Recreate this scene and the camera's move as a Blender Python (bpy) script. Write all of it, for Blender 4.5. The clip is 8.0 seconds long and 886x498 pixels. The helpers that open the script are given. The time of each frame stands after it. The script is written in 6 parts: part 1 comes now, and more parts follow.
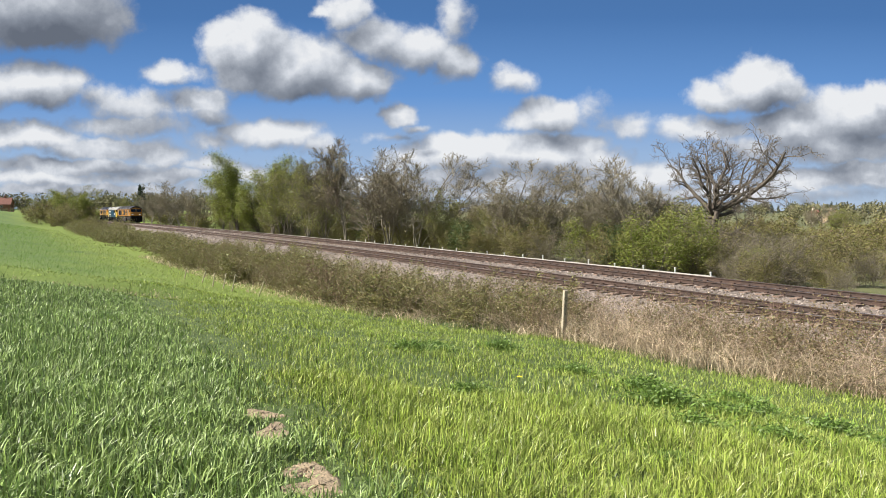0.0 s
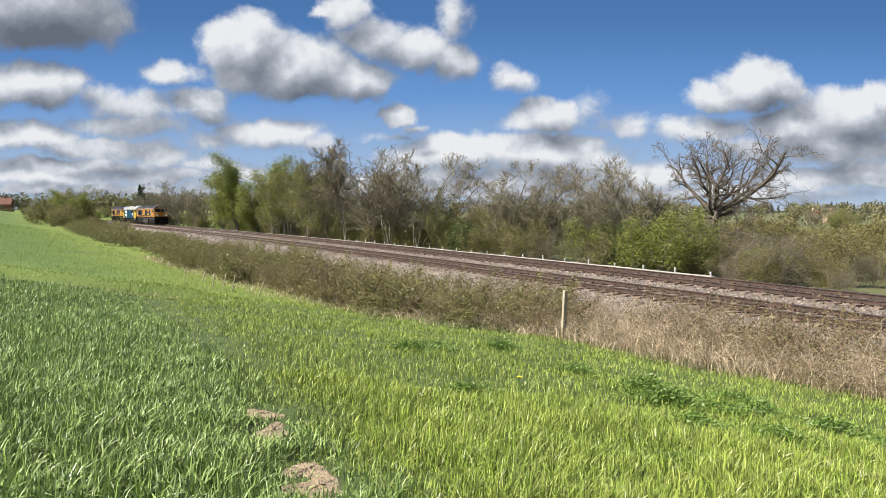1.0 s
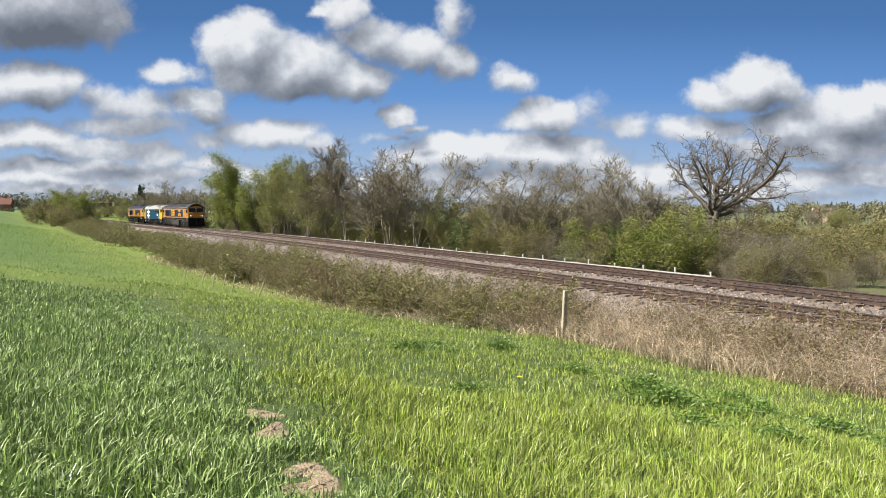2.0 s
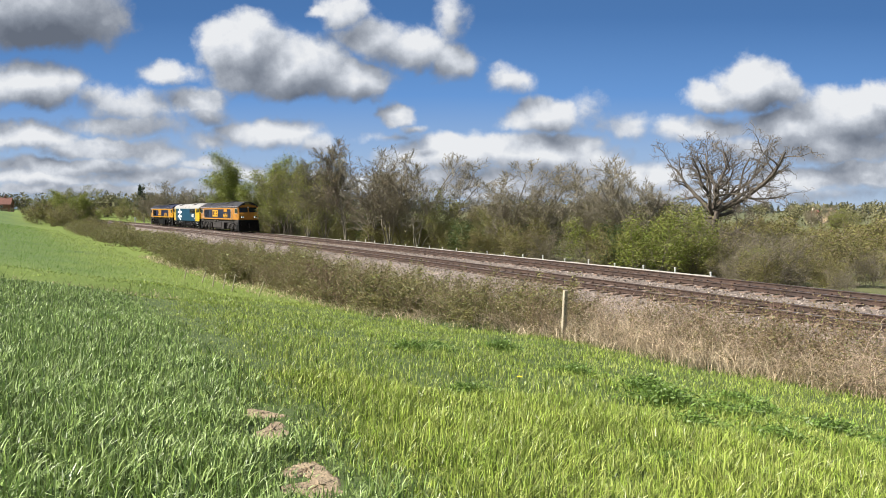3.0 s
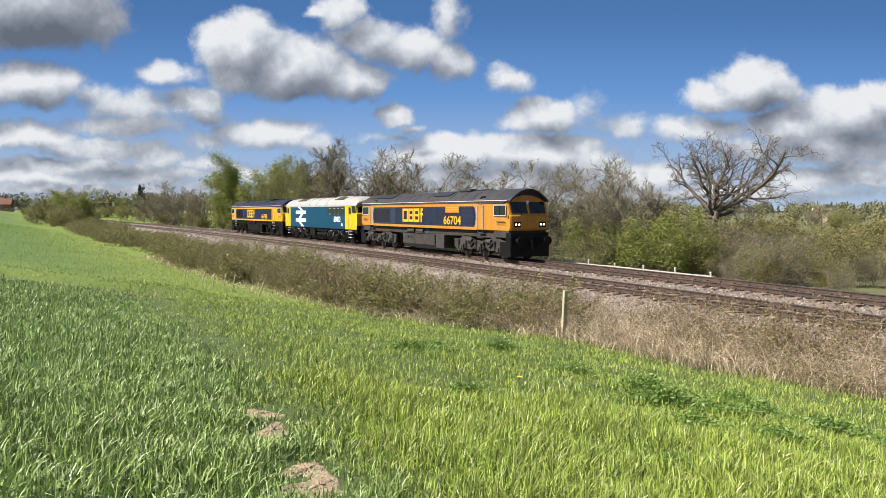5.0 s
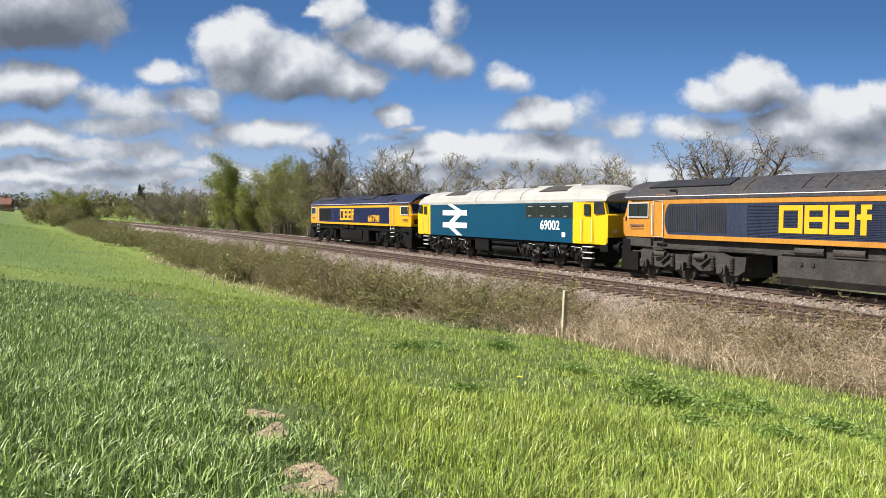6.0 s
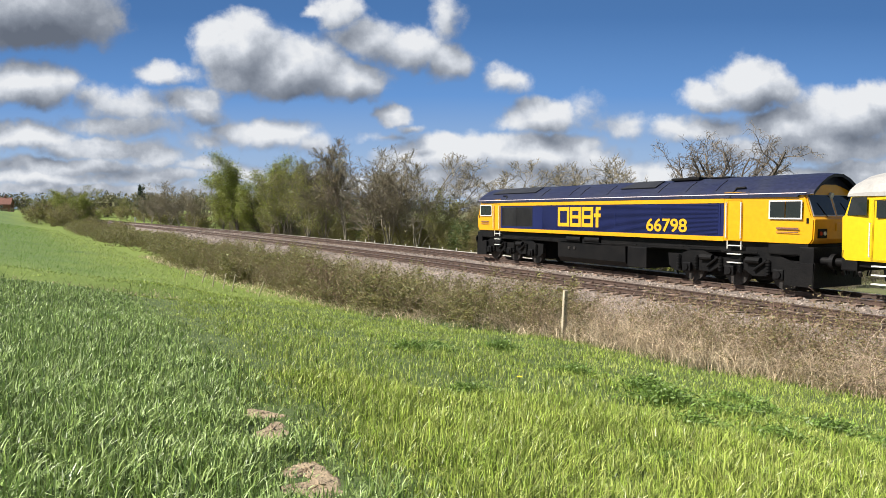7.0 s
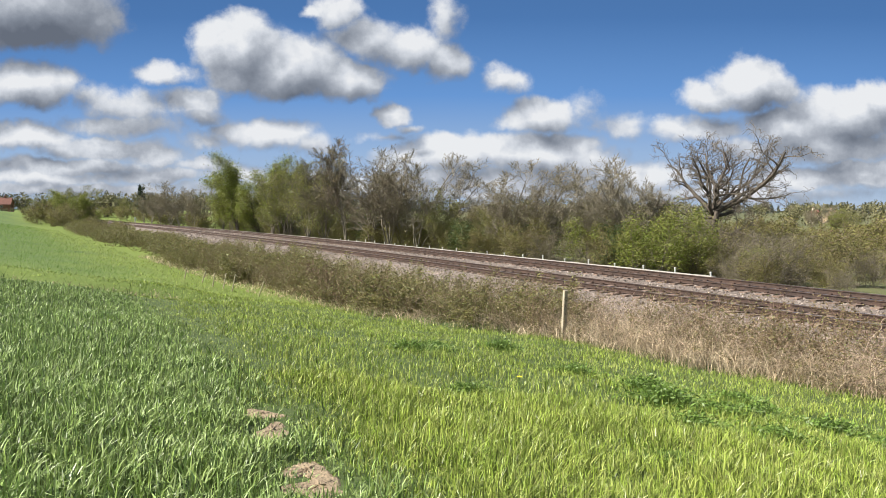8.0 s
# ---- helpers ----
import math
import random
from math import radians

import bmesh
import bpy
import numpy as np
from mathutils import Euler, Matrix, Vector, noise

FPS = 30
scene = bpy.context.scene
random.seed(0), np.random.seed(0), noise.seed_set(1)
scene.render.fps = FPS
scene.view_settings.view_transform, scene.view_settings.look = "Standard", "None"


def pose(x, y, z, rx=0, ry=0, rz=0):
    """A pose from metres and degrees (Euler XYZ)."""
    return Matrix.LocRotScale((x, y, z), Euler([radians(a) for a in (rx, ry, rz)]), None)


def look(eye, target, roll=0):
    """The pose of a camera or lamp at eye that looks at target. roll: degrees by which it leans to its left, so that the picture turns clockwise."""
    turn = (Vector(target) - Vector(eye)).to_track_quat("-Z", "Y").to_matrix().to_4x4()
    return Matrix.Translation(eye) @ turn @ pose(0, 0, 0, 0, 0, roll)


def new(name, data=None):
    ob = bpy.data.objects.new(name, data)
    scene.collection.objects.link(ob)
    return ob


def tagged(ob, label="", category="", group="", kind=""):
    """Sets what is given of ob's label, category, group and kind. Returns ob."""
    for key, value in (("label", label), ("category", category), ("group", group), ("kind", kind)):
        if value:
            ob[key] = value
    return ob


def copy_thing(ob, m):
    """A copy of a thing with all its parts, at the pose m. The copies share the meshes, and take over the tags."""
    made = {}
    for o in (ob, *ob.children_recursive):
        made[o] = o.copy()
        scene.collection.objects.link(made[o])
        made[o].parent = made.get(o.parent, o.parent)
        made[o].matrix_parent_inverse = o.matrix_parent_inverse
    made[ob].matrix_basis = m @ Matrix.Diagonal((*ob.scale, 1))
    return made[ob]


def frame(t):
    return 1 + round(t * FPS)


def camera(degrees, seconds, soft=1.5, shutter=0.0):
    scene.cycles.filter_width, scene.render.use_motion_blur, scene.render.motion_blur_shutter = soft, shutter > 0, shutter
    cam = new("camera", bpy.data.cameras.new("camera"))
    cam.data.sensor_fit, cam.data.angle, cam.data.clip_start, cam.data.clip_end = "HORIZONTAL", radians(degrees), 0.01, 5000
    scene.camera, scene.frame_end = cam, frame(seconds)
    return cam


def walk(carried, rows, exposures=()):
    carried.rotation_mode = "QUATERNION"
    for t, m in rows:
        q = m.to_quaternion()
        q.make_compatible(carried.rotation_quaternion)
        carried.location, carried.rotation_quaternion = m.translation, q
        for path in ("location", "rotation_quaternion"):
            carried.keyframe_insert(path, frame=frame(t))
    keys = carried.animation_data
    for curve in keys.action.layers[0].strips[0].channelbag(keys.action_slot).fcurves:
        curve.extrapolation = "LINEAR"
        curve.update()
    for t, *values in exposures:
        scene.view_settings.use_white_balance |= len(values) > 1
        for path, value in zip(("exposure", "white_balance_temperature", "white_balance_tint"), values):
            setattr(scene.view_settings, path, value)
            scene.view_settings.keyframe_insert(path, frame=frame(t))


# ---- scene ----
# ---------------- camera ----------------
EYE = Vector((0.0, 0.0, 2.63))
PITCH = 3.07
cam = camera(64.7, 8.0, soft=0.8, shutter=0.0)
walk(cam, [(0.0, pose(0, 0, 2.63, 90 - PITCH, 0, 0)), (8.0, pose(0, 0, 2.63, 90 - PITCH, 0, 0))])

# ---------------- world, sun, exposure ----------------
SUN_AZ = radians(-106)      # from +Y, clockwise positive
SUN_EL = radians(46)
world = bpy.data.worlds.new("daylight")
scene.world = world
world.use_nodes = True
_wn = world.node_tree.nodes
_sky = _wn.new("ShaderNodeTexSky")
_sky.sky_type = "NISHITA"
_sky.sun_disc = False
_sky.sun_elevation = SUN_EL
_sky.sun_rotation = SUN_AZ
_sky.air_density, _sky.dust_density, _sky.ozone_density = 1.0, 1.5, 1.0
world.node_tree.links.new(_sky.outputs[0], _wn["Background"].inputs[0])
_wn["Background"].inputs[1].default_value = 0.052

sun_data = bpy.data.lights.new("sun", "SUN")
sun_data.energy = 5.0
sun_data.angle = radians(0.6)
sun_data.color = (1.0, 0.95, 0.87)
sun = new("sun", sun_data)
_to = Vector((math.sin(SUN_AZ) * math.cos(SUN_EL), math.cos(SUN_AZ) * math.cos(SUN_EL), math.sin(SUN_EL)))
sun.matrix_world = look(_to * 100, (0, 0, 0))
scene.view_settings.exposure = 0.93


# ---------------- materials ----------------
def mat(name, c1, c2, scale=3.0, rough=0.7, bump=0.0, metal=0.0, fine=None, island=0.0, per_object=0.0,
        leaf=0.0, c3=None, stretch=None, coat=0.0, fine_amount=0.35, bump_scale=None):
    """Principled surface: two colours by a broad noise, a finer grain, optional third colour by random piece."""
    m = bpy.data.materials.new(name)
    m.use_nodes = True
    nt = m.node_tree
    N, L = nt.nodes, nt.links
    b = N["Principled BSDF"]
    co = N.new("ShaderNodeTexCoord").outputs["Object"]
    if stretch:
        mp = N.new("ShaderNodeMapping")
        mp.inputs["Scale"].default_value = stretch
        L.new(co, mp.inputs["Vector"])
        co = mp.outputs[0]
    n1 = N.new("ShaderNodeTexNoise")
    n1.inputs["Scale"].default_value = scale
    n1.inputs["Detail"].default_value = 5
    L.new(co, n1.inputs["Vector"])
    ramp = N.new("ShaderNodeMapRange")
    ramp.inputs[1].default_value, ramp.inputs[2].default_value = 0.35, 0.65
    L.new(n1.outputs[0], ramp.inputs[0])
    mix = N.new("ShaderNodeMix")
    mix.data_type = "RGBA"
    mix.inputs[6].default_value, mix.inputs[7].default_value = (*c1, 1), (*c2, 1)
    L.new(ramp.outputs[0], mix.inputs[0])
    col = mix.outputs[2]
    n2 = N.new("ShaderNodeTexNoise")
    n2.inputs["Scale"].default_value = fine or scale * 9
    n2.inputs["Detail"].default_value = 3
    L.new(co, n2.inputs["Vector"])
    if fine_amount:
        hv = N.new("ShaderNodeHueSaturation")
        mr = N.new("ShaderNodeMapRange")
        mr.inputs[1].default_value, mr.inputs[2].default_value = 0.3, 0.7
        mr.inputs[3].default_value, mr.inputs[4].default_value = 1 - fine_amount, 1 + fine_amount
        L.new(n2.outputs[0], mr.inputs[0])
        L.new(mr.outputs[0], hv.inputs["Value"])
        L.new(col, hv.inputs["Color"])
        col = hv.outputs[0]
    if island or per_object:
        if island:
            rnd = N.new("ShaderNodeNewGeometry").outputs["Random Per Island"]
        else:
            rnd = N.new("ShaderNodeObjectInfo").outputs["Random"]
        amount = island or per_object
        if c3:
            m3 = N.new("ShaderNodeMix")
            m3.data_type = "RGBA"
            pw = N.new("ShaderNodeMath")
            pw.operation = "POWER"
            pw.inputs[1].default_value = 2.0
            L.new(rnd, pw.inputs[0])
            L.new(pw.outputs[0], m3.inputs[0])
            L.new(col, m3.inputs[6])
            m3.inputs[7].default_value = (*c3, 1)
            col = m3.outputs[2]
        h2 = N.new("ShaderNodeHueSaturation")
        mr2 = N.new("ShaderNodeMapRange")
        mr2.inputs[3].default_value, mr2.inputs[4].default_value = 1 - amount, 1 + amount
        wn = N.new("ShaderNodeTexWhiteNoise")
        wn.noise_dimensions = "1D"
        L.new(rnd, wn.inputs["W"])
        L.new(wn.outputs["Value"], mr2.inputs[0])
        L.new(mr2.outputs[0], h2.inputs["Value"])
        L.new(col, h2.inputs["Color"])
        col = h2.outputs[0]
    L.new(col, b.inputs["Base Color"])
    b.inputs["Roughness"].default_value = rough
    b.inputs["Metallic"].default_value = metal
    b.inputs["Coat Weight"].default_value = coat
    if bump:
        bp = N.new("ShaderNodeBump")
        bp.inputs["Strength"].default_value = min(1.0, bump)
        bp.inputs["Distance"].default_value = 0.03
        src = n2.outputs[0]
        if bump_scale:
            n3 = N.new("ShaderNodeTexNoise")
            n3.inputs["Scale"].default_value = bump_scale
            L.new(co, n3.inputs["Vector"])
            src = n3.outputs[0]
        L.new(src, bp.inputs["Height"])
        L.new(bp.outputs[0], b.inputs["Normal"])
    if leaf:
        tr = N.new("ShaderNodeBsdfTranslucent")
        L.new(col, tr.inputs[0])
        ms = N.new("ShaderNodeMixShader")
        ms.inputs[0].default_value = leaf
        L.new(b.outputs[0], ms.inputs[1])
        L.new(tr.outputs[0], ms.inputs[2])
        L.new(ms.outputs[0], N["Material Output"].inputs[0])
    return m


M_GROUND = mat("turf_soil", (0.064, 0.112, 0.018), (0.094, 0.145, 0.024), 0.35, 0.9, 0.6, fine=14.0, c3=None)
def shade_of_ground():
    """Near the eye the sheet is darker green under the blades; the further field is green."""
    nt = M_GROUND.node_tree
    N, L = nt.nodes, nt.links
    b = N["Principled BSDF"]
    col = b.inputs["Base Color"].links[0].from_socket
    sp = N.new("ShaderNodeSeparateXYZ")
    L.new(N.new("ShaderNodeTexCoord").outputs["Object"], sp.inputs[0])
    mr = N.new("ShaderNodeMapRange")
    mr.inputs[1].default_value, mr.inputs[2].default_value = 23.0, 27.0
    L.new(sp.outputs[1], mr.inputs[0])
    mx = N.new("ShaderNodeMix")
    mx.data_type = "RGBA"
    mx.inputs[6].default_value = (0.060, 0.090, 0.019, 1)
    L.new(mr.outputs[0], mx.inputs[0])
    # rough yellow-green margin along the hedge and behind the ditch
    co = N.new("ShaderNodeTexCoord").outputs["Object"]
    dot = N.new("ShaderNodeVectorMath")
    dot.operation = "DOT_PRODUCT"
    L.new(co, dot.inputs[0])
    dot.inputs[1].default_value = (-1.0, -0.64, 0.0)
    nz = N.new("ShaderNodeTexNoise")
    nz.inputs["Scale"].default_value, nz.inputs["Detail"].default_value = 0.16, 4
    L.new(co, nz.inputs["Vector"])
    wav = N.new("ShaderNodeMath")
    wav.operation = "MULTIPLY_ADD"
    wav.inputs[1].default_value = 16.0
    L.new(nz.outputs[0], wav.inputs[0])
    L.new(dot.outputs["Value"], wav.inputs[2])
    m_edge = N.new("ShaderNodeMapRange")
    m_edge.inputs[1].default_value, m_edge.inputs[2].default_value = 6.0, -1.0
    L.new(wav.outputs[0], m_edge.inputs[0])
    m_near = N.new("ShaderNodeMapRange")
    m_near.inputs[1].default_value, m_near.inputs[2].default_value = 37.0, 27.0
    m_near.inputs[4].default_value = 0.6
    L.new(sp.outputs[1], m_near.inputs[0])
    most = N.new("ShaderNodeMath")
    most.operation = "MAXIMUM"
    L.new(m_edge.outputs[0], most.inputs[0])
    L.new(m_near.outputs[0], most.inputs[1])
    mixer = N.new("ShaderNodeMix")
    mixer.data_type = "RGBA"
    L.new(most.outputs[0], mixer.inputs[0])
    L.new(col, mixer.inputs[6])
    mixer.inputs[7].default_value = (0.125, 0.172, 0.020, 1)
    L.new(mixer.outputs[2], mx.inputs[7])
    # rough olive ground across the line
    mr2 = N.new("ShaderNodeMapRange")
    mr2.inputs[1].default_value, mr2.inputs[2].default_value = -8.0, 4.0
    L.new(sp.outputs[0], mr2.inputs[0])
    both = N.new("ShaderNodeMath")
    both.operation = "MULTIPLY"
    L.new(mr.outputs[0], both.inputs[0])
    L.new(mr2.outputs[0], both.inputs[1])
    mx2 = N.new("ShaderNodeMix")
    mx2.data_type = "RGBA"
    mx2.inputs[7].default_value = (0.105, 0.112, 0.042, 1)
    L.new(both.outputs[0], mx2.inputs[0])
    L.new(mx.outputs[2], mx2.inputs[6])
    L.new(mx2.outputs[2], b.inputs["Base Color"])


shade_of_ground()
M_SOIL = mat("bare_soil", (0.36, 0.275, 0.175), (0.24, 0.18, 0.115), 5.0, 0.95, 0.8, fine=45)
M_CROP = mat("cereal_blade", (0.165, 0.250, 0.058), (0.220, 0.305, 0.075), 0.5, 0.44, island=0.65, leaf=0.05, fine_amount=0, c3=(0.33, 0.41, 0.18))
M_GRASS = mat("grass_blade", (0.180, 0.265, 0.032), (0.240, 0.320, 0.043), 0.7, 0.40, island=0.65, leaf=0.06, fine_amount=0, c3=(0.36, 0.38, 0.12))
M_WEED = mat("weed_leaf", (0.15, 0.26, 0.045), (0.20, 0.31, 0.06), 2.0, 0.5, island=0.3, leaf=0.25, fine_amount=0)
M_NETTLE = mat("nettle_leaf", (0.115, 0.195, 0.034), (0.155, 0.245, 0.046), 2.0, 0.5, island=0.45, leaf=0.2, fine_amount=0)
M_STRAW = mat("dead_grass", (0.52, 0.42, 0.28), (0.66, 0.55, 0.39), 1.0, 0.7, island=0.6, leaf=0.15, fine_amount=0, c3=(0.24, 0.17, 0.10))
M_BALLAST = mat("ballast_bed", (0.205, 0.165, 0.138), (0.14, 0.113, 0.095), 0.8, 0.95, 1.0, fine=16, fine_amount=0.6)
M_STONE = mat("ballast_stone", (0.235, 0.193, 0.163), (0.175, 0.144, 0.122), 0.5, 0.9, island=0.6, fine_amount=0, c3=(0.31, 0.265, 0.23))
M_RAIL = mat("rusty_rail", (0.085, 0.052, 0.038), (0.055, 0.037, 0.030), 2.0, 0.75, 0.2, metal=0.2)
M_RAILTOP = mat("worn_rail_head", (0.42, 0.40, 0.38), (0.30, 0.28, 0.27), 2.0, 0.32, metal=0.9)
M_SLEEPER = mat("weathered_sleeper", (0.20, 0.140, 0.105), (0.14, 0.096, 0.074), 1.5, 0.9, 0.4, per_object=0.25)
M_CONC = mat("pale_concrete", (0.46, 0.43, 0.37), (0.34, 0.32, 0.28), 3.0, 0.9, 0.4)
M_POSTWOOD = mat("weathered_post", (0.48, 0.42, 0.30), (0.33, 0.28, 0.20), 4.0, 0.85, 0.5, stretch=(6, 6, 1))
M_BARK = mat("grey_bark", (0.15, 0.125, 0.098), (0.095, 0.078, 0.06), 3.0, 0.95, 0.8, stretch=(3, 3, 0.7))
M_BARK_PALE = mat("pale_ash_bark", (0.27, 0.24, 0.185), (0.19, 0.165, 0.125), 3.0, 0.95, 0.6, stretch=(3, 3, 0.7))
M_TWIG = mat("grey_twig", (0.19, 0.160, 0.122), (0.135, 0.112, 0.088), 0.7, 0.9, island=0.3, fine_amount=0)
M_TWIG_PALE = mat("pale_twig", (0.25, 0.22, 0.16), (0.19, 0.165, 0.115), 0.7, 0.9, island=0.3, fine_amount=0)
M_CANE_DRY = mat("dry_cane", (0.50, 0.40, 0.29), (0.30, 0.215, 0.155), 0.7, 0.8, island=0.45, fine_amount=0)
M_TWIG_RED = mat("bramble_cane", (0.145, 0.085, 0.065), (0.22, 0.155, 0.10), 0.7, 0.8, island=0.4, fine_amount=0)
M_LEAF_OLIVE = mat("olive_buds", (0.165, 0.165, 0.042), (0.225, 0.210, 0.058), 0.6, 0.6, island=0.45, leaf=0.25, fine_amount=0)
M_LEAF_GREEN = mat("spring_leaf", (0.165, 0.210, 0.030), (0.215, 0.250, 0.040), 0.6, 0.6, island=0.4, leaf=0.3, fine_amount=0)
M_LEAF_DARK = mat("dark_leaf", (0.050, 0.085, 0.022), (0.075, 0.115, 0.026), 0.6, 0.6, island=0.4, leaf=0.2, fine_amount=0)
M_LEAF_BUD = mat("brown_bud", (0.155, 0.105, 0.055), (0.20, 0.16, 0.07), 0.6, 0.7, island=0.4, leaf=0.15, fine_amount=0)
M_LEAF_BRAMBLE = mat("bramble_leaf", (0.150, 0.130, 0.052), (0.200, 0.155, 0.066), 0.8, 0.55, island=0.55, leaf=0.2, fine_amount=0, c3=(0.17, 0.20, 0.06))
M_BRICK = mat("red_brickwork", (0.30, 0.135, 0.085), (0.22, 0.10, 0.07), 2.0, 0.9, 0.3)
M_BRIDGE = mat("sooty_bridge_brick", (0.075, 0.060, 0.055), (0.05, 0.042, 0.04), 1.0, 0.9, 0.3)
M_ROOFTILE = mat("roof_tile", (0.20, 0.085, 0.06), (0.14, 0.065, 0.05), 2.0, 0.9, 0.4)
M_ORANGEWALL = mat("orange_render_wall", (0.50, 0.36, 0.26), (0.42, 0.29, 0.21), 2.0, 0.9)
M_CREAM = mat("cream_wall", (0.66, 0.58, 0.44), (0.55, 0.47, 0.35), 2.0, 0.9)
M_DARKGLASS = mat("dark_window_glass", (0.015, 0.02, 0.025), (0.02, 0.025, 0.03), 2.0, 0.05)
M_WHITE = mat("white_paint", (0.66, 0.65, 0.61), (0.56, 0.55, 0.51), 3.0, 0.6)
M_YELLOWFLOWER = mat("yellow_petal", (0.75, 0.55, 0.02), (0.8, 0.6, 0.03), 3.0, 0.6)
M_FAR = mat("far_tree_leaf", (0.115, 0.112, 0.050), (0.160, 0.148, 0.070), 0.05, 0.8, island=0.5, fine_amount=0)
M_PINE = mat("far_pine", (0.050, 0.066, 0.050), (0.070, 0.085, 0.062), 0.05, 0.8, island=0.5, fine_amount=0)


# ---------------- mesh helpers ----------------
def raw_mesh(name, V, F, mats, index=None, smooth=False):
    """Mesh of quads from arrays."""
    V, F = np.asarray(V, np.float32), np.asarray(F, np.int32)
    me = bpy.data.meshes.new(name)
    me.vertices.add(len(V))
    me.vertices.foreach_set("co", V.ravel())
    me.loops.add(F.size)
    me.loops.foreach_set("vertex_index", F.ravel())
    me.polygons.add(len(F))
    me.polygons.foreach_set("loop_start", np.arange(0, F.size, F.shape[1], dtype=np.int32))
    for m in mats:
        me.materials.append(m)
    if index is not None:
        me.polygons.foreach_set("material_index", np.asarray(index, np.int32))
    me.polygons.foreach_set("use_smooth", np.full(len(F), smooth))
    me.update(calc_edges=True)
    me.validate()
    return me


def tubes(P0, P1, R0, R1, sides):
    """Open tapered tubes from segment ends."""
    P0, P1 = np.asarray(P0, float), np.asarray(P1, float)
    R0, R1 = np.asarray(R0, float), np.asarray(R1, float)
    n = len(P0)
    d = P1 - P0
    d /= np.linalg.norm(d, axis=1, keepdims=True) + 1e-9
    ref = np.where(np.abs(d[:, 2:3]) > 0.9, np.array([[1.0, 0, 0]]), np.array([[0, 0, 1.0]]))
    a = np.cross(d, ref)
    a /= np.linalg.norm(a, axis=1, keepdims=True) + 1e-9
    b = np.cross(d, a)
    rings = []
    for P, R in ((P0, R0), (P1, R1)):
        for k in range(sides):
            w = 2 * math.pi * k / sides
            rings.append(P + (a * math.cos(w) + b * math.sin(w)) * R[:, None])
    V = np.stack(rings, 1).reshape(-1, 3)
    base = (np.arange(n) * 2 * sides)[:, None]
    F = [base + np.array([[k, (k + 1) % sides, sides + (k + 1) % sides, sides + k]]) for k in range(sides)]
    return V, np.stack(F, 1).reshape(-1, 4)


def blades(P, H, W, face, lean_dir, lean, levels=(0.0, 0.4, 0.75, 1.0), droop=1.0):
    """Grass blades: strips that bend over by lean (share of the height) along lean_dir."""
    n = len(P)
    side = np.stack([np.cos(face), np.sin(face), np.zeros(n)], 1)
    ld = np.stack([np.cos(lean_dir), np.sin(lean_dir), np.zeros(n)], 1)
    out = []
    for t in levels:
        w = W * (1.0 - t ** 1.6 * 0.92) * (0.75 + 0.25 * min(1, t * 4))
        c = P + ld * (H * lean * t ** 2)[:, None]
        c[:, 2] += H * (t - 0.45 * droop * np.minimum(lean, 1.2) * t ** 3)
        out += [c - side * (w / 2)[:, None], c + side * (w / 2)[:, None]]
    k = len(levels)
    V = np.stack(out, 1).reshape(-1, 3)
    base = (np.arange(n) * 2 * k)[:, None]
    F = [base + np.array([[2 * i, 2 * i + 1, 2 * i + 3, 2 * i + 2]]) for i in range(k - 1)]
    return V, np.stack(F, 1).reshape(-1, 4)


def leaves(rng, C, size, flat=0.3):
    """Small pointed quads with random turn round the centres C."""
    n = len(C)
    a = rng.normal(size=(n, 3))
    a[:, 2] *= flat + 0.5
    a /= np.linalg.norm(a, axis=1, keepdims=True)
    b = np.cross(a, rng.normal(size=(n, 3)))
    b /= np.linalg.norm(b, axis=1, keepdims=True) + 1e-9
    s = (size * rng.uniform(0.6, 1.4, n))[:, None]
    V = np.stack([C - a * s, C + b * s * 0.45, C + a * s, C - b * s * 0.45], 1).reshape(-1, 3)
    F = np.arange(4 * n).reshape(-1, 4)
    return V, F


def join(chunks):
    """Chunks of (V, F, material index) as one V, F, index."""
    Vs, Fs, Is, off = [], [], [], 0
    for V, F, i in chunks:
        Vs.append(V)
        Fs.append(F + off)
        Is.append(np.full(len(F), i))
        off += len(V)
    return np.concatenate(Vs), np.concatenate(Fs), np.concatenate(Is)


def part(name, bm, material, parent, label=""):
    me = bpy.data.meshes.new(name)
    bm.to_mesh(me)
    bm.free()
    for m in material if isinstance(material, (list, tuple)) else [material]:
        me.materials.append(m)
    ob = new(name, me)
    ob.parent = parent
    return tagged(ob, label) if label else ob


def box(bm, x0, x1, y0, y1, z0, z1, bevel=0.0, matrix=None):
    g = bmesh.ops.create_cube(bm, size=1.0)
    vs = g["verts"]
    for v in vs:
        v.co = Vector(((x0 + x1) / 2 + v.co.x * (x1 - x0), (y0 + y1) / 2 + v.co.y * (y1 - y0), (z0 + z1) / 2 + v.co.z * (z1 - z0)))
        if matrix:
            v.co = matrix @ v.co
    if bevel:
        es = list({e for v in vs for e in v.link_edges})
        bmesh.ops.bevel(bm, geom=es, offset=bevel, segments=2, affect="EDGES", profile=0.6)


def cyl(bm, p0, p1, r, seg=16, r2=None):
    p0, p1 = Vector(p0), Vector(p1)
    d = p1 - p0
    m = Matrix.Translation((p0 + p1) / 2) @ d.to_track_quat("Z", "Y").to_matrix().to_4x4()
    bmesh.ops.create_cone(bm, cap_ends=True, segments=seg, radius1=r, radius2=r if r2 is None else r2, depth=d.length, matrix=m)


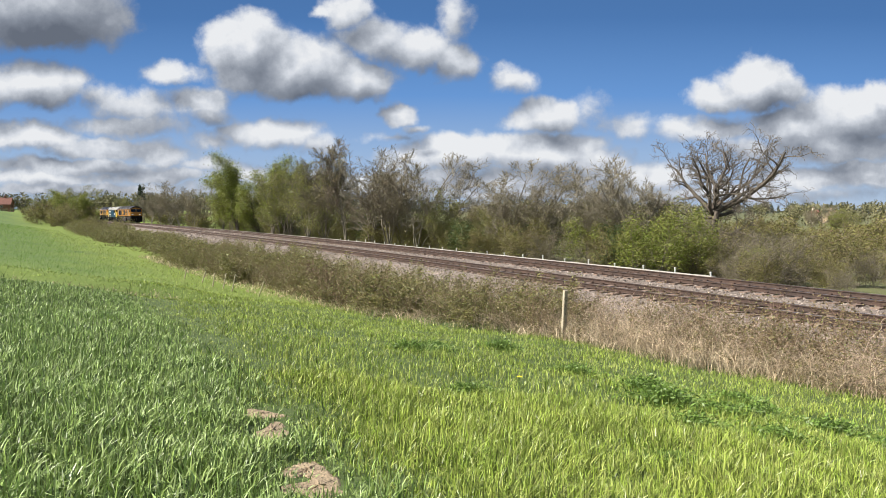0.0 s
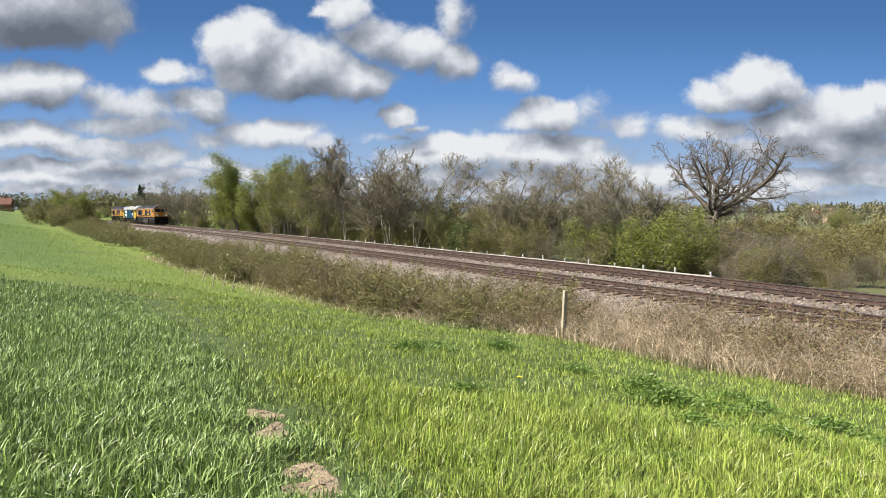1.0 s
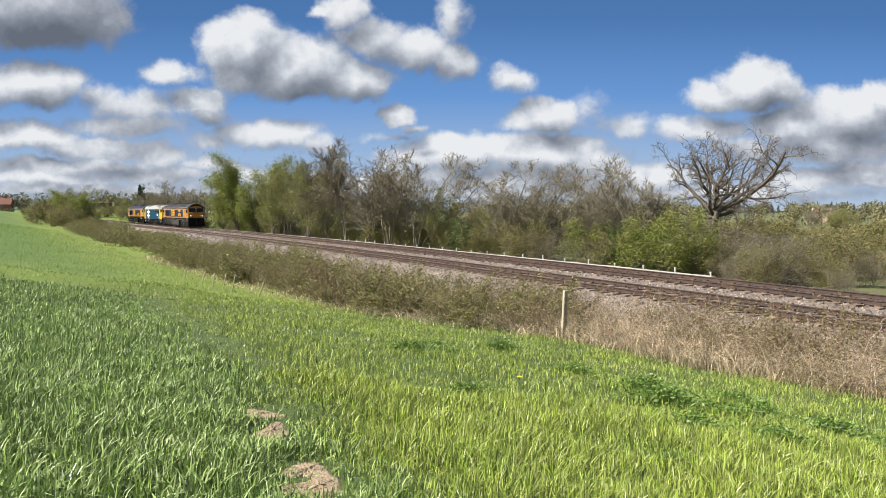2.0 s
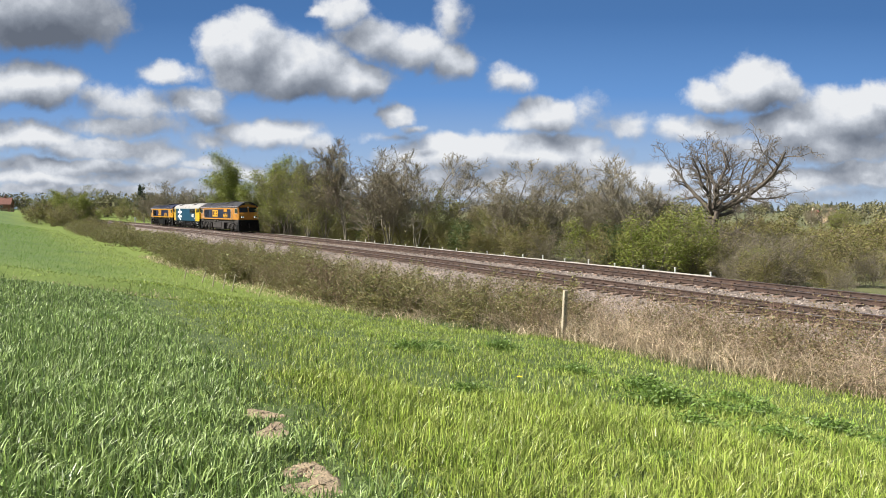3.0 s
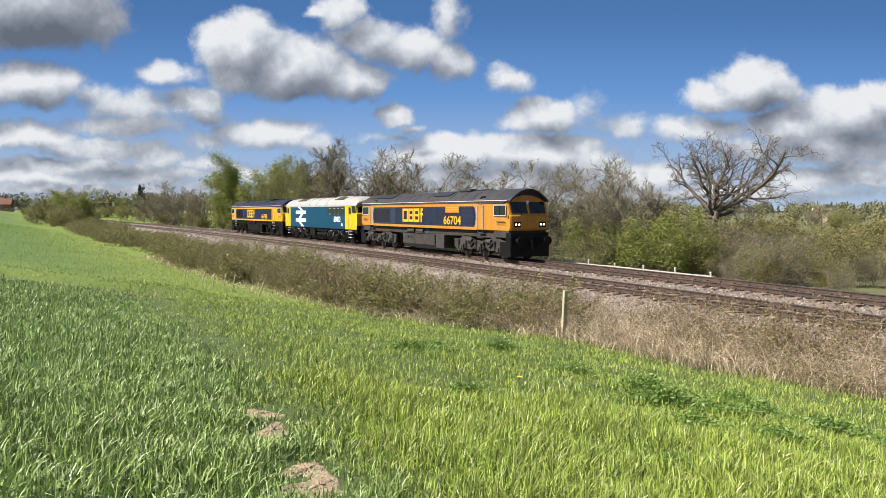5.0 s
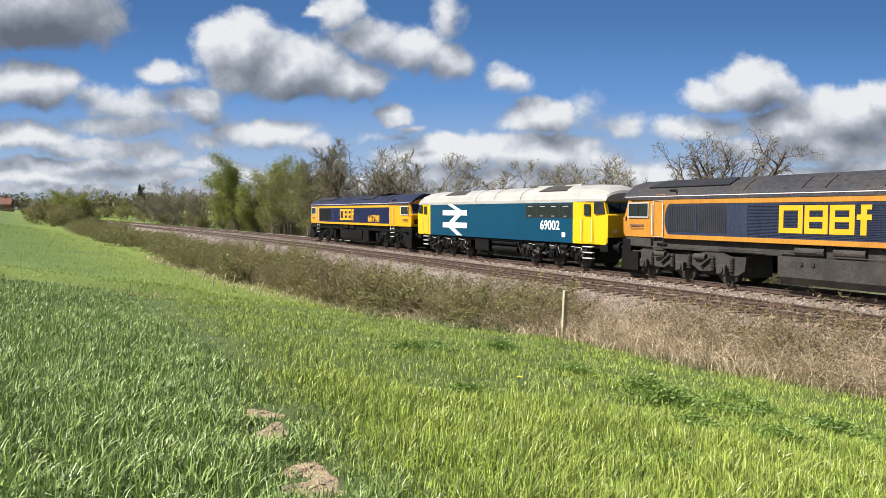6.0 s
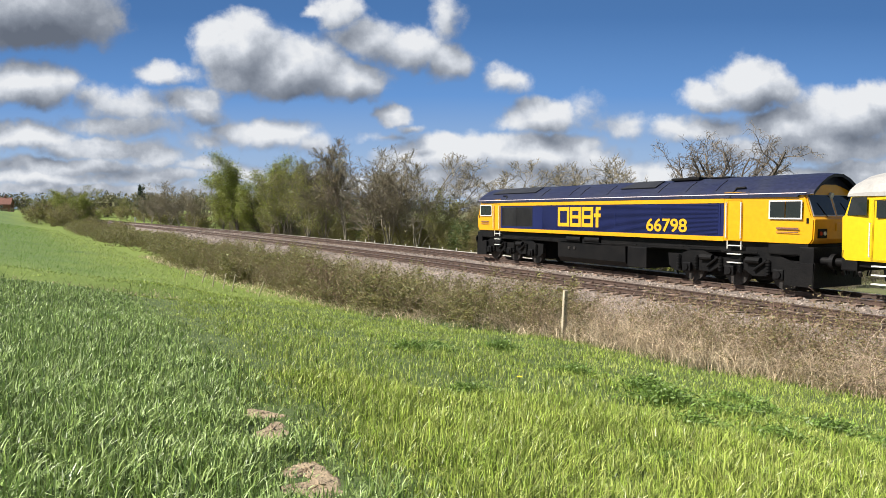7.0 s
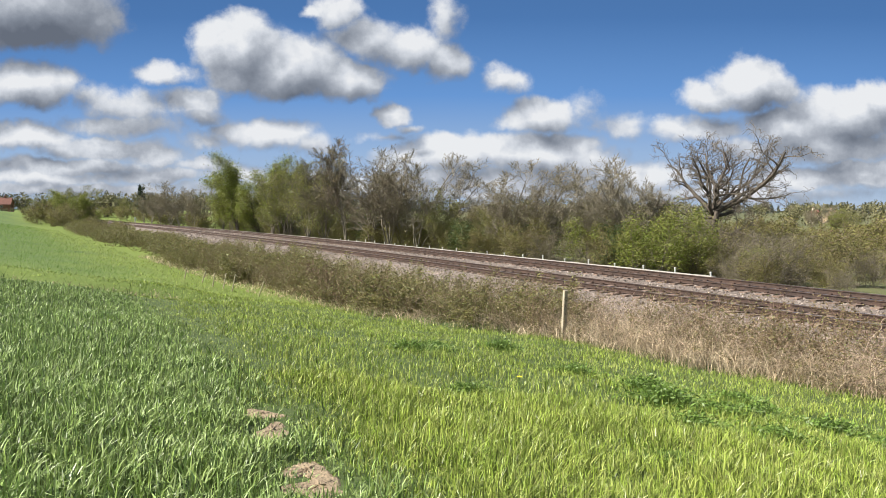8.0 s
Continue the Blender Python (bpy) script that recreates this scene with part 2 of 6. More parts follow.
def prism(bm, outline, axis, a, b):
    """Extrude a closed outline (pairs) along an axis: 'x' takes (y, z), 'y' takes (x, z)."""
    rows = []
    for s in (a, b):
        rows.append([bm.verts.new((s, q[0], q[1]) if axis == "x" else (q[0], s, q[1])) for q in outline])
    n = len(outline)
    for i in range(n):
        bm.faces.new((rows[0][i], rows[0][(i + 1) % n], rows[1][(i + 1) % n], rows[1][i]))
    bm.faces.new(rows[0][::-1])
    bm.faces.new(rows[1])
    bmesh.ops.recalc_face_normals(bm, faces=bm.faces)


# ---------------- the line of the railway ----------------
def heading(u):
    u = np.clip(u, -330.0, 70.0)
    return -1.0617 - 0.000968 * u - 0.000004 * u * u


LINE_U = np.arange(-420.0, 420.5, 1.0)
_h = heading(LINE_U)
_x = np.concatenate([[0], np.cumsum((np.cos(_h[1:]) + np.cos(_h[:-1])) / 2)])
_y = np.concatenate([[0], np.cumsum((np.sin(_h[1:]) + np.sin(_h[:-1])) / 2)])
LINE_X, LINE_Y = _x - _x[420], _y - _y[420] + 46.16
LINE = np.stack([LINE_X, LINE_Y], 1)


def line_at(u, off=0.0):
    """Place on the far track, off metres to the side of the field."""
    x, y, h = np.interp(u, LINE_U, LINE_X), np.interp(u, LINE_U, LINE_Y), heading(u)
    return x + np.sin(h) * off, y - np.cos(h) * off


def line_offset(X, Y):
    """Distance from the far track (positive towards the field) and place along it."""
    X, Y = np.asarray(X, float), np.asarray(Y, float)
    best, bu = np.full(X.shape, 1e9), np.zeros(X.shape)
    for i in range(0, len(LINE_U), 6):
        d = np.hypot(X - LINE_X[i], Y - LINE_Y[i])
        w = d < best
        best, bu = np.where(w, d, best), np.where(w, LINE_U[i], bu)
    h = heading(bu)
    lx, ly = np.interp(bu, LINE_U, LINE_X), np.interp(bu, LINE_U, LINE_Y)
    along = (X - lx) * np.cos(h) + (Y - ly) * np.sin(h)
    bu = bu + np.clip(along, -3, 3)
    lx, ly = line_at(bu)
    return (X - lx) * np.sin(h) - (Y - ly) * np.cos(h), bu


FENCE = [(60, -75), (20, -6), (12, 8), (8.4, 13), (6.4, 15.5), (3.3, 19.6), (-1.6, 23.2), (-7.9, 30.5), (-25, 57), (-84, 150), (-130, 232), (-260, 480)]


def fence_offset(X, Y):
    """Signed distance from the fence line, positive on the field."""
    X, Y = np.asarray(X, float), np.asarray(Y, float)
    best = np.full(X.shape, 1e9)
    sign = np.ones(X.shape)
    for (ax, ay), (bx, by) in zip(FENCE[:-1], FENCE[1:]):
        dx, dy = bx - ax, by - ay
        t = np.clip(((X - ax) * dx + (Y - ay) * dy) / (dx * dx + dy * dy), 0, 1)
        d = np.hypot(X - ax - t * dx, Y - ay - t * dy)
        s = np.where((X - ax) * dy - (Y - ay) * dx < 0, 1.0, -1.0)
        w = d < best
        best, sign = np.where(w, d, best), np.where(w, s, sign)
    return best * sign


def ground_z(X, Y):
    X, Y = np.asarray(X, float), np.asarray(Y, float)
    e = fence_offset(X, Y)
    d, u = line_offset(X, Y)
    field = -1.0 + np.minimum(np.maximum(e, 0), 14.9) * 0.136 + np.clip(e - 14.9, 0, 120) * 0.033
    field += np.clip(Y - 60, 0, 300) * 0.007 * np.clip(e / 15, 0, 1) + np.clip(Y - 60, 0, 200) * 0.004
    # small bank and ditch where the crop ends
    field += np.clip(e / 4, 0, 1) * (-0.45 * np.exp(-((Y - (24.3 - 0.12 * (X + 10))) / 0.9) ** 2) + 0.22 * np.exp(-((Y - (26.2 - 0.12 * (X + 10))) / 0.9) ** 2)) * (X < 0) * np.clip((-X - 7) / 3, 0, 1)
    verge = -1.0 + 0 * X + np.clip(Y - 60, 0, 200) * 0.004
    beyond = -1.1 - np.clip(-d - 6, 0, 60) * 0.04
    r = np.hypot(X, Y)
    beyond = beyond + np.clip(r - 150, 0, 150) * 0.012
    z = np.where(e > 0, field, np.where(d > -4, verge, beyond))
    far = np.clip((r - 270) / 160, 0, 1)
    far = far * far * (3 - 2 * far)
    z = z * (1 - far) + (1.0 - 4.5 * np.clip(X / 60 + 0.5, 0, 1) + np.clip(r - 300, 0, 1200) * 0.006) * far
    z = z + (np.sin(X * 0.9 + 1.3 * np.sin(Y * 0.6)) * 0.025 + np.sin(Y * 1.7 + X * 0.5) * 0.018) * np.clip((60 - r) / 40, 0, 1)
    return z


def build_ground():
    """One sheet, fine near the camera and coarse far out, to the horizon."""
    def axis(lo, hi):
        s = [0.0]
        step = 0.7
        while s[-1] < hi:
            if s[-1] > 32:
                step *= 1.09
            s.append(s[-1] + step)
        p = np.array(s)
        n = p[p < -lo * 1.05]
        return np.concatenate([-n[:0:-1], p])
    xs, ys = axis(-4500, 4500), axis(-4500, 4500)
    X, Y = np.meshgrid(xs, ys)
    V = np.stack([X.ravel(), Y.ravel(), ground_z(X.ravel(), Y.ravel())], 1)
    w, h = len(xs), len(ys)
    i = (np.arange(h - 1)[:, None] * w + np.arange(w - 1)[None, :]).ravel()
    F = np.stack([i, i + 1, i + w + 1, i + w], 1)
    ob = new("ground", raw_mesh("ground", V, F, [M_GROUND], smooth=True))
    tagged(ob, "green field turf falling gently towards the railway", "ground", kind="structure")


build_ground()


# ---------------- sky with drifting clouds ----------------
CLOUDS = []


def cloud(u, v, a, b, weight=1.0):
    """One lobe of a cloud: centre and half-size as slopes seen from the field."""
    CLOUDS.append((u, v, a, b, weight))


cloud(-0.575, 0.285, 0.153, 0.067, 1.50)
cloud(-0.476, 0.270, 0.056, 0.042, 0.80)
cloud(-0.578, 0.178, 0.093, 0.041, 1.30)
cloud(-0.659, 0.167, 0.084, 0.039, 1.10)
cloud(-0.530, 0.179, 0.037, 0.033, 0.80)
cloud(-0.274, 0.230, 0.079, 0.056, 1.40)
cloud(-0.310, 0.238, 0.045, 0.033, 0.90)
cloud(-0.283, 0.195, 0.056, 0.039, 1.00)
cloud(-0.211, 0.203, 0.102, 0.054, 1.40)
cloud(-0.123, 0.187, 0.067, 0.039, 1.30)
cloud(-0.155, 0.215, 0.056, 0.037, 0.70)
cloud(-0.134, 0.283, 0.045, 0.032, 0.90)
cloud(-0.166, 0.286, 0.028, 0.013, 0.70)
cloud(-0.091, 0.246, 0.070, 0.035, 0.80)
cloud(-0.035, 0.226, 0.070, 0.039, 1.00)
cloud(0.013, 0.211, 0.046, 0.033, 0.90)
cloud(0.017, 0.270, 0.032, 0.041, 0.55)
cloud(0.099, 0.189, 0.041, 0.025, 0.60)
cloud(-0.386, 0.195, 0.054, 0.022, 0.80)
cloud(-0.351, 0.155, 0.061, 0.026, 0.90)
cloud(-0.439, 0.151, 0.071, 0.032, 0.70)
cloud(-0.491, 0.167, 0.046, 0.023, 0.45)
cloud(-0.452, 0.122, 0.111, 0.020, 0.70)
cloud(-0.332, 0.136, 0.056, 0.019, 0.60)
cloud(-0.236, 0.109, 0.079, 0.026, 1.00)
cloud(-0.284, 0.114, 0.046, 0.024, 0.80)
cloud(-0.180, 0.096, 0.048, 0.020, 0.60)
cloud(-0.324, 0.104, 0.056, 0.017, 0.50)
cloud(-0.069, 0.135, 0.037, 0.020, 1.00)
cloud(-0.037, 0.117, 0.024, 0.009, 0.50)
cloud(-0.075, 0.104, 0.056, 0.008, 0.35)
cloud(0.149, 0.137, 0.065, 0.033, 1.20)
cloud(0.109, 0.130, 0.039, 0.026, 0.80)
cloud(0.211, 0.140, 0.032, 0.032, 0.40)
cloud(0.265, 0.120, 0.051, 0.024, 0.60)
cloud(0.448, 0.181, 0.074, 0.046, 1.40)
cloud(0.393, 0.165, 0.058, 0.028, 1.00)
cloud(0.488, 0.170, 0.048, 0.033, 0.90)
cloud(0.573, 0.136, 0.102, 0.048, 1.30)
cloud(0.502, 0.122, 0.093, 0.033, 1.10)
cloud(0.374, 0.114, 0.084, 0.024, 0.80)
cloud(0.621, 0.155, 0.056, 0.035, 1.00)
cloud(0.559, 0.096, 0.149, 0.030, 1.00)
cloud(0.608, 0.056, 0.084, 0.030, 1.10)
cloud(0.512, 0.045, 0.093, 0.022, 0.90)
cloud(0.438, 0.088, 0.084, 0.022, 0.70)
cloud(0.021, 0.084, 0.079, 0.033, 1.20)
cloud(0.077, 0.090, 0.056, 0.026, 1.00)
cloud(0.145, 0.082, 0.093, 0.035, 1.30)
cloud(0.201, 0.090, 0.042, 0.024, 0.90)
cloud(0.214, 0.066, 0.074, 0.028, 1.00)
cloud(-0.043, 0.074, 0.056, 0.022, 0.80)
cloud(0.278, 0.050, 0.102, 0.026, 0.80)
cloud(0.093, 0.045, 0.223, 0.022, 0.90)
cloud(-0.019, 0.050, 0.111, 0.019, 0.70)
cloud(-0.569, 0.105, 0.058, 0.024, 1.10)
cloud(-0.617, 0.100, 0.051, 0.022, 0.90)
cloud(-0.469, 0.090, 0.121, 0.022, 1.00)
cloud(-0.401, 0.082, 0.065, 0.020, 0.80)
cloud(-0.526, 0.063, 0.176, 0.017, 0.90)
cloud(-0.582, 0.048, 0.176, 0.015, 0.80)
cloud(-0.329, 0.068, 0.051, 0.016, 0.90)
cloud(-0.397, 0.052, 0.111, 0.017, 0.80)
cloud(-0.285, 0.058, 0.046, 0.015, 0.60)
cloud(-0.180, 0.042, 0.149, 0.019, 0.70)
cloud(-0.068, 0.036, 0.121, 0.015, 0.70)
cloud(-0.511, 0.032, 0.242, 0.013, 0.80)
cloud(-0.269, 0.028, 0.186, 0.011, 0.60)
cloud(0.375, 0.024, 0.297, 0.015, 0.70)
cloud(0.093, 0.024, 0.242, 0.011, 0.60)


def cloud_group():
    g = bpy.data.node_groups.new("cloud_cover", "ShaderNodeTree")
    g.interface.new_socket("Place", in_out="INPUT", socket_type="NodeSocketVector")
    g.interface.new_socket("Cover", in_out="OUTPUT", socket_type="NodeSocketFloat")
    N, L = g.nodes, g.links
    gi, go = N.new("NodeGroupInput"), N.new("NodeGroupOutput")

    def nz(scale, detail, vec, rough=0.55):
        n = N.new("ShaderNodeTexNoise")
        n.inputs["Scale"].default_value, n.inputs["Detail"].default_value = scale, detail
        n.inputs["Roughness"].default_value = rough
        L.new(vec, n.inputs["Vector"])
        return n

    # billowed outline: the place is pushed about by two noises
    w1 = nz(11.0, 2, gi.outputs[0])
    w2 = nz(38.0, 5, gi.outputs[0])

    def push(n, amount, src):
        s = N.new("ShaderNodeVectorMath")
        s.operation = "SUBTRACT"
        L.new(n.outputs["Color"], s.inputs[0])
        s.inputs[1].default_value = (0.5, 0.5, 0.5)
        m = N.new("ShaderNodeVectorMath")
        m.operation = "MULTIPLY_ADD"
        L.new(s.outputs[0], m.inputs[0])
        m.inputs[1].default_value = amount
        L.new(src, m.inputs[2])
        return m.outputs[0]
    P = push(w1, (0.055, 0.030, 0), gi.outputs[0])
    P = push(w2, (0.030, 0.022, 0), P)
    last = None
    for u, v, a, b, weight in CLOUDS:
        m = N.new("ShaderNodeVectorMath")
        m.operation = "MULTIPLY_ADD"
        L.new(P, m.inputs[0])
        m.inputs[1].default_value = (1 / a, 1 / b, 0)
        m.inputs[2].default_value = (-u / a, -v / b, 0)
        ln = N.new("ShaderNodeVectorMath")
        ln.operation = "LENGTH"
        L.new(m.outputs[0], ln.inputs[0])
        f = N.new("ShaderNodeMath")
        f.operation = "MULTIPLY_ADD"
        L.new(ln.outputs["Value"], f.inputs[0])
        f.inputs[1].default_value, f.inputs[2].default_value = -weight, weight
        if last is None:
            last = f.outputs[0]
        else:
            mx = N.new("ShaderNodeMath")
            mx.operation = "SMOOTH_MAX"
            mx.inputs[2].default_value = 0.12
            L.new(last, mx.inputs[0])
            L.new(f.outputs[0], mx.inputs[1])
            last = mx.outputs[0]
    fb = nz(26.0, 8, gi.outputs[0], 0.6)
    ad = N.new("ShaderNodeMath")
    ad.operation = "MULTIPLY_ADD"
    L.new(fb.outputs[0], ad.inputs[0])
    ad.inputs[1].default_value = 0.75
    L.new(last, ad.inputs[2])
    ou = N.new("ShaderNodeMath")
    ou.operation = "SUBTRACT"
    L.new(ad.outputs[0], ou.inputs[0])
    ou.inputs[1].default_value = 0.375
    L.new(ou.outputs[0], go.inputs[0])
    return g


def build_sky():
    us, vs = np.linspace(-1.05, 1.05, 60), np.linspace(-0.03, 0.42, 60)
    U, Vv = np.meshgrid(us, vs)
    D = 4500.0 * (0.033 / (Vv + 0.063)) ** 0.6 / np.sqrt(1 + U * U + Vv * Vv)
    V = np.stack([(U * D).ravel(), D.ravel(), (Vv * D).ravel()], 1)
    w, h = len(us), len(vs)
    i = (np.arange(h - 1)[:, None] * w + np.arange(w - 1)[None, :]).ravel()
    F = np.stack([i, i + 1, i + w + 1, i + w], 1)
    m = bpy.data.materials.new("sky_and_cloud")
    m.use_nodes = True
    nt = m.node_tree
    N, L = nt.nodes, nt.links
    N.remove(N["Principled BSDF"])
    co = N.new("ShaderNodeTexCoord").outputs["Object"]
    sp = N.new("ShaderNodeSeparateXYZ")
    L.new(co, sp.inputs[0])

    def math_node(op, a, b=None, c=None, clamp=False):
        n = N.new("ShaderNodeMath")
        n.operation = op
        n.use_clamp = clamp
        for k, q in enumerate((a, b, c)):
            if q is None:
                continue
            if isinstance(q, (int, float)):
                n.inputs[k].default_value = q
            else:
                L.new(q, n.inputs[k])
        return n.outputs[0]
    u = math_node("DIVIDE", sp.outputs[0], sp.outputs[1])
    v = math_node("DIVIDE", sp.outputs[2], sp.outputs[1])
    cb = N.new("ShaderNodeCombineXYZ")
    L.new(u, cb.inputs[0])
    L.new(v, cb.inputs[1])
    group = cloud_group()
    g0 = N.new("ShaderNodeGroup")
    g0.node_tree = group
    L.new(cb.outputs[0], g0.inputs[0])
    sh = N.new("ShaderNodeVectorMath")
    sh.inputs[1].default_value = (-0.016, 0.034, 0)
    L.new(cb.outputs[0], sh.inputs[0])
    g1 = N.new("ShaderNodeGroup")
    g1.node_tree = group
    L.new(sh.outputs[0], g1.inputs[0])
    cover = N.new("ShaderNodeMapRange")
    cover.interpolation_type = "SMOOTHSTEP"
    cover.inputs[1].default_value, cover.inputs[2].default_value = -0.04, 0.46
    L.new(g0.outputs[0], cover.inputs[0])
    dif = math_node("SUBTRACT", g0.outputs[0], g1.outputs[0])
    lit = math_node("MULTIPLY_ADD", dif, 0.60, 0.60)
    # far low clouds are seen through bright haze
    low = math_node("SUBTRACT", 1.0, math_node("MULTIPLY", v, 7.5), clamp=True)
    lit = math_node("MULTIPLY_ADD", low, 0.14, lit)
    thick = math_node("MULTIPLY", math_node("MAXIMUM", g0.outputs[0], 0.0), -0.10)
    # the overhanging cloud on the left shows its shaded base
    far_u = math_node("MULTIPLY_ADD", u, 4.0, 2.36)
    far_v = math_node("MULTIPLY_ADD", v, 9.0, -2.62)
    ring = math_node("ADD", math_node("MULTIPLY", far_u, far_u), math_node("MULTIPLY", far_v, far_v))
    shade = math_node("MULTIPLY", math_node("SUBTRACT", 1.0, ring, clamp=True), -0.27)
    lit = math_node("ADD", lit, shade)
    lit = math_node("ADD", lit, thick, clamp=True)
    ramp = N.new("ShaderNodeValToRGB")
    el = ramp.color_ramp.elements
    el[0].position, el[0].color = 0.0, (0.150, 0.175, 0.225, 1)
    el[1].position, el[1].color = 1.0, (0.93, 0.95, 0.98, 1)
    for pos, col in ((0.35, (0.275, 0.310, 0.375)), (0.62, (0.47, 0.51, 0.58)), (0.84, (0.74, 0.78, 0.85))):
        e = el.new(pos)
        e.color = (*col, 1)
    L.new(lit, ramp.inputs[0])
    blue = N.new("ShaderNodeValToRGB")
    L.new(math_node("MULTIPLY", v, 2.2), blue.inputs[0])
    el = blue.color_ramp.elements
    el[0].position, el[0].color = 0.0, (0.50, 0.62, 0.78, 1)
    el[1].position, el[1].color = 1.0, (0.060, 0.145, 0.33, 1)
    for pos, col in ((0.18, (0.36, 0.53, 0.80)), (0.36, (0.16, 0.355, 0.74)), (0.60, (0.085, 0.215, 0.50))):
        e = el.new(pos)
        e.color = (*col, 1)
    mx = N.new("ShaderNodeMix")
    mx.data_type = "RGBA"
    L.new(cover.outputs[0], mx.inputs[0])
    L.new(blue.outputs[0], mx.inputs[6])
    L.new(ramp.outputs[0], mx.inputs[7])
    em = N.new("ShaderNodeEmission")
    em.inputs[1].default_value = 0.465
    L.new(mx.outputs[2], em.inputs[0])
    L.new(em.outputs[0], N["Material Output"].inputs[0])
    ob = new("backdrop", raw_mesh("backdrop", V, F, [m], smooth=True))
    ob.location = EYE
    return tagged(ob, "blue spring sky with drifting white and grey cumulus", "sky", kind="structure")


SKY = build_sky()


# ---------------- the railway ----------------
NEAR_OFF, NEAR_DROP = 3.7, 0.12


def sweep(name, profile, off, z0, u0, u1, step, m, parent, label="", mat_index=None):
    """Sweep a closed (side, height) outline along the line."""
    us = np.arange(u0, u1 + step, step)
    rows = []
    for s, z in profile:
        x, y = line_at(us, off + s)
        rows.append(np.stack([x, y, np.full(len(us), z0 + z)], 1))
    n, k = len(us), len(profile)
    V = np.stack(rows, 1).reshape(-1, 3)
    i = (np.arange(n - 1) * k)[:, None]
    F = np.concatenate([i + np.array([[j, (j + 1) % k, k + (j + 1) % k, k + j]]) for j in range(k)])
    idx = None
    if mat_index is not None:
        idx = np.concatenate([np.full(n - 1, mat_index[j]) for j in range(k)])
    me = raw_mesh(name, V, F, m if isinstance(m, list) else [m], idx)
    ob = new(name, me)
    if parent:
        ob.parent = parent
    return tagged(ob, label) if label else ob


def build_trackbed():
    prof = [(-3.4, -1.6), (-3.3, -1.0), (-1.9, -0.23), (-1.3, -0.215), (1.3, -0.215), (1.8, -0.27), (2.4, -0.335), (3.7 + 1.3, -0.335), (3.7 + 1.8, -0.38), (3.7 + 3.6, -1.05), (3.7 + 3.7, -1.6)]
    ob = sweep("trackbed", prof, 0.0, 0.0, -330, 120, 1.0, M_BALLAST, None)
    tagged(ob, "grey-pink crushed stone ballast bed under two tracks", "ballast", kind="structure")
    rng = np.random.default_rng(5)
    n = 30000
    u = -75 + 125 * rng.random(n) ** 0.62
    s = rng.uniform(-2.6, 7.2, n)
    z = np.interp(s, [q[0] for q in prof], [q[1] for q in prof])
    x, y = line_at(u, s)
    C = np.stack([x, y, z + 0.012], 1)
    size = rng.uniform(0.018, 0.040, n) * (1 + np.clip(-u, 0, 80) / 45)
    corners = np.array([[-1, -1, -0.5], [1, -1, -0.5], [1, 1, -0.5], [-1, 1, -0.5], [-0.6, -0.6, 0.7], [0.6, -0.6, 0.7], [0.6, 0.6, 0.7], [-0.6, 0.6, 0.7]])
    V = C[:, None, :] + (corners[None] + rng.normal(size=(n, 8, 3)) * 0.32) * size[:, None, None]
    F = (np.arange(n) * 8)[:, None, None] + np.array([[4, 5, 6, 7], [0, 1, 5, 4], [1, 2, 6, 5], [2, 3, 7, 6], [3, 0, 4, 7]])[None]
    st = new("ballast_stones", raw_mesh("ballast_stones", V.reshape(-1, 3), F.reshape(-1, 4), [M_STONE]))
    st.parent = ob
    tagged(st, "loose angular grey-pink ballast stones", kind="stuff")


RAIL_PROFILE = [(-0.07, -0.16), (-0.07, -0.145), (-0.01, -0.125), (-0.01, -0.045), (-0.036, -0.035), (-0.036, -0.004), (-0.03, 0.0), (0.03, 0.0), (0.036, -0.004), (0.036, -0.035), (0.01, -0.045), (0.01, -0.125), (0.07, -0.145), (0.07, -0.16)]


def build_track(name, off, z0, label, mname):
    track = tagged(new(name), label, "railway track", group="running lines", kind="structure")
    for s in (-0.7525, 0.7525):
        sweep("rail", RAIL_PROFILE, off + s, z0, -330, 120, 1.0, [M_RAIL, M_RAILTOP], track, mat_index=[1 if j == 6 else 0 for j in range(14)])
    return track


def sleeper_mesh():
    bm = bmesh.new()
    prism(bm, [(-0.14, -0.34), (-0.13, -0.165), (0.13, -0.165), (0.14, -0.34)], "y", -1.26, 1.26)
    me = bpy.data.meshes.new("sleeper")
    bm.to_mesh(me)
    bm.free()
    me.materials.append(M_SLEEPER)
    return me


def clip_mesh():
    bm = bmesh.new()
    for s in (-1, 1):
        for q in (-0.12, 0.12):
            box(bm, -0.06, 0.06, s * 0.7525 + q - 0.04, s * 0.7525 + q + 0.04, -0.165, -0.115)
    me = bpy.data.meshes.new("rail_clip")
    bm.to_mesh(me)
    bm.free()
    me.materials.append(M_RAIL)
    return me


def lay_sleepers(track, off, z0, u0, count, seed):
    rng = random.Random(seed)
    me, cm = sleeper_mesh(), clip_mesh()
    for i in range(count):
        u = u0 - i * 0.65
        x, y = line_at(u, off)
        ob = new("sleeper", me)
        ob.parent = track
        ob.matrix_local = Matrix.Translation((x, y, z0 + rng.uniform(-0.012, 0.012))) @ Matrix.Rotation(float(heading(u)) + rng.uniform(-0.015, 0.015), 4, "Z")
        if i < 90:
            c = new("rail_clip", cm)
            c.parent = ob


build_trackbed()
FAR_TRACK = build_track("railway_track_far", 0.0, 0.0, "rusty steel rails on weathered sleepers, the train's line", "far")
NEAR_TRACK = build_track("railway_track_near", NEAR_OFF, -NEAR_DROP, "rusty steel rails on weathered sleepers beside the field hedge", "near")


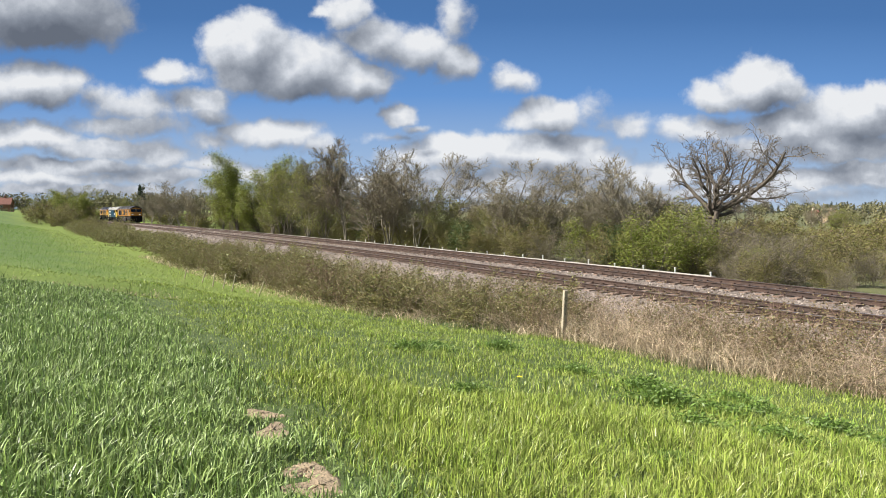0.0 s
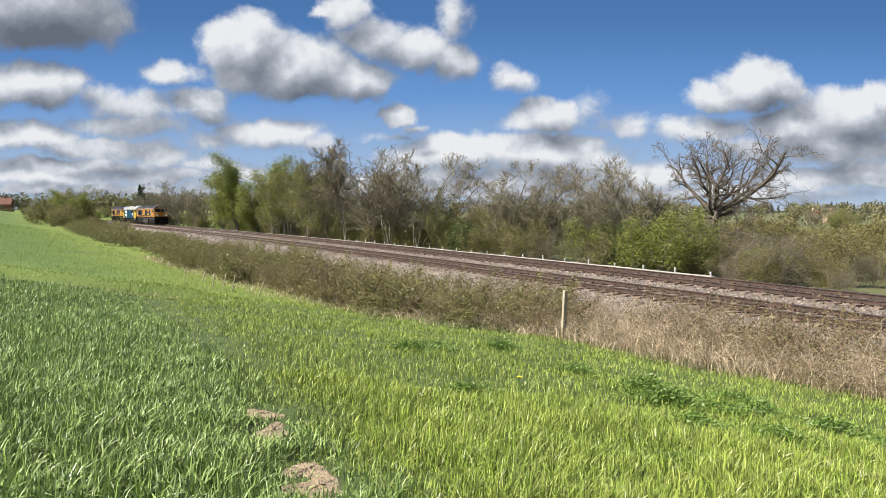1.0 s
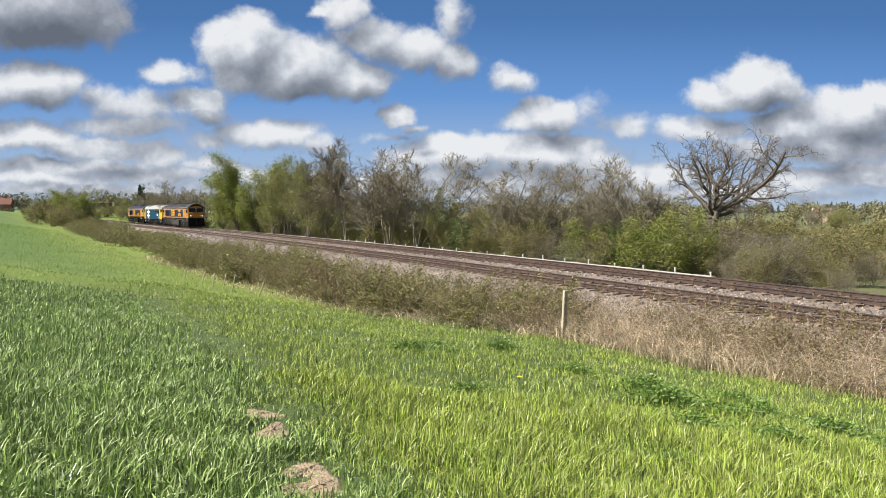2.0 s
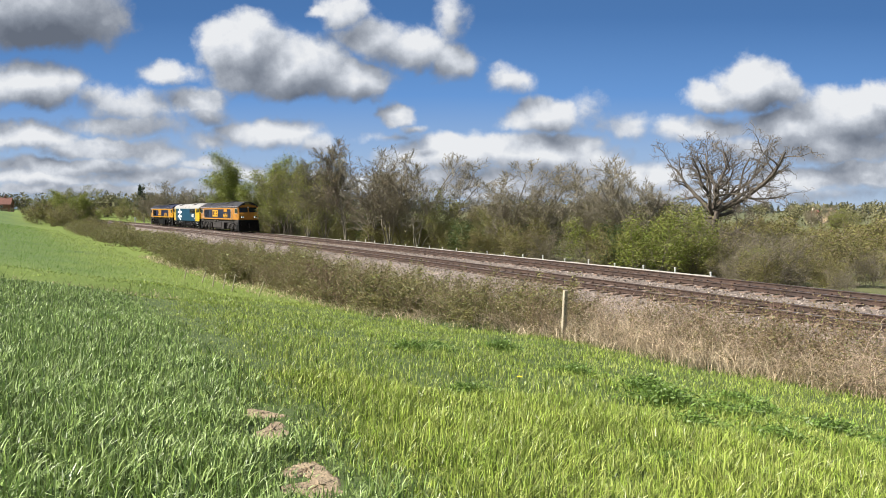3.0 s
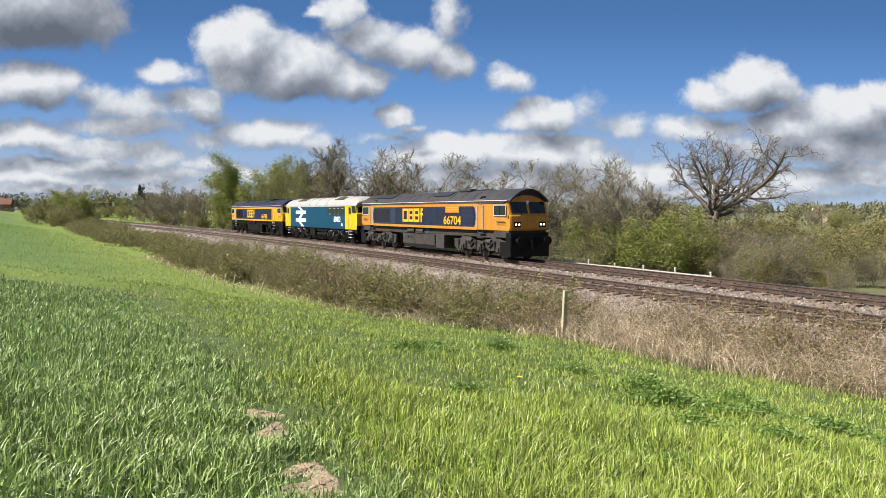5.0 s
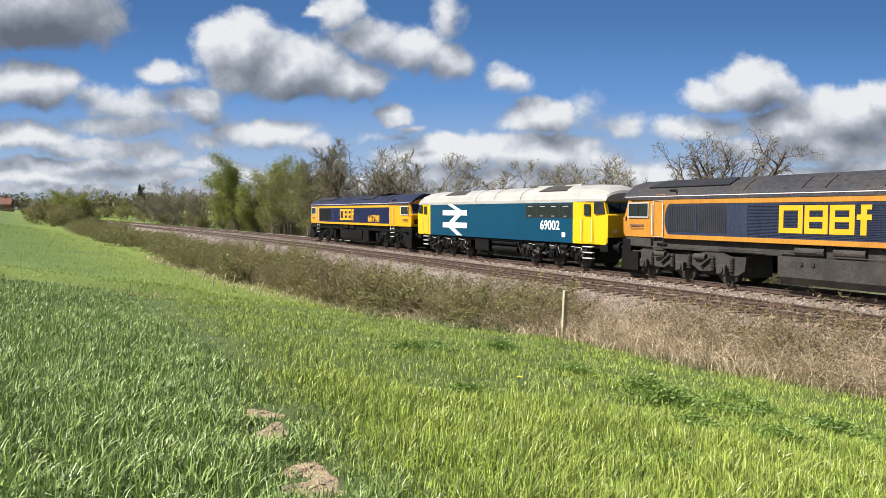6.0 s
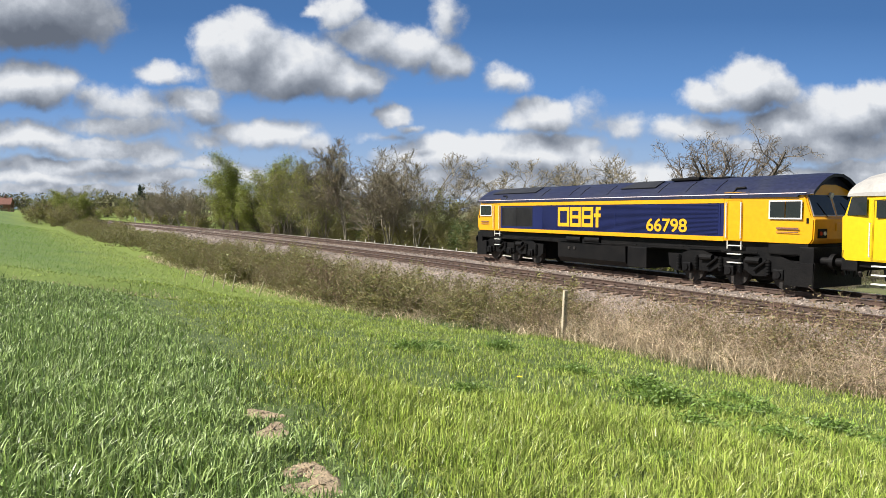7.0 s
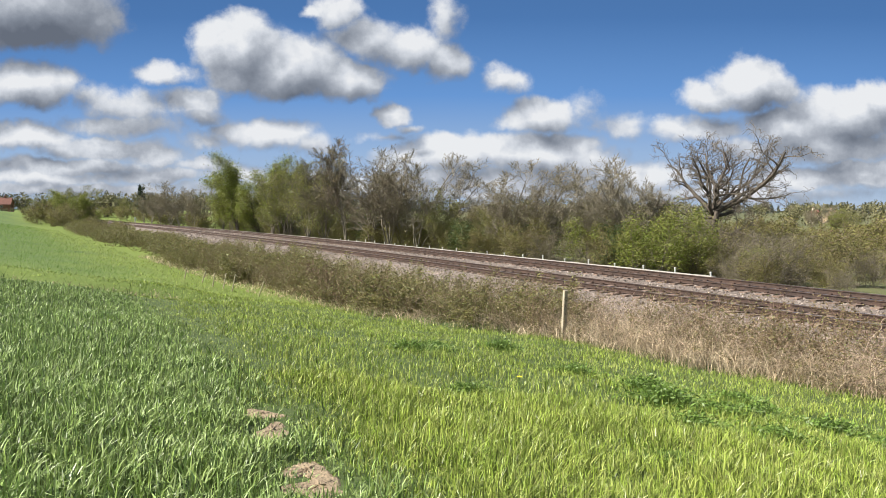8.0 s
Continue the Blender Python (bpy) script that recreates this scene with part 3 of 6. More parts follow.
def build_cable_trough():
    prof = [(-0.2, -0.55), (-0.2, -0.11), (-0.17, -0.09), (0.17, -0.09), (0.2, -0.11), (0.2, -0.55)]
    ob = tagged(new("cable_trough"), "pale concrete cable trough along the far cess", "cable trough")
    u = -121.0
    me = None
    base = bmesh.new()
    box(base, -0.49, 0.49, -0.17, 0.17, -0.85, -0.24, 0.01)
    box(base, -0.49, 0.49, -0.16, 0.16, -0.235, -0.19, 0.012)
    me = bpy.data.meshes.new("trough_section")
    base.to_mesh(me)
    base.free()
    me.materials.append(M_CONC)
    rng = random.Random(3)
    while u < 20:
        x, y = line_at(u, -2.75)
        o = new("trough_section", me)
        o.parent = ob
        o.matrix_local = Matrix.Translation((x, y, rng.uniform(-0.015, 0.015))) @ Matrix.Rotation(float(heading(u)) + rng.uniform(-0.012, 0.012), 4, "Z")
        u += 1.0


def build_pegs():
    bm = bmesh.new()
    box(bm, -0.03, 0.03, -0.03, 0.03, -1.0, -0.06, 0.008)
    box(bm, -0.038, 0.038, -0.038, 0.038, -0.09, -0.03, 0.01)
    me = bpy.data.meshes.new("marker_peg")
    bm.to_mesh(me)
    bm.free()
    me.materials.append(M_WHITE)
    rng = random.Random(8)
    u = -26.0
    while u < 21:
        x, y = line_at(u, -3.05)
        ob = new("marker_peg", me)
        ob.matrix_basis = Matrix.Translation((x, y, rng.uniform(-0.04, 0.06))) @ Matrix.Rotation(float(heading(u)), 4, "Z") @ Matrix.Rotation(rng.uniform(-0.06, 0.06), 4, "X")
        tagged(ob, "short white-topped marker peg beside the far cess", "marker peg", "pegs along the cess")
        u += 2.05


build_cable_trough()
build_pegs()


# ---------------- trees, bushes ----------------
def skeleton(seed, height, stems, levels, spread, wobble, up, taper=0.72, kids=(5, 7), kid_len=(0.35, 0.7), start=0.3, r0=0.022, trunk_share=0.75, base_spread=0.0, kid_angle=(0.5, 1.1), segs=6, kid_lens=None, inner=0.2, limbs=()):
    """Branch segments: start, end, radii and level of each."""
    rng = np.random.default_rng(seed)
    P0, P1, R0, R1, LV = [], [], [], [], []
    stack = []
    for _ in range(stems):
        w = rng.uniform(0, 2 * math.pi)
        lean = rng.uniform(0, spread)
        d = np.array([math.cos(w) * lean, math.sin(w) * lean, 1.0])
        p = np.array([math.cos(w), math.sin(w), 0]) * base_spread * rng.uniform(0, 1)
        stack.append((p, d / np.linalg.norm(d), height * trunk_share * rng.uniform(0.75, 1.05), height * r0 * rng.uniform(0.7, 1.1) / math.sqrt(stems) * 1.3, 0))
    for z, turn, rise, length, r in limbs:
        w, e = radians(turn), radians(rise)
        stack.append((np.array([0.12 * math.cos(w), 0.12 * math.sin(w), z]), np.array([math.cos(w) * math.cos(e), math.sin(w) * math.cos(e), math.sin(e)]), length, r, 1))
    while stack:
        p, d, length, r, lv = stack.pop()
        n = max(2, segs - lv)
        step = length / n
        end_r = r * (0.45 if lv == 0 else 0.3)
        nodes = []
        for i in range(n):
            d = d + rng.normal(size=3) * wobble * (1 + 0.3 * lv) + np.array([0, 0, up * (0.5 if lv == 0 else 1)]) * 0.12
            d /= np.linalg.norm(d)
            q = p + d * step
            q[2] = max(q[2], 0.05)
            ra, rb = r + (end_r - r) * i / n, r + (end_r - r) * (i + 1) / n
            P0.append(p), P1.append(q), R0.append(ra), R1.append(rb), LV.append(lv)
            nodes.append((p, q, d.copy(), rb, (i + 1) / n))
            p = q
        if lv < levels and not (limbs and lv == 0):
            count = rng.integers(kids[0], kids[1] + 1)
            for j in range(count):
                t = start + (1 - start) * (j + rng.uniform(0, 1)) / count
                if lv > 0:
                    t = inner + (1 - inner) * (j + rng.uniform(0, 1)) / count
                k = min(n - 1, int(t * n))
                a, b, dd, rb, _ = nodes[k]
                f = t * n - k
                s = a + (b - a) * min(1, max(0, f))
                side = np.cross(dd, rng.normal(size=3))
                side /= np.linalg.norm(side) + 1e-9
                ang = rng.uniform(*kid_angle)
                nd = dd * math.cos(ang) + side * math.sin(ang)
                stack.append((s, nd, length * rng.uniform(*(kid_lens[lv] if kid_lens else kid_len)) * (1.05 - 0.35 * t), max(rb * taper, 0.004), lv + 1))
    return np.array(P0), np.array(P1), np.array(R0), np.array(R1), np.array(LV)


def plant(name, label, category, sk, bark, twig, leaf, leaf_n, leaf_size, seed, limb_level=1, scatter=0.12, twig_min=0.008, leaf2=None, group="", low_cut=0.0):
    """A tree or bush: trunk with limbs, and a crown of twigs and leaves."""
    rng = np.random.default_rng(seed)
    P0, P1, R0, R1, LV = sk
    root = new(name)
    tagged(root, label, category, group)
    big = LV <= limb_level
    V, F = tubes(P0[big], P1[big], np.maximum(R0[big], twig_min), np.maximum(R1[big], twig_min * 0.9), 6)
    nm = "trunk" if limb_level else "cane_clump"
    o = new(nm, raw_mesh(nm, V, F, [bark], smooth=True))
    o.parent = root
    if not limb_level:
        tagged(o, kind="stuff")
    chunks = []
    tw = ~big
    if tw.any():
        V, F = tubes(P0[tw], P1[tw], np.maximum(R0[tw], twig_min), np.maximum(R1[tw], twig_min * 0.6), 3)
        chunks.append((V, F, 0))
    outer = np.where((LV == LV.max()) & (P1[:, 2] > low_cut))[0]
    if leaf is not None and leaf_n:
        pick = rng.choice(outer, leaf_n)
        t = rng.random((leaf_n, 1))
        C = P0[pick] + (P1[pick] - P0[pick]) * t + rng.normal(size=(leaf_n, 3)) * scatter
        C[:, 2] = np.maximum(C[:, 2], 0.05)
        half = leaf_n * 2 // 3 if leaf2 else leaf_n
        V, F = leaves(rng, C[:half], leaf_size)
        chunks.append((V, F, 1))
        if leaf2:
            V, F = leaves(rng, C[half:], leaf_size)
            chunks.append((V, F, 2))
    V, F, I = join(chunks)
    o = new("crown", raw_mesh("crown", V, F, [twig] + ([leaf] if leaf else []) + ([leaf2] if leaf2 else []), I))
    o.parent = root
    return root


def put(ob, X, Y, turn=0.0, size=1.0, sink=0.05, wide=1.0):
    ob.matrix_basis = Matrix.Translation((X, Y, float(ground_z(np.array([X]), np.array([Y]))[0]) - sink)) @ Matrix.Rotation(radians(turn), 4, "Z") @ Matrix.Diagonal((size * wide, size * wide, size, 1))
    return ob


def again(ob, X, Y, turn=0.0, size=1.0, sink=0.05, wide=1.0, label=""):
    c = put(copy_thing(ob, Matrix()), X, Y, turn, size, sink, wide)
    if label:
        c["label"] = label
    return c


# prototypes are about ten metres (trees) or three metres (bushes) tall
ash = plant("ash_tree", "bare grey ash tree with slender upright stems behind the line", "tree",
            skeleton(11, 9.0, 4, 3, 0.26, 0.10, 0.75, kids=(9, 11), kid_lens=[(0.30, 0.50), (0.36, 0.6), (0.32, 0.55)], start=0.30, r0=0.009, kid_angle=(0.45, 0.95), segs=5),
            M_BARK_PALE, M_TWIG_PALE, M_LEAF_OLIVE, 1500, 0.030, 1, twig_min=0.011, scatter=0.06, group="lineside trees")
bud_tree = plant("budding_tree", "tall multi-stemmed tree with dark buds just opening", "tree",
                 skeleton(23, 10.0, 3, 3, 0.22, 0.09, 0.75, kids=(10, 12), kid_lens=[(0.28, 0.46), (0.36, 0.6), (0.32, 0.55)], start=0.26, r0=0.009, kid_angle=(0.45, 0.95), segs=5),
                 M_BARK_PALE, M_TWIG, M_LEAF_BUD, 5200, 0.040, 2, twig_min=0.012, leaf2=M_LEAF_OLIVE, scatter=0.08, group="lineside trees")
poplar = plant("poplar_tree", "leafy green poplar tree with an upright crown", "tree",
               skeleton(37, 10.0, 2, 3, 0.12, 0.05, 1.1, kids=(8, 9), kid_len=(0.26, 0.42), start=0.10, r0=0.012, kid_angle=(0.45, 0.9), segs=4),
               M_BARK, M_TWIG, M_LEAF_GREEN, 24000, 0.058, 3, scatter=0.30, leaf2=M_LEAF_OLIVE, group="lineside trees")
olive_tree = plant("willow_tree", "olive-green spring willow with fine upright twigs", "tree",
                   skeleton(41, 9.0, 6, 3, 0.36, 0.09, 0.8, kids=(6, 8), kid_lens=[(0.32, 0.52), (0.35, 0.6), (0.3, 0.5)], start=0.10, r0=0.009, kid_angle=(0.40, 0.90), segs=3),
                   M_BARK, M_TWIG, M_LEAF_OLIVE, 12500, 0.050, 4, scatter=0.14, leaf2=M_LEAF_GREEN, group="lineside trees")
# height of the fork, turn, rise, length and thickness of each great limb
OAK_LIMBS = [(4.3, 180, 48, 4.6, 0.15), (4.4, 150, 66, 4.0, 0.12), (4.2, 215, 30, 4.4, 0.12), (4.5, 85, 70, 4.4, 0.14), (4.4, 20, 56, 5.2, 0.16), (4.2, 350, 30, 6.4, 0.17),
             (4.0, 15, 12, 6.2, 0.14), (4.3, 300, 40, 4.8, 0.13), (4.1, 60, 34, 5.0, 0.12), (4.5, 260, 64, 4.2, 0.12), (3.9, 200, 8, 3.4, 0.10), (4.5, 330, 62, 4.6, 0.12),
             (3.0, 170, -5, 2.6, 0.06), (2.6, 310, 0, 2.8, 0.06), (2.2, 30, 5, 2.6, 0.05), (1.8, 240, 10, 2.4, 0.05)]
oak = plant("oak_tree", "large bare gnarled oak with crooked spreading limbs", "tree",
            skeleton(61, 10.0, 1, 4, 0.02, 0.19, 0.25, kids=(6, 8), inner=0.25, kid_lens=[(1, 1), (0.34, 0.58), (0.40, 0.64), (0.40, 0.62)], r0=0.030, trunk_share=0.46, kid_angle=(0.5, 1.15), segs=8, limbs=OAK_LIMBS),
            M_BARK, M_TWIG, M_LEAF_BUD, 1600, 0.030, 5, limb_level=2, twig_min=0.011, scatter=0.05)
olive_bush = plant("hawthorn_bush", "olive-brown hawthorn bush, dense with twigs and small buds", "bush",
                   skeleton(63, 3.2, 10, 2, 0.55, 0.12, 0.6, kids=(6, 7), kid_len=(0.34, 0.60), start=0.1, r0=0.010, segs=3, base_spread=0.9),
                   M_BARK, M_TWIG, M_LEAF_OLIVE, 8500, 0.040, 6, scatter=0.12, twig_min=0.006, leaf2=M_LEAF_BUD, group="lineside bushes", limb_level=0)
green_bush = plant("leafy_bush", "bright green bush in fresh spring leaf", "bush",
                   skeleton(71, 3.4, 9, 2, 0.5, 0.12, 0.7, kids=(5, 6), kid_len=(0.34, 0.60), start=0.1, r0=0.010, segs=3, base_spread=0.9),
                   M_BARK, M_TWIG, M_LEAF_GREEN, 9500, 0.042, 7, scatter=0.15, twig_min=0.006, leaf2=M_LEAF_OLIVE, group="lineside bushes", limb_level=0)
dark_bush = plant("holly_bush", "dark evergreen bush in the lineside thicket", "bush",
                  skeleton(83, 3.2, 8, 2, 0.5, 0.12, 0.6, kids=(5, 6), kid_len=(0.34, 0.60), start=0.1, r0=0.010, segs=3, base_spread=0.8),
                  M_BARK, M_TWIG, M_LEAF_DARK, 8000, 0.044, 8, scatter=0.15, twig_min=0.006, leaf2=M_LEAF_OLIVE, group="lineside bushes", limb_level=0)
bare_bush = plant("bare_bush", "leafless grey-brown thicket bush of tangled twigs", "bush",
                  skeleton(97, 3.0, 13, 2, 0.8, 0.16, 0.4, kids=(10, 11), kid_len=(0.32, 0.58), start=0.06, r0=0.009, segs=3, base_spread=1.0),
                  M_BARK, M_TWIG, M_LEAF_OLIVE, 2600, 0.028, 9, scatter=0.14, twig_min=0.006, group="lineside bushes", limb_level=0)

far_bush = plant("hawthorn_bush", "olive-brown hawthorn bush, dense with twigs and small buds", "bush",
                 skeleton(64, 3.2, 8, 2, 0.55, 0.12, 0.6, kids=(4, 5), kid_len=(0.36, 0.62), start=0.1, r0=0.010, segs=3, base_spread=0.9),
                 M_BARK, M_TWIG, M_LEAF_OLIVE, 2600, 0.070, 6, scatter=0.14, twig_min=0.009, leaf2=M_LEAF_BUD, group="lineside bushes", limb_level=0)
put(far_bush, -62.0, 160.0, 0, 1.4, 0.1, 1.3)

# tall trees behind the line
put(ash, -50.8, 134.9, 0, 1.12, 0.1, 1.50)
again(ash, -44.2, 124.7, 80, 0.92, 0.1, 1.50)
again(ash, -55.5, 142.1, 150, 1.03, 0.1, 1.50)
again(ash, -65.6, 157.5, 200, 0.93, 0.1, 1.40)
put(poplar, -30.2, 103.3, 10, 1.36, 0.1, 1.45)
again(poplar, -34.3, 109.3, 120, 1.06, 0.1, 1.20)
again(ash, -32.0, 106.0, 40, 0.79, 0.1, 1.30)
again(poplar, -22.2, 90.5, 200, 1.24, 0.1, 1.45)
again(poplar, -25.1, 95.2, 70, 1.02, 0.1, 1.5)
again(olive_tree, -18.8, 85.6, 300, 1.22, 0.1, 1.20)
put(olive_tree, -15.5, 80.5, 0, 1.27, 0.1, 1.10)
again(olive_tree, -20.1, 87.4, 90, 1.24, 0.1, 1.00)
again(olive_tree, -12.8, 75.9, 170, 1.15, 0.1, 1.10)
put(bud_tree, -9.9, 71.5, 0, 1.27, 0.1, 1.10)
again(bud_tree, -15.5, 80.5, 130, 1.09, 0.1, 1.10)
again(bud_tree, -7.0, 67.5, 220, 0.94, 0.1, 1.30)
again(ash, -4.9, 64.3, 30, 1.15, 0.1, 1.70)
again(ash, -2.2, 60.0, 100, 1.06, 0.1, 1.60)
again(bud_tree, -3.6, 64.0, 310, 0.90, 0.1, 1.20)
again(olive_tree, -0.4, 58.0, 250, 0.72, 0.1, 1.00)
again(ash, 5.1, 52.0, 60, 0.92, 0.1, 1.60)
again(ash, 7.6, 52.0, 140, 0.90, 0.1, 1.60)
again(olive_tree, 4.2, 54.0, 20, 0.62, 0.1, 1.00)
again(ash, 10.6, 47.0, 20, 0.72, 0.1, 1.40)
again(ash, 12.9, 46.0, 330, 0.92, 0.1, 1.50)
put(oak, 17.75, 46.0, 0, 0.98, 0.1, 1.04)
again(ash, 14.0, 47.5, 250, 0.80, 0.1, 1.25)
again(ash, 12.2, 70.0, 10, 0.70, 0.1, 1.50)
again(ash, 3.4, 75.0, 200, 0.80, 0.1, 1.50)
again(olive_tree, -97.7, 185.0, 40, 1.30, 0.1, 1.30)
again(poplar, -97.7, 180.0, 10, 1.00, 0.1, 1.50)
again(olive_tree, -96.0, 170.0, 90, 0.95, 0.1, 1.40)
again(olive_tree, -102.4, 200.0, 10, 1.20, 0.1, 1.30)
again(poplar, -91.0, 175.0, 200, 0.90, 0.1, 1.40)
again(ash, -60.5, 150.0, 20, 0.90, 0.1, 1.40)
again(olive_tree, -103.9, 230.0, 33, 1.00, 0.1, 1.40)
again(ash, -76.9, 180.0, 60, 1.00, 0.1, 1.30)
again(olive_tree, 86.8, 150.0, 60, 0.80, 0.1, 1.80)
again(olive_tree, 73.8, 120.0, 160, 0.70, 0.1, 1.80)
again(ash, 90.1, 170.0, 60, 0.90, 0.1, 1.60)
again(poplar, 106.8, 190.0, 60, 0.70, 0.1, 2.20)

# thicket of bushes behind the far cess
_rng = random.Random(21)


def thicket(u0, u1, step, off0, off1, kinds, h0, h1):
    u = u0
    while u < u1:
        off = _rng.uniform(off0, off1)
        x, y = line_at(u, -off)
        again(_rng.choice(kinds), float(x), float(y), _rng.uniform(0, 360), _rng.uniform(h0, h1), 0.1, _rng.uniform(0.95, 1.3))
        u += step * _rng.uniform(0.7, 1.3)


put(olive_bush, *[float(q) for q in line_at(-15, -7)], 40, 1.2)
put(green_bush, *[float(q) for q in line_at(12, -9)], 10, 1.3)
put(dark_bush, *[float(q) for q in line_at(-10, -8)], 80, 1.2)
put(bare_bush, *[float(q) for q in line_at(18, -9)], 0, 1.2)
thicket(-135, -60, 6.0, 6, 14, [far_bush, far_bush, bare_bush, far_bush], 0.9, 1.4)
thicket(-62, -20, 2.3, 5, 9, [olive_bush, olive_bush, dark_bush, bare_bush], 1.0, 1.5)
thicket(-90, -60, 3.5, 6, 12, [far_bush, far_bush, far_bush, green_bush], 1.0, 1.5)
thicket(-22, 8, 2.3, 5, 8, [olive_bush, olive_bush, dark_bush, bare_bush, olive_bush], 0.85, 1.2)
thicket(-22, 8, 3.0, 8.5, 13, [olive_bush, olive_bush, dark_bush, green_bush], 1.15, 1.5)
thicket(5, 13, 2.0, 6, 9, [green_bush, green_bush, olive_bush], 0.95, 1.15)
thicket(-68, -22, 2.6, 9, 14, [olive_bush, olive_bush, bare_bush, dark_bush], 1.2, 1.6)
thicket(-22, 10, 3.2, 13, 18, [olive_bush, bare_bush, olive_bush], 1.3, 1.7)
thicket(13, 24, 2.2, 7.5, 11, [bare_bush, bare_bush, olive_bush], 0.5, 0.8)
# bushes at the bend and along the far side of the line
again(far_bush, -86.3, 150.0, 77, 1.60, 0.1, 1.12)
again(far_bush, -90.0, 160.0, 37, 2.10, 0.1, 1.25)
again(far_bush, -82.4, 150.0, 187, 1.70, 0.1, 1.17)
again(green_bush, -88.8, 165.0, 19, 2.30, 0.1, 1.03)
again(far_bush, -81.6, 155.0, 35, 1.70, 0.1, 1.07)
again(far_bush, -90.2, 175.0, 30, 2.10, 0.1, 1.25)
again(far_bush, -95.8, 190.0, 114, 1.60, 0.1, 1.19)
again(far_bush, -75.1, 135.0, 295, 1.30, 0.1, 1.18)
again(far_bush, -74.0, 138.0, 113, 1.30, 0.1, 1.01)
again(green_bush, -106.3, 215.0, 148, 1.20, 0.1, 1.13)
again(far_bush, -127.0, 262.0, 60, 1.90, 0.1, 1.53)
again(far_bush, -117.9, 250.0, 349, 1.70, 0.1, 1.37)
again(far_bush, -107.8, 235.0, 292, 1.60, 0.1, 1.56)
again(far_bush, -95.9, 215.0, 49, 1.50, 0.1, 1.52)
again(far_bush, -88.8, 205.0, 288, 1.60, 0.1, 1.32)
again(far_bush, -79.8, 190.0, 254, 1.60, 0.1, 1.57)
again(far_bush, -71.0, 175.0, 160, 1.50, 0.1, 1.49)
again(far_bush, -64.5, 165.0, 185, 1.50, 0.1, 1.42)
again(far_bush, -56.0, 150.0, 357, 1.40, 0.1, 1.61)
again(far_bush, -49.6, 140.0, 294, 1.50, 0.1, 1.42)
again(far_bush, -42.8, 128.0, 175, 1.50, 0.1, 1.59)
# tangle round the foot of the oak
for _x, _y, _h in ((16.4, 44.6, 1.25), (17.6, 44.2, 1.35), (18.9, 44.8, 1.30), (20.4, 45.0, 1.20), (15.4, 46.6, 1.25), (17.2, 47.8, 1.35), (19.8, 47.4, 1.30), (21.8, 46.4, 1.10)):
    again(bare_bush, _x, _y, 53 * _x, _h, 0.1, 1.05)
# scrub over the low meadow behind
for _k in range(26):
    again(far_bush, _rng.uniform(34, 78), _rng.uniform(92, 135), _rng.uniform(0, 360), _rng.uniform(1.2, 1.9), 0.1, _rng.uniform(1.2, 1.7))
# shrubs of the low ground beyond the oak
again(olive_bush, 15.2, 41.5, 30, 0.95, 0.1, 1.3)
again(bare_bush, 17.4, 41.0, 80, 1.05, 0.1, 1.3)
again(bare_bush, 19.4, 40.0, 140, 1.0, 0.1, 1.3)
again(olive_bush, 21.0, 39.0, 200, 0.95, 0.1, 1.3)
again(bare_bush, 23.2, 38.5, 10, 0.85, 0.1, 1.3)
again(olive_bush, 13.4, 50.0, 60, 1.2, 0.1, 1.4)
again(olive_bush, 17.8, 52.0, 100, 1.2, 0.1, 1.4)
again(olive_bush, 23.0, 50.0, 150, 1.1, 0.1, 1.4)
again(olive_bush, 27.0, 48.0, 220, 1.0, 0.1, 1.4)
again(olive_bush, 15.9, 34.8, 202, 0.72, 0.1, 1.14)
again(green_bush, 17.3, 38.5, 30, 0.66, 0.1, 1.31)
again(olive_bush, 19.0, 38.0, 134, 0.66, 0.1, 1.47)
again(bare_bush, 21.0, 37.8, 99, 0.65, 0.1, 1.22)
again(bare_bush, 23.1, 33.5, 310, 0.69, 0.1, 1.26)
again(olive_bush, 24.7, 35.8, 45, 0.81, 0.1, 1.43)
again(bare_bush, 13.6, 43.0, 149, 0.89, 0.1, 1.45)
again(olive_bush, 16.6, 44.2, 216, 0.90, 0.1, 1.27)
again(bare_bush, 18.8, 44.6, 22, 0.77, 0.1, 1.29)
again(olive_bush, 21.9, 46.2, 241, 0.93, 0.1, 1.16)
again(olive_bush, 24.7, 45.5, 103, 0.91, 0.1, 1.28)
again(bare_bush, 27.0, 47.5, 164, 0.91, 0.1, 1.18)
again(olive_bush, 29.4, 47.2, 142, 0.94, 0.1, 1.35)
again(bare_bush, 31.7, 48.6, 148, 0.86, 0.1, 1.12)
again(far_bush, 19.2, 61.4, 167, 1.00, 0.1, 1.22)
again(far_bush, 23.5, 59.5, 317, 1.14, 0.1, 1.13)
again(far_bush, 27.3, 58.8, 128, 1.08, 0.1, 1.48)
again(far_bush, 30.7, 59.2, 232, 1.03, 0.1, 1.41)
again(far_bush, 34.1, 60.4, 224, 1.20, 0.1, 1.27)
again(far_bush, 37.3, 57.4, 86, 1.12, 0.1, 1.49)
again(far_bush, 41.1, 59.9, 127, 1.06, 0.1, 1.11)
again(far_bush, 32.0, 86.6, 209, 1.50, 0.1, 1.18)
again(far_bush, 37.1, 84.5, 18, 1.37, 0.1, 1.28)
again(far_bush, 43.3, 87.0, 255, 1.36, 0.1, 1.11)
again(far_bush, 48.6, 86.6, 213, 1.56, 0.1, 1.16)
again(far_bush, 53.4, 85.4, 291, 1.42, 0.1, 1.46)

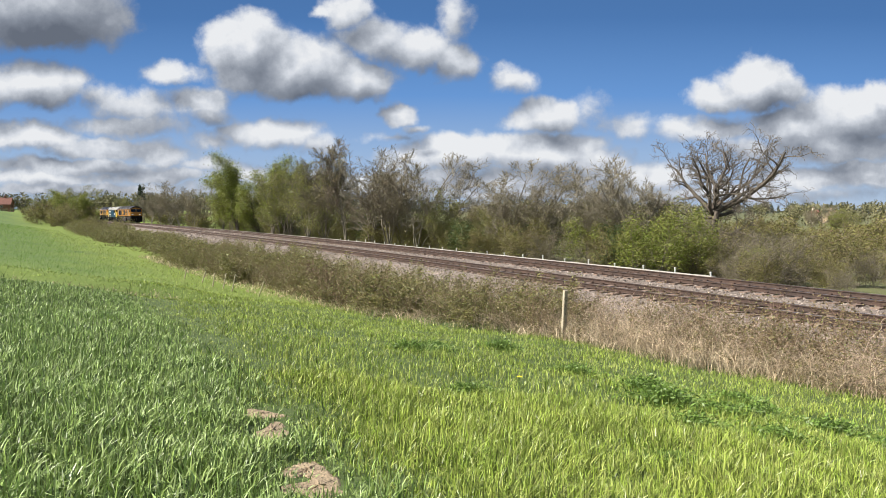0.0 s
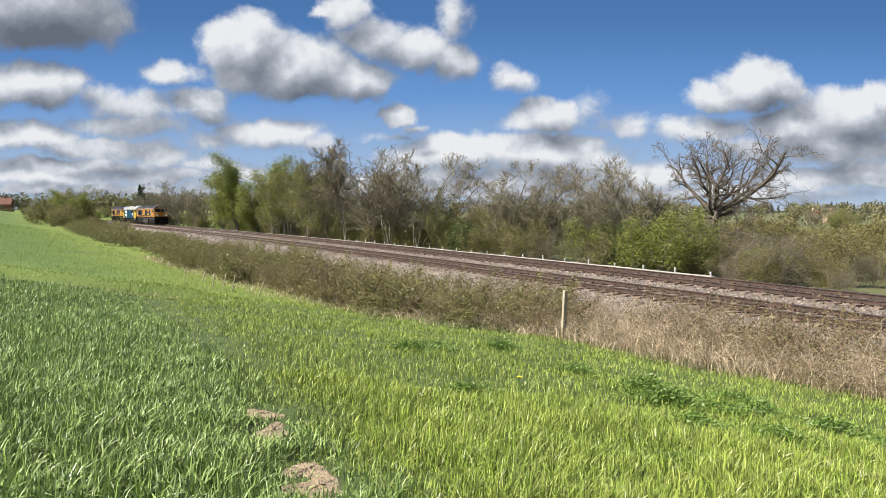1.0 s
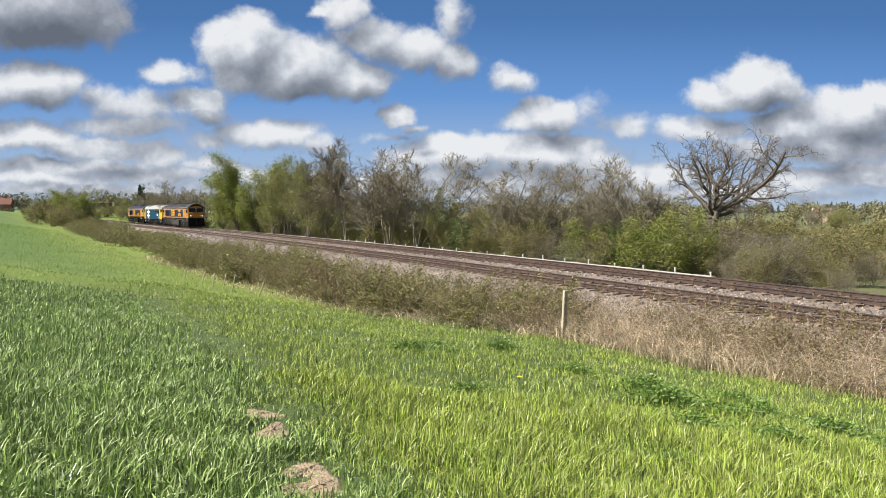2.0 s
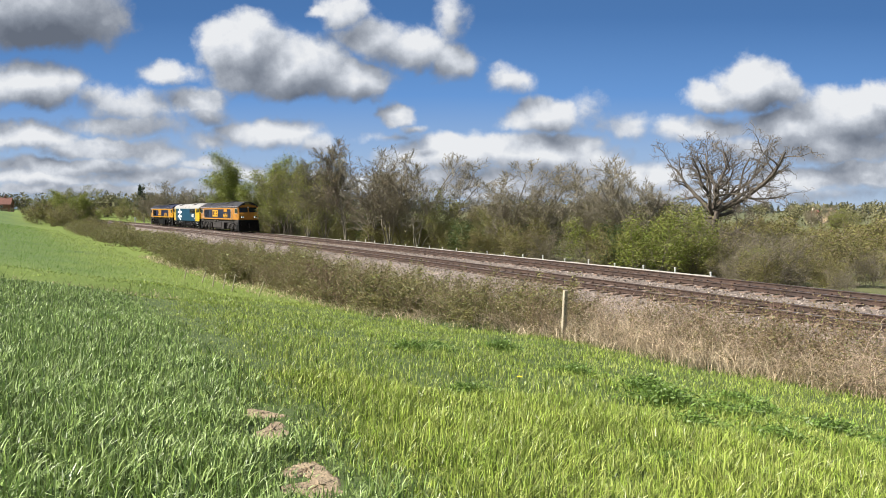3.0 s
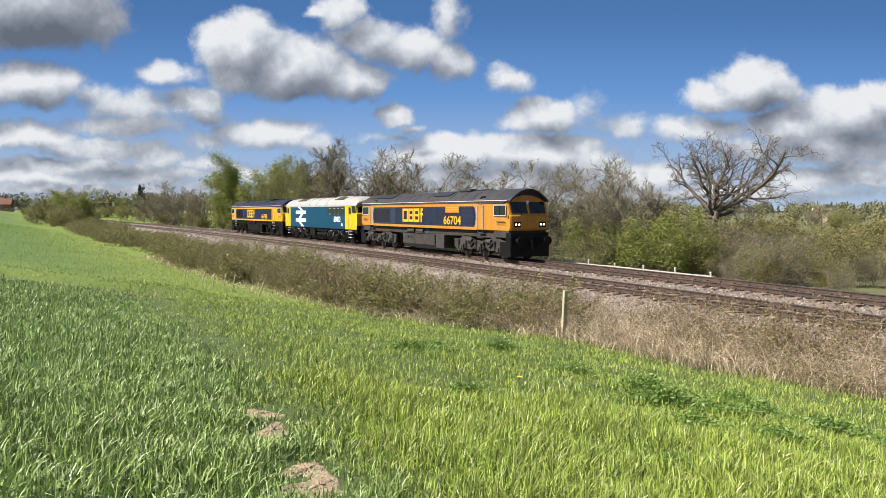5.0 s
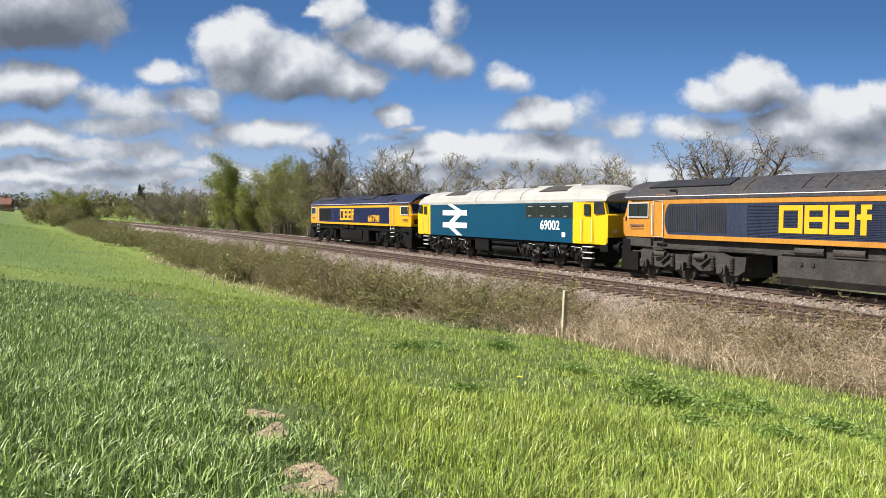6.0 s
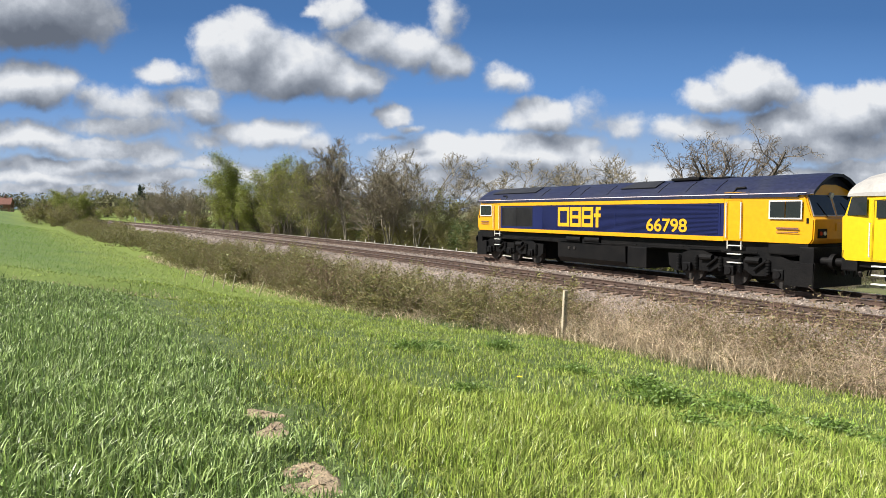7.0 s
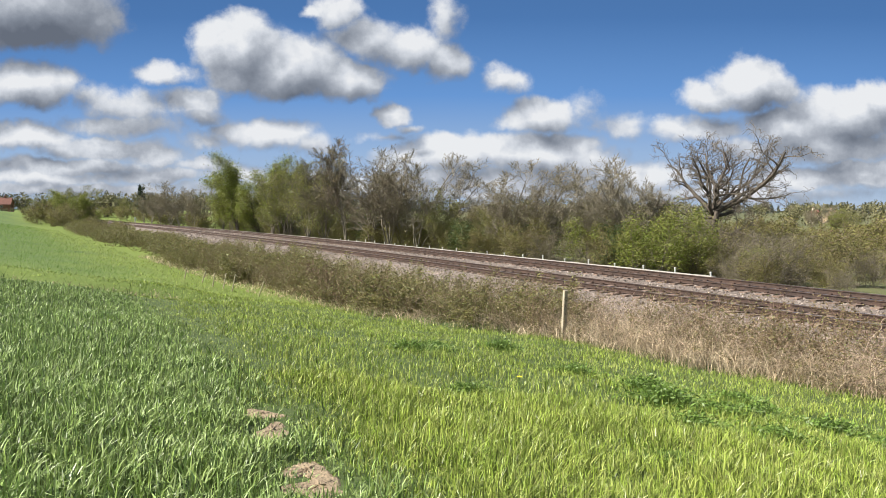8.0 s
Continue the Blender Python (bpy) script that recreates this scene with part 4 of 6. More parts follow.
# bramble hedge between the field fence and the ballast
def bramble_proto(seed, label, leaf_n, leaf_m, leaf2, cane=None, leaf_s=0.045):
    sk = skeleton(seed, 1.5, 12, 1, 1.1, 0.22, -0.35, kids=(7, 9), kid_len=(0.3, 0.7), start=0.10, r0=0.009, trunk_share=1.0, base_spread=0.9, segs=5)
    return plant("bramble_bush", label, "bramble", sk, cane or M_TWIG_RED, cane or M_TWIG_RED, leaf_m, leaf_n, leaf_s, seed, limb_level=0, scatter=0.065, twig_min=0.0045, leaf2=leaf2, group="bramble hedge")


bramble_a = bramble_proto(5, "tangled bramble bush with olive-brown leaves beside the fence", 4200, M_LEAF_BRAMBLE, M_LEAF_OLIVE, None, 0.036)
bramble_far = bramble_proto(8, "low olive-brown bramble mound along the field edge", 1700, M_LEAF_BRAMBLE, M_LEAF_OLIVE, None, 0.050)
put(bramble_far, -37.0, 78.0, 0, 1.1)
bramble_b = bramble_proto(6, "tangled bramble bush with reddish canes and sparse leaves", 2600, M_LEAF_BRAMBLE, M_LEAF_BUD, None, 0.033)
bramble_c = bramble_proto(7, "bare thorny bramble canes with few dry leaves", 700, M_LEAF_BRAMBLE, M_STRAW, M_CANE_DRY, 0.020)


def fence_walk(s):
    """Place s metres along the fence from its near corner, and the way along it."""
    acc = 0.0
    for (ax, ay), (bx, by) in zip(FENCE[1:-1], FENCE[2:]):
        ln = math.hypot(bx - ax, by - ay)
        if s <= acc + ln:
            t = (s - acc) / ln
            return ax + (bx - ax) * t, ay + (by - ay) * t, (bx - ax) / ln, (by - ay) / ln
        acc += ln
    return FENCE[-1][0], FENCE[-1][1], (bx - ax) / ln, (by - ay) / ln


bramble_d = bramble_proto(9, "withered brown bramble tangle above dead straw", 2000, M_LEAF_BUD, M_LEAF_BRAMBLE, None, 0.030)
put(bramble_a, -10.5, 36.5, 0, 1.2)
put(bramble_b, -3.5, 27.5, 0, 1.1)
put(bramble_c, 6.5, 17.8, 0, 0.9)
put(bramble_d, 8.0, 16.6, 0, 0.8)


def hedge(s0, s1, step, e0, e1, kinds, h0, h1):
    s = s0
    while s < s1:
        x, y, dx, dy = fence_walk(s)
        e = _rng.uniform(e0, e1)
        again(_rng.choice(kinds), x + dy * e, y - dx * e, _rng.uniform(0, 360), _rng.uniform(h0, h1), 0.05, _rng.uniform(0.9, 1.25))
        s += step * _rng.uniform(0.7, 1.3)


_rng = random.Random(4)
hedge(13, 31, 0.5, 0.0, 1.6, [bramble_c], 0.45, 0.72)
hedge(32, 58, 0.85, 0.6, 2.4, [bramble_a, bramble_b, bramble_a], 0.7, 1.0)
hedge(10, 33, 0.42, 0.3, 3.2, [bramble_c], 0.55, 0.85)
hedge(14, 33, 0.5, 0.5, 3.2, [bramble_d, bramble_d, bramble_c], 0.75, 1.10)
hedge(14, 31, 4.0, 1.4, 3.2, [bramble_b], 0.45, 0.68)
hedge(30, 52, 0.85, 0.6, 3.4, [bramble_a, bramble_b, bramble_b, bramble_c], 0.70, 0.95)
hedge(33, 54, 1.5, 3.0, 5.5, [bramble_a, bramble_a, bramble_b], 0.75, 0.95)
hedge(46, 68, 1.0, 0.4, 4.6, [bramble_a, bramble_a, bramble_b, bramble_a], 0.85, 1.20)
hedge(66, 95, 1.1, 0.4, 4.8, [bramble_far], 0.9, 1.25)
hedge(92, 160, 2.0, 0.5, 5.0, [bramble_far], 1.0, 1.4)
hedge(130, 230, 5.0, 0.5, 6.0, [far_bush, bramble_far, far_bush], 0.6, 0.95)


# ---------------- grasses ----------------
def crop_edge(Y):
    """X of the edge between the crop (smaller X) and the verge."""
    return np.interp(Y, [0, 4.5, 6.3, 11, 21.6, 26], [1.0, -0.6, -1.6, -4.0, -9.8, -13.0])


TREAD = [(-1.84, 7.0, 0.24, 0.22), (-1.58, 6.35, 0.15, 0.46), (-1.03, 5.25, 0.20, 0.26), (-0.88, 4.85, 0.24, 0.30)]


def soil_patch(X, Y):
    """Below 1 inside the trodden bare places."""
    best = np.full(np.shape(X), 1e9)
    for cx, cy, rx, ry in TREAD:
        best = np.minimum(best, ((X - cx) / rx) ** 2 + ((Y - cy) / ry) ** 2)
    return best


def tufts(rng, X, Y, most):
    """Split plants into tillers that rise close together."""
    k = rng.integers(1, most + 1, len(X))
    X, Y = np.repeat(X, k), np.repeat(Y, k)
    return X + rng.normal(0, 0.018, len(X)), Y + rng.normal(0, 0.018, len(X))


def scatter_field(rng, n, y0, y1, bias):
    Y = y0 + (y1 - y0) * rng.random(n) ** bias
    X = rng.uniform(-0.80, 0.80, n) * (Y + 0.6)
    return X, Y


def build_grasses():
    rng = np.random.default_rng(77)
    # crop
    chunks = []
    for n, y0, y1, bias, lv in ((40000, 3.0, 9.5, 0.75, (0, 0.4, 0.75, 1)), (62000, 9.0, 24.5, 0.85, (0, 0.55, 1))):
        X, Y = scatter_field(rng, n, y0, y1, bias)
        X, Y = tufts(rng, X, Y, 4)
        n = len(X)
        edge = crop_edge(Y) + rng.normal(0.15, 0.30, n)
        ok = (X < edge) & (soil_patch(X, Y) > 0.72 + rng.normal(0, 0.4, n)) & (Y < 24.0 - 0.12 * (X + 10) + rng.normal(0, 0.3, n))
        X, Y = X[ok], Y[ok]
        k = len(X)
        H = rng.uniform(0.12, 0.27, k) * (0.9 + 0.14 * np.sin(X * 1.1 + Y * 0.7) + 0.12 * np.sin(X * 4.1 - Y * 3.3)) * np.interp(Y, [5, 9, 24], [1.0, 0.8, 0.6]) * np.clip(soil_patch(X, Y) / 4, 0.5, 1.0)
        W = rng.uniform(0.010, 0.020, k) * (1 + np.clip(Y - 7, 0, 20) * 0.050)
        V, F = blades(np.stack([X, Y, ground_z(X, Y) - 0.02], 1), H, W, rng.uniform(0, math.pi, k), rng.normal(0.2, 1.9, k), 0.08 + 0.95 * rng.random(k) ** 1.4, lv)
        chunks.append((V, F, 0))
    V, F, I = join(chunks)
    tagged(new("cereal_crop", raw_mesh("cereal_crop", V, F, [M_CROP])), "young blue-green cereal crop with arching blades", "crop", kind="stuff")
    # verge grass
    chunks = []
    for n, y0, y1, bias, lv in ((105000, 3.0, 9.5, 0.75, (0, 0.4, 0.75, 1)), (170000, 9.0, 27.0, 0.9, (0, 0.55, 1))):
        X, Y = scatter_field(rng, n, y0, y1, bias)
        e = fence_offset(X, Y)
        edge = crop_edge(Y) + rng.normal(0, 0.25, n)
        tuft = np.sin(X * 2.3 + 1.7 * np.sin(Y * 1.9)) * np.sin(Y * 2.9 + 1.1 * np.sin(X * 1.3))
        ok = (X > edge) & (e > -0.5 + rng.normal(0, 0.35, n)) & (soil_patch(X, Y) > 0.62 + rng.normal(0, 0.4, n))
        X, Y, tuft, e = X[ok], Y[ok], tuft[ok], e[ok]
        k = len(X)
        near_path = np.clip((X - crop_edge(Y)) / 1.4, 0.5, 1.0)
        H = rng.uniform(0.09, 0.30, k) * (1 + 0.40 * tuft) * near_path * np.interp(Y, [5, 9, 14, 26], [0.95, 0.72, 0.50, 0.42]) * np.clip(soil_patch(X, Y) / 4, 0.4, 1.0)
        W = rng.uniform(0.006, 0.015, k) * (1 + np.clip(Y - 7, 0, 20) * 0.045)
        V, F = blades(np.stack([X, Y, ground_z(X, Y) - 0.02], 1), H, W, rng.uniform(0, math.pi, k), rng.normal(0.2, 1.9, k), 0.05 + 1.1 * rng.random(k) ** 1.5, lv)
        chunks.append((V, F, 0))
    V, F, I = join(chunks)
    tagged(new("verge_grass", raw_mesh("verge_grass", V, F, [M_GRASS])), "rough bright green grass with pale seed stems", "grass", kind="stuff")
    # short grass of the further field, out to the hedge
    n = 70000
    Y = 24 + 90 * rng.random(n) ** 1.6
    X = rng.uniform(-0.85, 0.0, n) * Y
    ok = (fence_offset(X, Y) > 0.2) & ((Y > 25.5 - 0.12 * (X + 10)))
    X, Y = X[ok], Y[ok]
    k = len(X)
    V, F = blades(np.stack([X, Y, ground_z(X, Y) - 0.02], 1), rng.uniform(0.06, 0.15, k) * (0.7 + Y / 90), rng.uniform(0.012, 0.028, k) * Y / 35, rng.uniform(0, math.pi, k), rng.normal(0.3, 1.0, k), rng.uniform(0.2, 0.9, k), (0, 0.55, 1))
    rough = ((fence_offset(X, Y) + rng.normal(0, 1.2, k) < 4.5) | (Y < 29 + rng.normal(0, 2, k))).astype(int)
    tagged(new("pasture_grass", raw_mesh("pasture_grass", V, F, [M_WEED, M_GRASS], np.repeat(rough, 2))), "short green growth of the further field", "grass", kind="stuff")
    # thin growth round and behind the standing place
    n = 20000
    R, A = 9.0 * np.sqrt(rng.random(n)), rng.uniform(0, 2 * math.pi, n)
    X, Y = R * np.cos(A), R * np.sin(A)
    ok = (np.abs(X) > 0.80 * (Y + 0.6)) | (Y < 3.0)
    X, Y = X[ok], Y[ok]
    k = len(X)
    V, F = blades(np.stack([X, Y, ground_z(X, Y) - 0.02], 1), rng.uniform(0.14, 0.30, k), rng.uniform(0.012, 0.024, k), rng.uniform(0, math.pi, k), rng.normal(0.3, 1.0, k), rng.uniform(0.1, 1.0, k), (0, 0.55, 1))
    tagged(new("standing_grass", raw_mesh("standing_grass", V, F, [M_CROP, M_GRASS], np.repeat((X > -1.0).astype(int), 2))), "thin green growth round the standing place", "grass", kind="stuff")
    # small ditch where the crop ends: straw, and dark tufts imitating its shadow line
    n = 2600
    X = rng.uniform(-21, -9.5, n)
    Y = 24.6 - 0.12 * (X + 10) + rng.normal(0, 0.25, n)
    idx = ((rng.random(n) < 0.5) & (X > -16)).astype(int)
    V, F = blades(np.stack([X, Y, ground_z(X, Y) - 0.02], 1), rng.uniform(0.2, 0.5, n), rng.uniform(0.015, 0.03, n), rng.uniform(0, math.pi, n), rng.uniform(0, 6.28, n), rng.uniform(0.2, 1.2, n), (0, 0.55, 1))
    tagged(new("ditch_grass", raw_mesh("ditch_grass", V, F, [M_LEAF_DARK, M_STRAW], np.repeat(idx, 2))), "straw along a field ditch, with dark tufts imitating its shadow line", "grass", kind="stuff")
    # rough growth beyond the far cess
    n = 16000
    uu, off = rng.uniform(-30, 38, n), rng.uniform(-10.0, -3.3, n)
    X, Y = line_at(uu, off)
    V, F = blades(np.stack([X, Y, ground_z(X, Y) - 0.02], 1), rng.uniform(0.2, 0.55, n), rng.uniform(0.012, 0.028, n), rng.uniform(0, math.pi, n), rng.uniform(0, 6.28, n), rng.uniform(0.2, 1.2, n), (0, 0.55, 1))
    idx = (rng.random(n) < 0.45).astype(int)
    tagged(new("cess_grass", raw_mesh("cess_grass", V, F, [M_GRASS, M_STRAW], np.repeat(idx, 2))), "rough mixed green and dead grass beside the cess", "grass", kind="stuff")
    # dead grass along the fence
    n = 62000
    s = 13 + 62 * rng.random(n) ** 1.9
    pts = np.array([fence_walk(q) for q in s])
    e = rng.normal(-1.2, 1.2, n)
    X, Y = pts[:, 0] - pts[:, 3] * e, pts[:, 1] + pts[:, 2] * e
    ok = (fence_offset(X, Y) < 0.45) & (fence_offset(X, Y) > -4.5) & (rng.random(n) < 0.3 + 0.7 * (s < 32))
    X, Y, s = X[ok], Y[ok], s[ok]
    k = len(X)
    H = rng.uniform(0.22, 0.95, k) * (1 + 0.3 * np.sin(X * 1.7 + Y)) * np.where(s > 34, 0.45, 0.9)
    V, F = blades(np.stack([X, Y, ground_z(X, Y) - 0.02], 1), H, rng.uniform(0.006, 0.014, k) * (0.6 + Y / 22), rng.uniform(0, math.pi, k), rng.uniform(0, 2 * math.pi, k), 0.2 + 2.0 * rng.random(k) ** 1.3, (0, 0.4, 0.75, 1))
    tagged(new("dead_grass", raw_mesh("dead_grass", V, F, [M_STRAW])), "pale dead straw and bent stems along the fence", "dead grass", kind="stuff")


build_grasses()


# ---------------- locomotives (x forward, z up, rail head at 0) ----------------
M_NAVY = mat("navy_paint", (0.011, 0.016, 0.070), (0.009, 0.013, 0.058), 0.8, 0.34, fine=30, fine_amount=0.12)
M_AMBER = mat("amber_paint", (0.64, 0.300, 0.004), (0.60, 0.28, 0.004), 0.8, 0.32, coat=0.3, fine_amount=0.06)
M_NAVY_DIRTY = mat("faded_navy_paint", (0.024, 0.032, 0.060), (0.018, 0.024, 0.048), 0.9, 0.55, fine=12, fine_amount=0.25, stretch=(2, 2, 0.5))
M_AMBER_DIRTY = mat("faded_amber_paint", (0.42, 0.185, 0.016), (0.36, 0.15, 0.016), 0.9, 0.55, fine=9, fine_amount=0.15, stretch=(2, 2, 0.5))
M_YELLOW = mat("warning_yellow_paint", (0.62, 0.40, 0.005), (0.58, 0.375, 0.005), 0.8, 0.36, coat=0.1, fine_amount=0.05)
M_BLUE = mat("rail_blue_paint", (0.002, 0.046, 0.092), (0.002, 0.040, 0.082), 0.6, 0.38, fine=25, fine_amount=0.08)
M_ROOFWHITE = mat("pale_grey_roof_paint", (0.345, 0.335, 0.315), (0.285, 0.275, 0.26), 1.2, 0.5, fine=14, fine_amount=0.08)
M_ROOFNAVY = mat("roof_navy_paint", (0.015, 0.018, 0.045), (0.022, 0.025, 0.045), 1.0, 0.42, fine=9, fine_amount=0.25)
M_ROOFDIRTY = mat("sooty_roof_paint", (0.030, 0.031, 0.040), (0.045, 0.042, 0.042), 1.0, 0.6, fine=7, fine_amount=0.3)
M_BLACKUNDER = mat("black_underframe", (0.003, 0.003, 0.0035), (0.007, 0.0065, 0.0065), 2.0, 0.6, 0.3, fine=20)
M_BLACKUNDER.node_tree.nodes["Principled BSDF"].inputs["Specular IOR Level"].default_value = 0.15
M_DUSTUNDER = mat("dusty_underframe", (0.040, 0.034, 0.030), (0.020, 0.017, 0.016), 1.5, 0.8, 0.4, fine=12)
M_GRILLE = mat("dark_grille", (0.012, 0.012, 0.014), (0.02, 0.02, 0.022), 2.0, 0.5)
M_GLASS = mat("cab_window_glass", (0.010, 0.013, 0.018), (0.014, 0.018, 0.022), 2.0, 0.04, fine_amount=0)
M_GASKET = mat("grey_window_frame", (0.45, 0.45, 0.45), (0.38, 0.38, 0.38), 3.0, 0.5)
M_STEEL = mat("worn_wheel_steel", (0.035, 0.03, 0.028), (0.02, 0.018, 0.017), 2.0, 0.6, metal=0.3)
M_LINE_PINK = mat("pale_lining", (0.72, 0.62, 0.66), (0.66, 0.56, 0.60), 2.0, 0.5, fine_amount=0)
M_LETTER_YELLOW = mat("yellow_transfer", (0.66, 0.335, 0.008), (0.62, 0.31, 0.008), 2.0, 0.45, fine_amount=0.05)
M_LETTER_WHITE = mat("white_transfer", (0.84, 0.85, 0.84), (0.80, 0.81, 0.80), 2.0, 0.4, fine_amount=0.03)
M_LAMP = bpy.data.materials.new("lit_headlight")
M_LAMP.use_nodes = True
M_LAMP.node_tree.nodes["Principled BSDF"].inputs["Emission Color"].default_value = (1.0, 0.96, 0.86, 1)
M_LAMP.node_tree.nodes["Principled BSDF"].inputs["Emission Strength"].default_value = 0.7
for _m in (M_BLUE, M_NAVY, M_ROOFNAVY, M_NAVY_DIRTY, M_ROOFDIRTY):
    _m.node_tree.nodes["Principled BSDF"].inputs["Specular IOR Level"].default_value = 0.2
M_LAMP_OFF = mat("unlit_lens", (0.55, 0.55, 0.55), (0.5, 0.5, 0.5), 2.0, 0.15)
M_TAIL = mat("red_lens", (0.35, 0.01, 0.01), (0.3, 0.01, 0.01), 2.0, 0.2)


def plate(bm, x0, x1, y, z0, z1, depth=0.012):
    """Thin panel on a side; y is its outer face (sign gives the side)."""
    s = 1 if y > 0 else -1
    box(bm, x0, x1, y - s * depth if s > 0 else y, y if s > 0 else y + depth, z0, z1)


def lettering(text, size, x, z, side, material, parent, name, width):
    cu = bpy.data.curves.new(name, "FONT")
    cu.body, cu.size, cu.extrude, cu.offset = text, size, 0.003, size * 0.020
    cu.align_x = "CENTER"
    tmp = new(name, cu)
    bpy.context.view_layer.update()
    me = bpy.data.meshes.new_from_object(tmp.evaluated_get(bpy.context.evaluated_depsgraph_get()))
    bpy.data.objects.remove(tmp)
    me.materials.clear()
    me.materials.append(material)
    xs = [v.co.x for v in me.vertices]
    k = width / (max(xs) - min(xs))
    for v in me.vertices:
        v.co.x *= k
    ob = new(name, me)
    ob.parent = parent
    ob.matrix_local = Matrix.Translation((x, side, z)) @ Matrix.Rotation(0 if side < 0 else math.pi, 4, "Z") @ Matrix.Rotation(math.pi / 2, 4, "X")
    return ob


def hollow(bm, x0, x1, z0, z1, y, t, cut=0.0):
    """Plain hollow block used for a logo shape."""
    plate(bm, x0, x0 + t, y, z0, z1, 0.006)
    plate(bm, x1 - t, x1, y, z0 + cut, z1 - cut, 0.006)
    plate(bm, x0 + t, x1 - t, y, z0, z0 + t, 0.006)
    plate(bm, x0 + t, x1 - t, y, z1 - t, z1, 0.006)


def bogie(root, cx, frame_mat, style):
    """Six-wheel bogie with shaped side frames, springs, axle boxes and wheels."""
    # core block, built low and dark to stand in for shadow under the locomotive
    bm = bmesh.new()
    box(bm, cx - 2.7, cx + 2.7, -0.60, 0.60, 0.24, 1.1, 0.04)
    b = part("bogie", bm, frame_mat, root)
    axles = [cx - 1.95, cx, cx + 1.95]
    for s in (-1, 1):
        bm = bmesh.new()
        pts = []
        if style == 66:
            pts = [(-2.95, 1.02), (-2.9, 0.55), (-2.6, 0.36), (-2.3, 0.36), (-2.25, 0.62), (-1.65, 0.62), (-1.55, 0.45), (-0.9, 0.42), (-0.45, 0.68), (0.45, 0.68), (0.9, 0.42), (1.55, 0.45), (1.65, 0.62), (2.25, 0.62), (2.3, 0.36), (2.6, 0.36), (2.9, 0.55), (2.95, 1.02), (2.3, 1.02), (1.9, 1.18), (1.2, 1.18), (0.7, 0.98), (-0.7, 0.98), (-1.2, 1.18), (-1.9, 1.18), (-2.3, 1.02)]
        else:
            pts = [(-2.75, 0.95), (-2.7, 0.62), (-2.3, 0.55), (2.3, 0.55), (2.7, 0.62), (2.75, 0.95), (2.0, 1.05), (-2.0, 1.05)]
        prism(bm, [(cx + x, z) for x, z in pts], "y", s * 1.02, s * 1.15)
        part("side_frame", bm, frame_mat, b)
        for ax in axles:
            bm = bmesh.new()
            box(bm, ax - 0.2, ax + 0.2, min(s * 1.1, s * 1.27), max(s * 1.1, s * 1.27), 0.36, 0.72, 0.05)
            cyl(bm, (ax, s * 1.2, 0.54), (ax, s * 1.32, 0.54), 0.13, 14)
            part("axle_box", bm, frame_mat, b)
            for q in (-0.42, 0.42):
                bm = bmesh.new()
                for k in range(5):
                    cyl(bm, (ax + q, s * 1.17, 0.50 + k * 0.1), (ax + q, s * 1.17, 0.56 + k * 0.1), 0.10, 10)
                cyl(bm, (ax + q, s * 1.17, 0.46), (ax + q, s * 1.17, 1.0), 0.05, 8)
                part("spring", bm, frame_mat, b)
        # brake gear, sand pipes and dampers
        for q in (-1.0, 1.0):
            bm = bmesh.new()
            cyl(bm, (cx + q, s * 1.22, 0.62), (cx + q + 0.5, s * 1.22, 0.98), 0.05, 8)
            part("damper", bm, frame_mat, b)
            bm = bmesh.new()
            cyl(bm, (cx + q - 0.3, s * 1.2, 0.95), (cx + q + 0.25, s * 1.2, 0.95), 0.12, 12)
            part("brake_cylinder", bm, frame_mat, b)
        for q in (-2.7, 2.7):
            bm = bmesh.new()
            cyl(bm, (cx + q, s * 1.12, 0.9), (cx + q * 1.0, s * 0.85, 0.18), 0.025, 6)
            part("sand_pipe", bm, frame_mat, b)
        if style == 69:
            bm = bmesh.new()
            r = random.Random(int(cx * 10) + s)
            for k in range(22):
                x0, z0 = cx - 2.6 + k * 0.236, r.uniform(0.5, 0.95)
                if k % 3:
                    cyl(bm, (x0, s * r.uniform(1.12, 1.22), z0), (x0 + r.uniform(0.12, 0.5), s * r.uniform(1.15, 1.26), z0 + r.uniform(-0.2, 0.2)), r.uniform(0.03, 0.11), 9)
                else:
                    box(bm, x0, x0 + r.uniform(0.1, 0.24), min(s * 1.1, s * 1.24), max(s * 1.1, s * 1.24), z0, z0 + r.uniform(0.08, 0.22), 0.02)
            tagged(part("bogie_equipment", bm, M_STEEL, b), kind="stuff")
            for q in (-1.9, -0.2, 1.5):
                bm = bmesh.new()
                cyl(bm, (cx + q, s * 1.24, 1.0), (cx + q + 0.7, s * 1.24, 0.96), 0.014, 6)
                cyl(bm, (cx + q + 0.7, s * 1.24, 0.96), (cx + q + 0.8, s * 1.22, 0.66), 0.014, 6)
                part("air_pipe", bm, M_GASKET, b)
    for ax in axles:
        bm = bmesh.new()
        for s in (-1, 1):
            cyl(bm, (ax, s * 0.69, 0.535), (ax, s * 0.815, 0.535), 0.535, 28)
            cyl(bm, (ax, s * 0.66, 0.535), (ax, s * 0.69, 0.535), 0.565, 28)
        cyl(bm, (ax, -0.7, 0.535), (ax, 0.7, 0.535), 0.09, 10)
        part("wheelset", bm, M_STEEL, b)
    return b


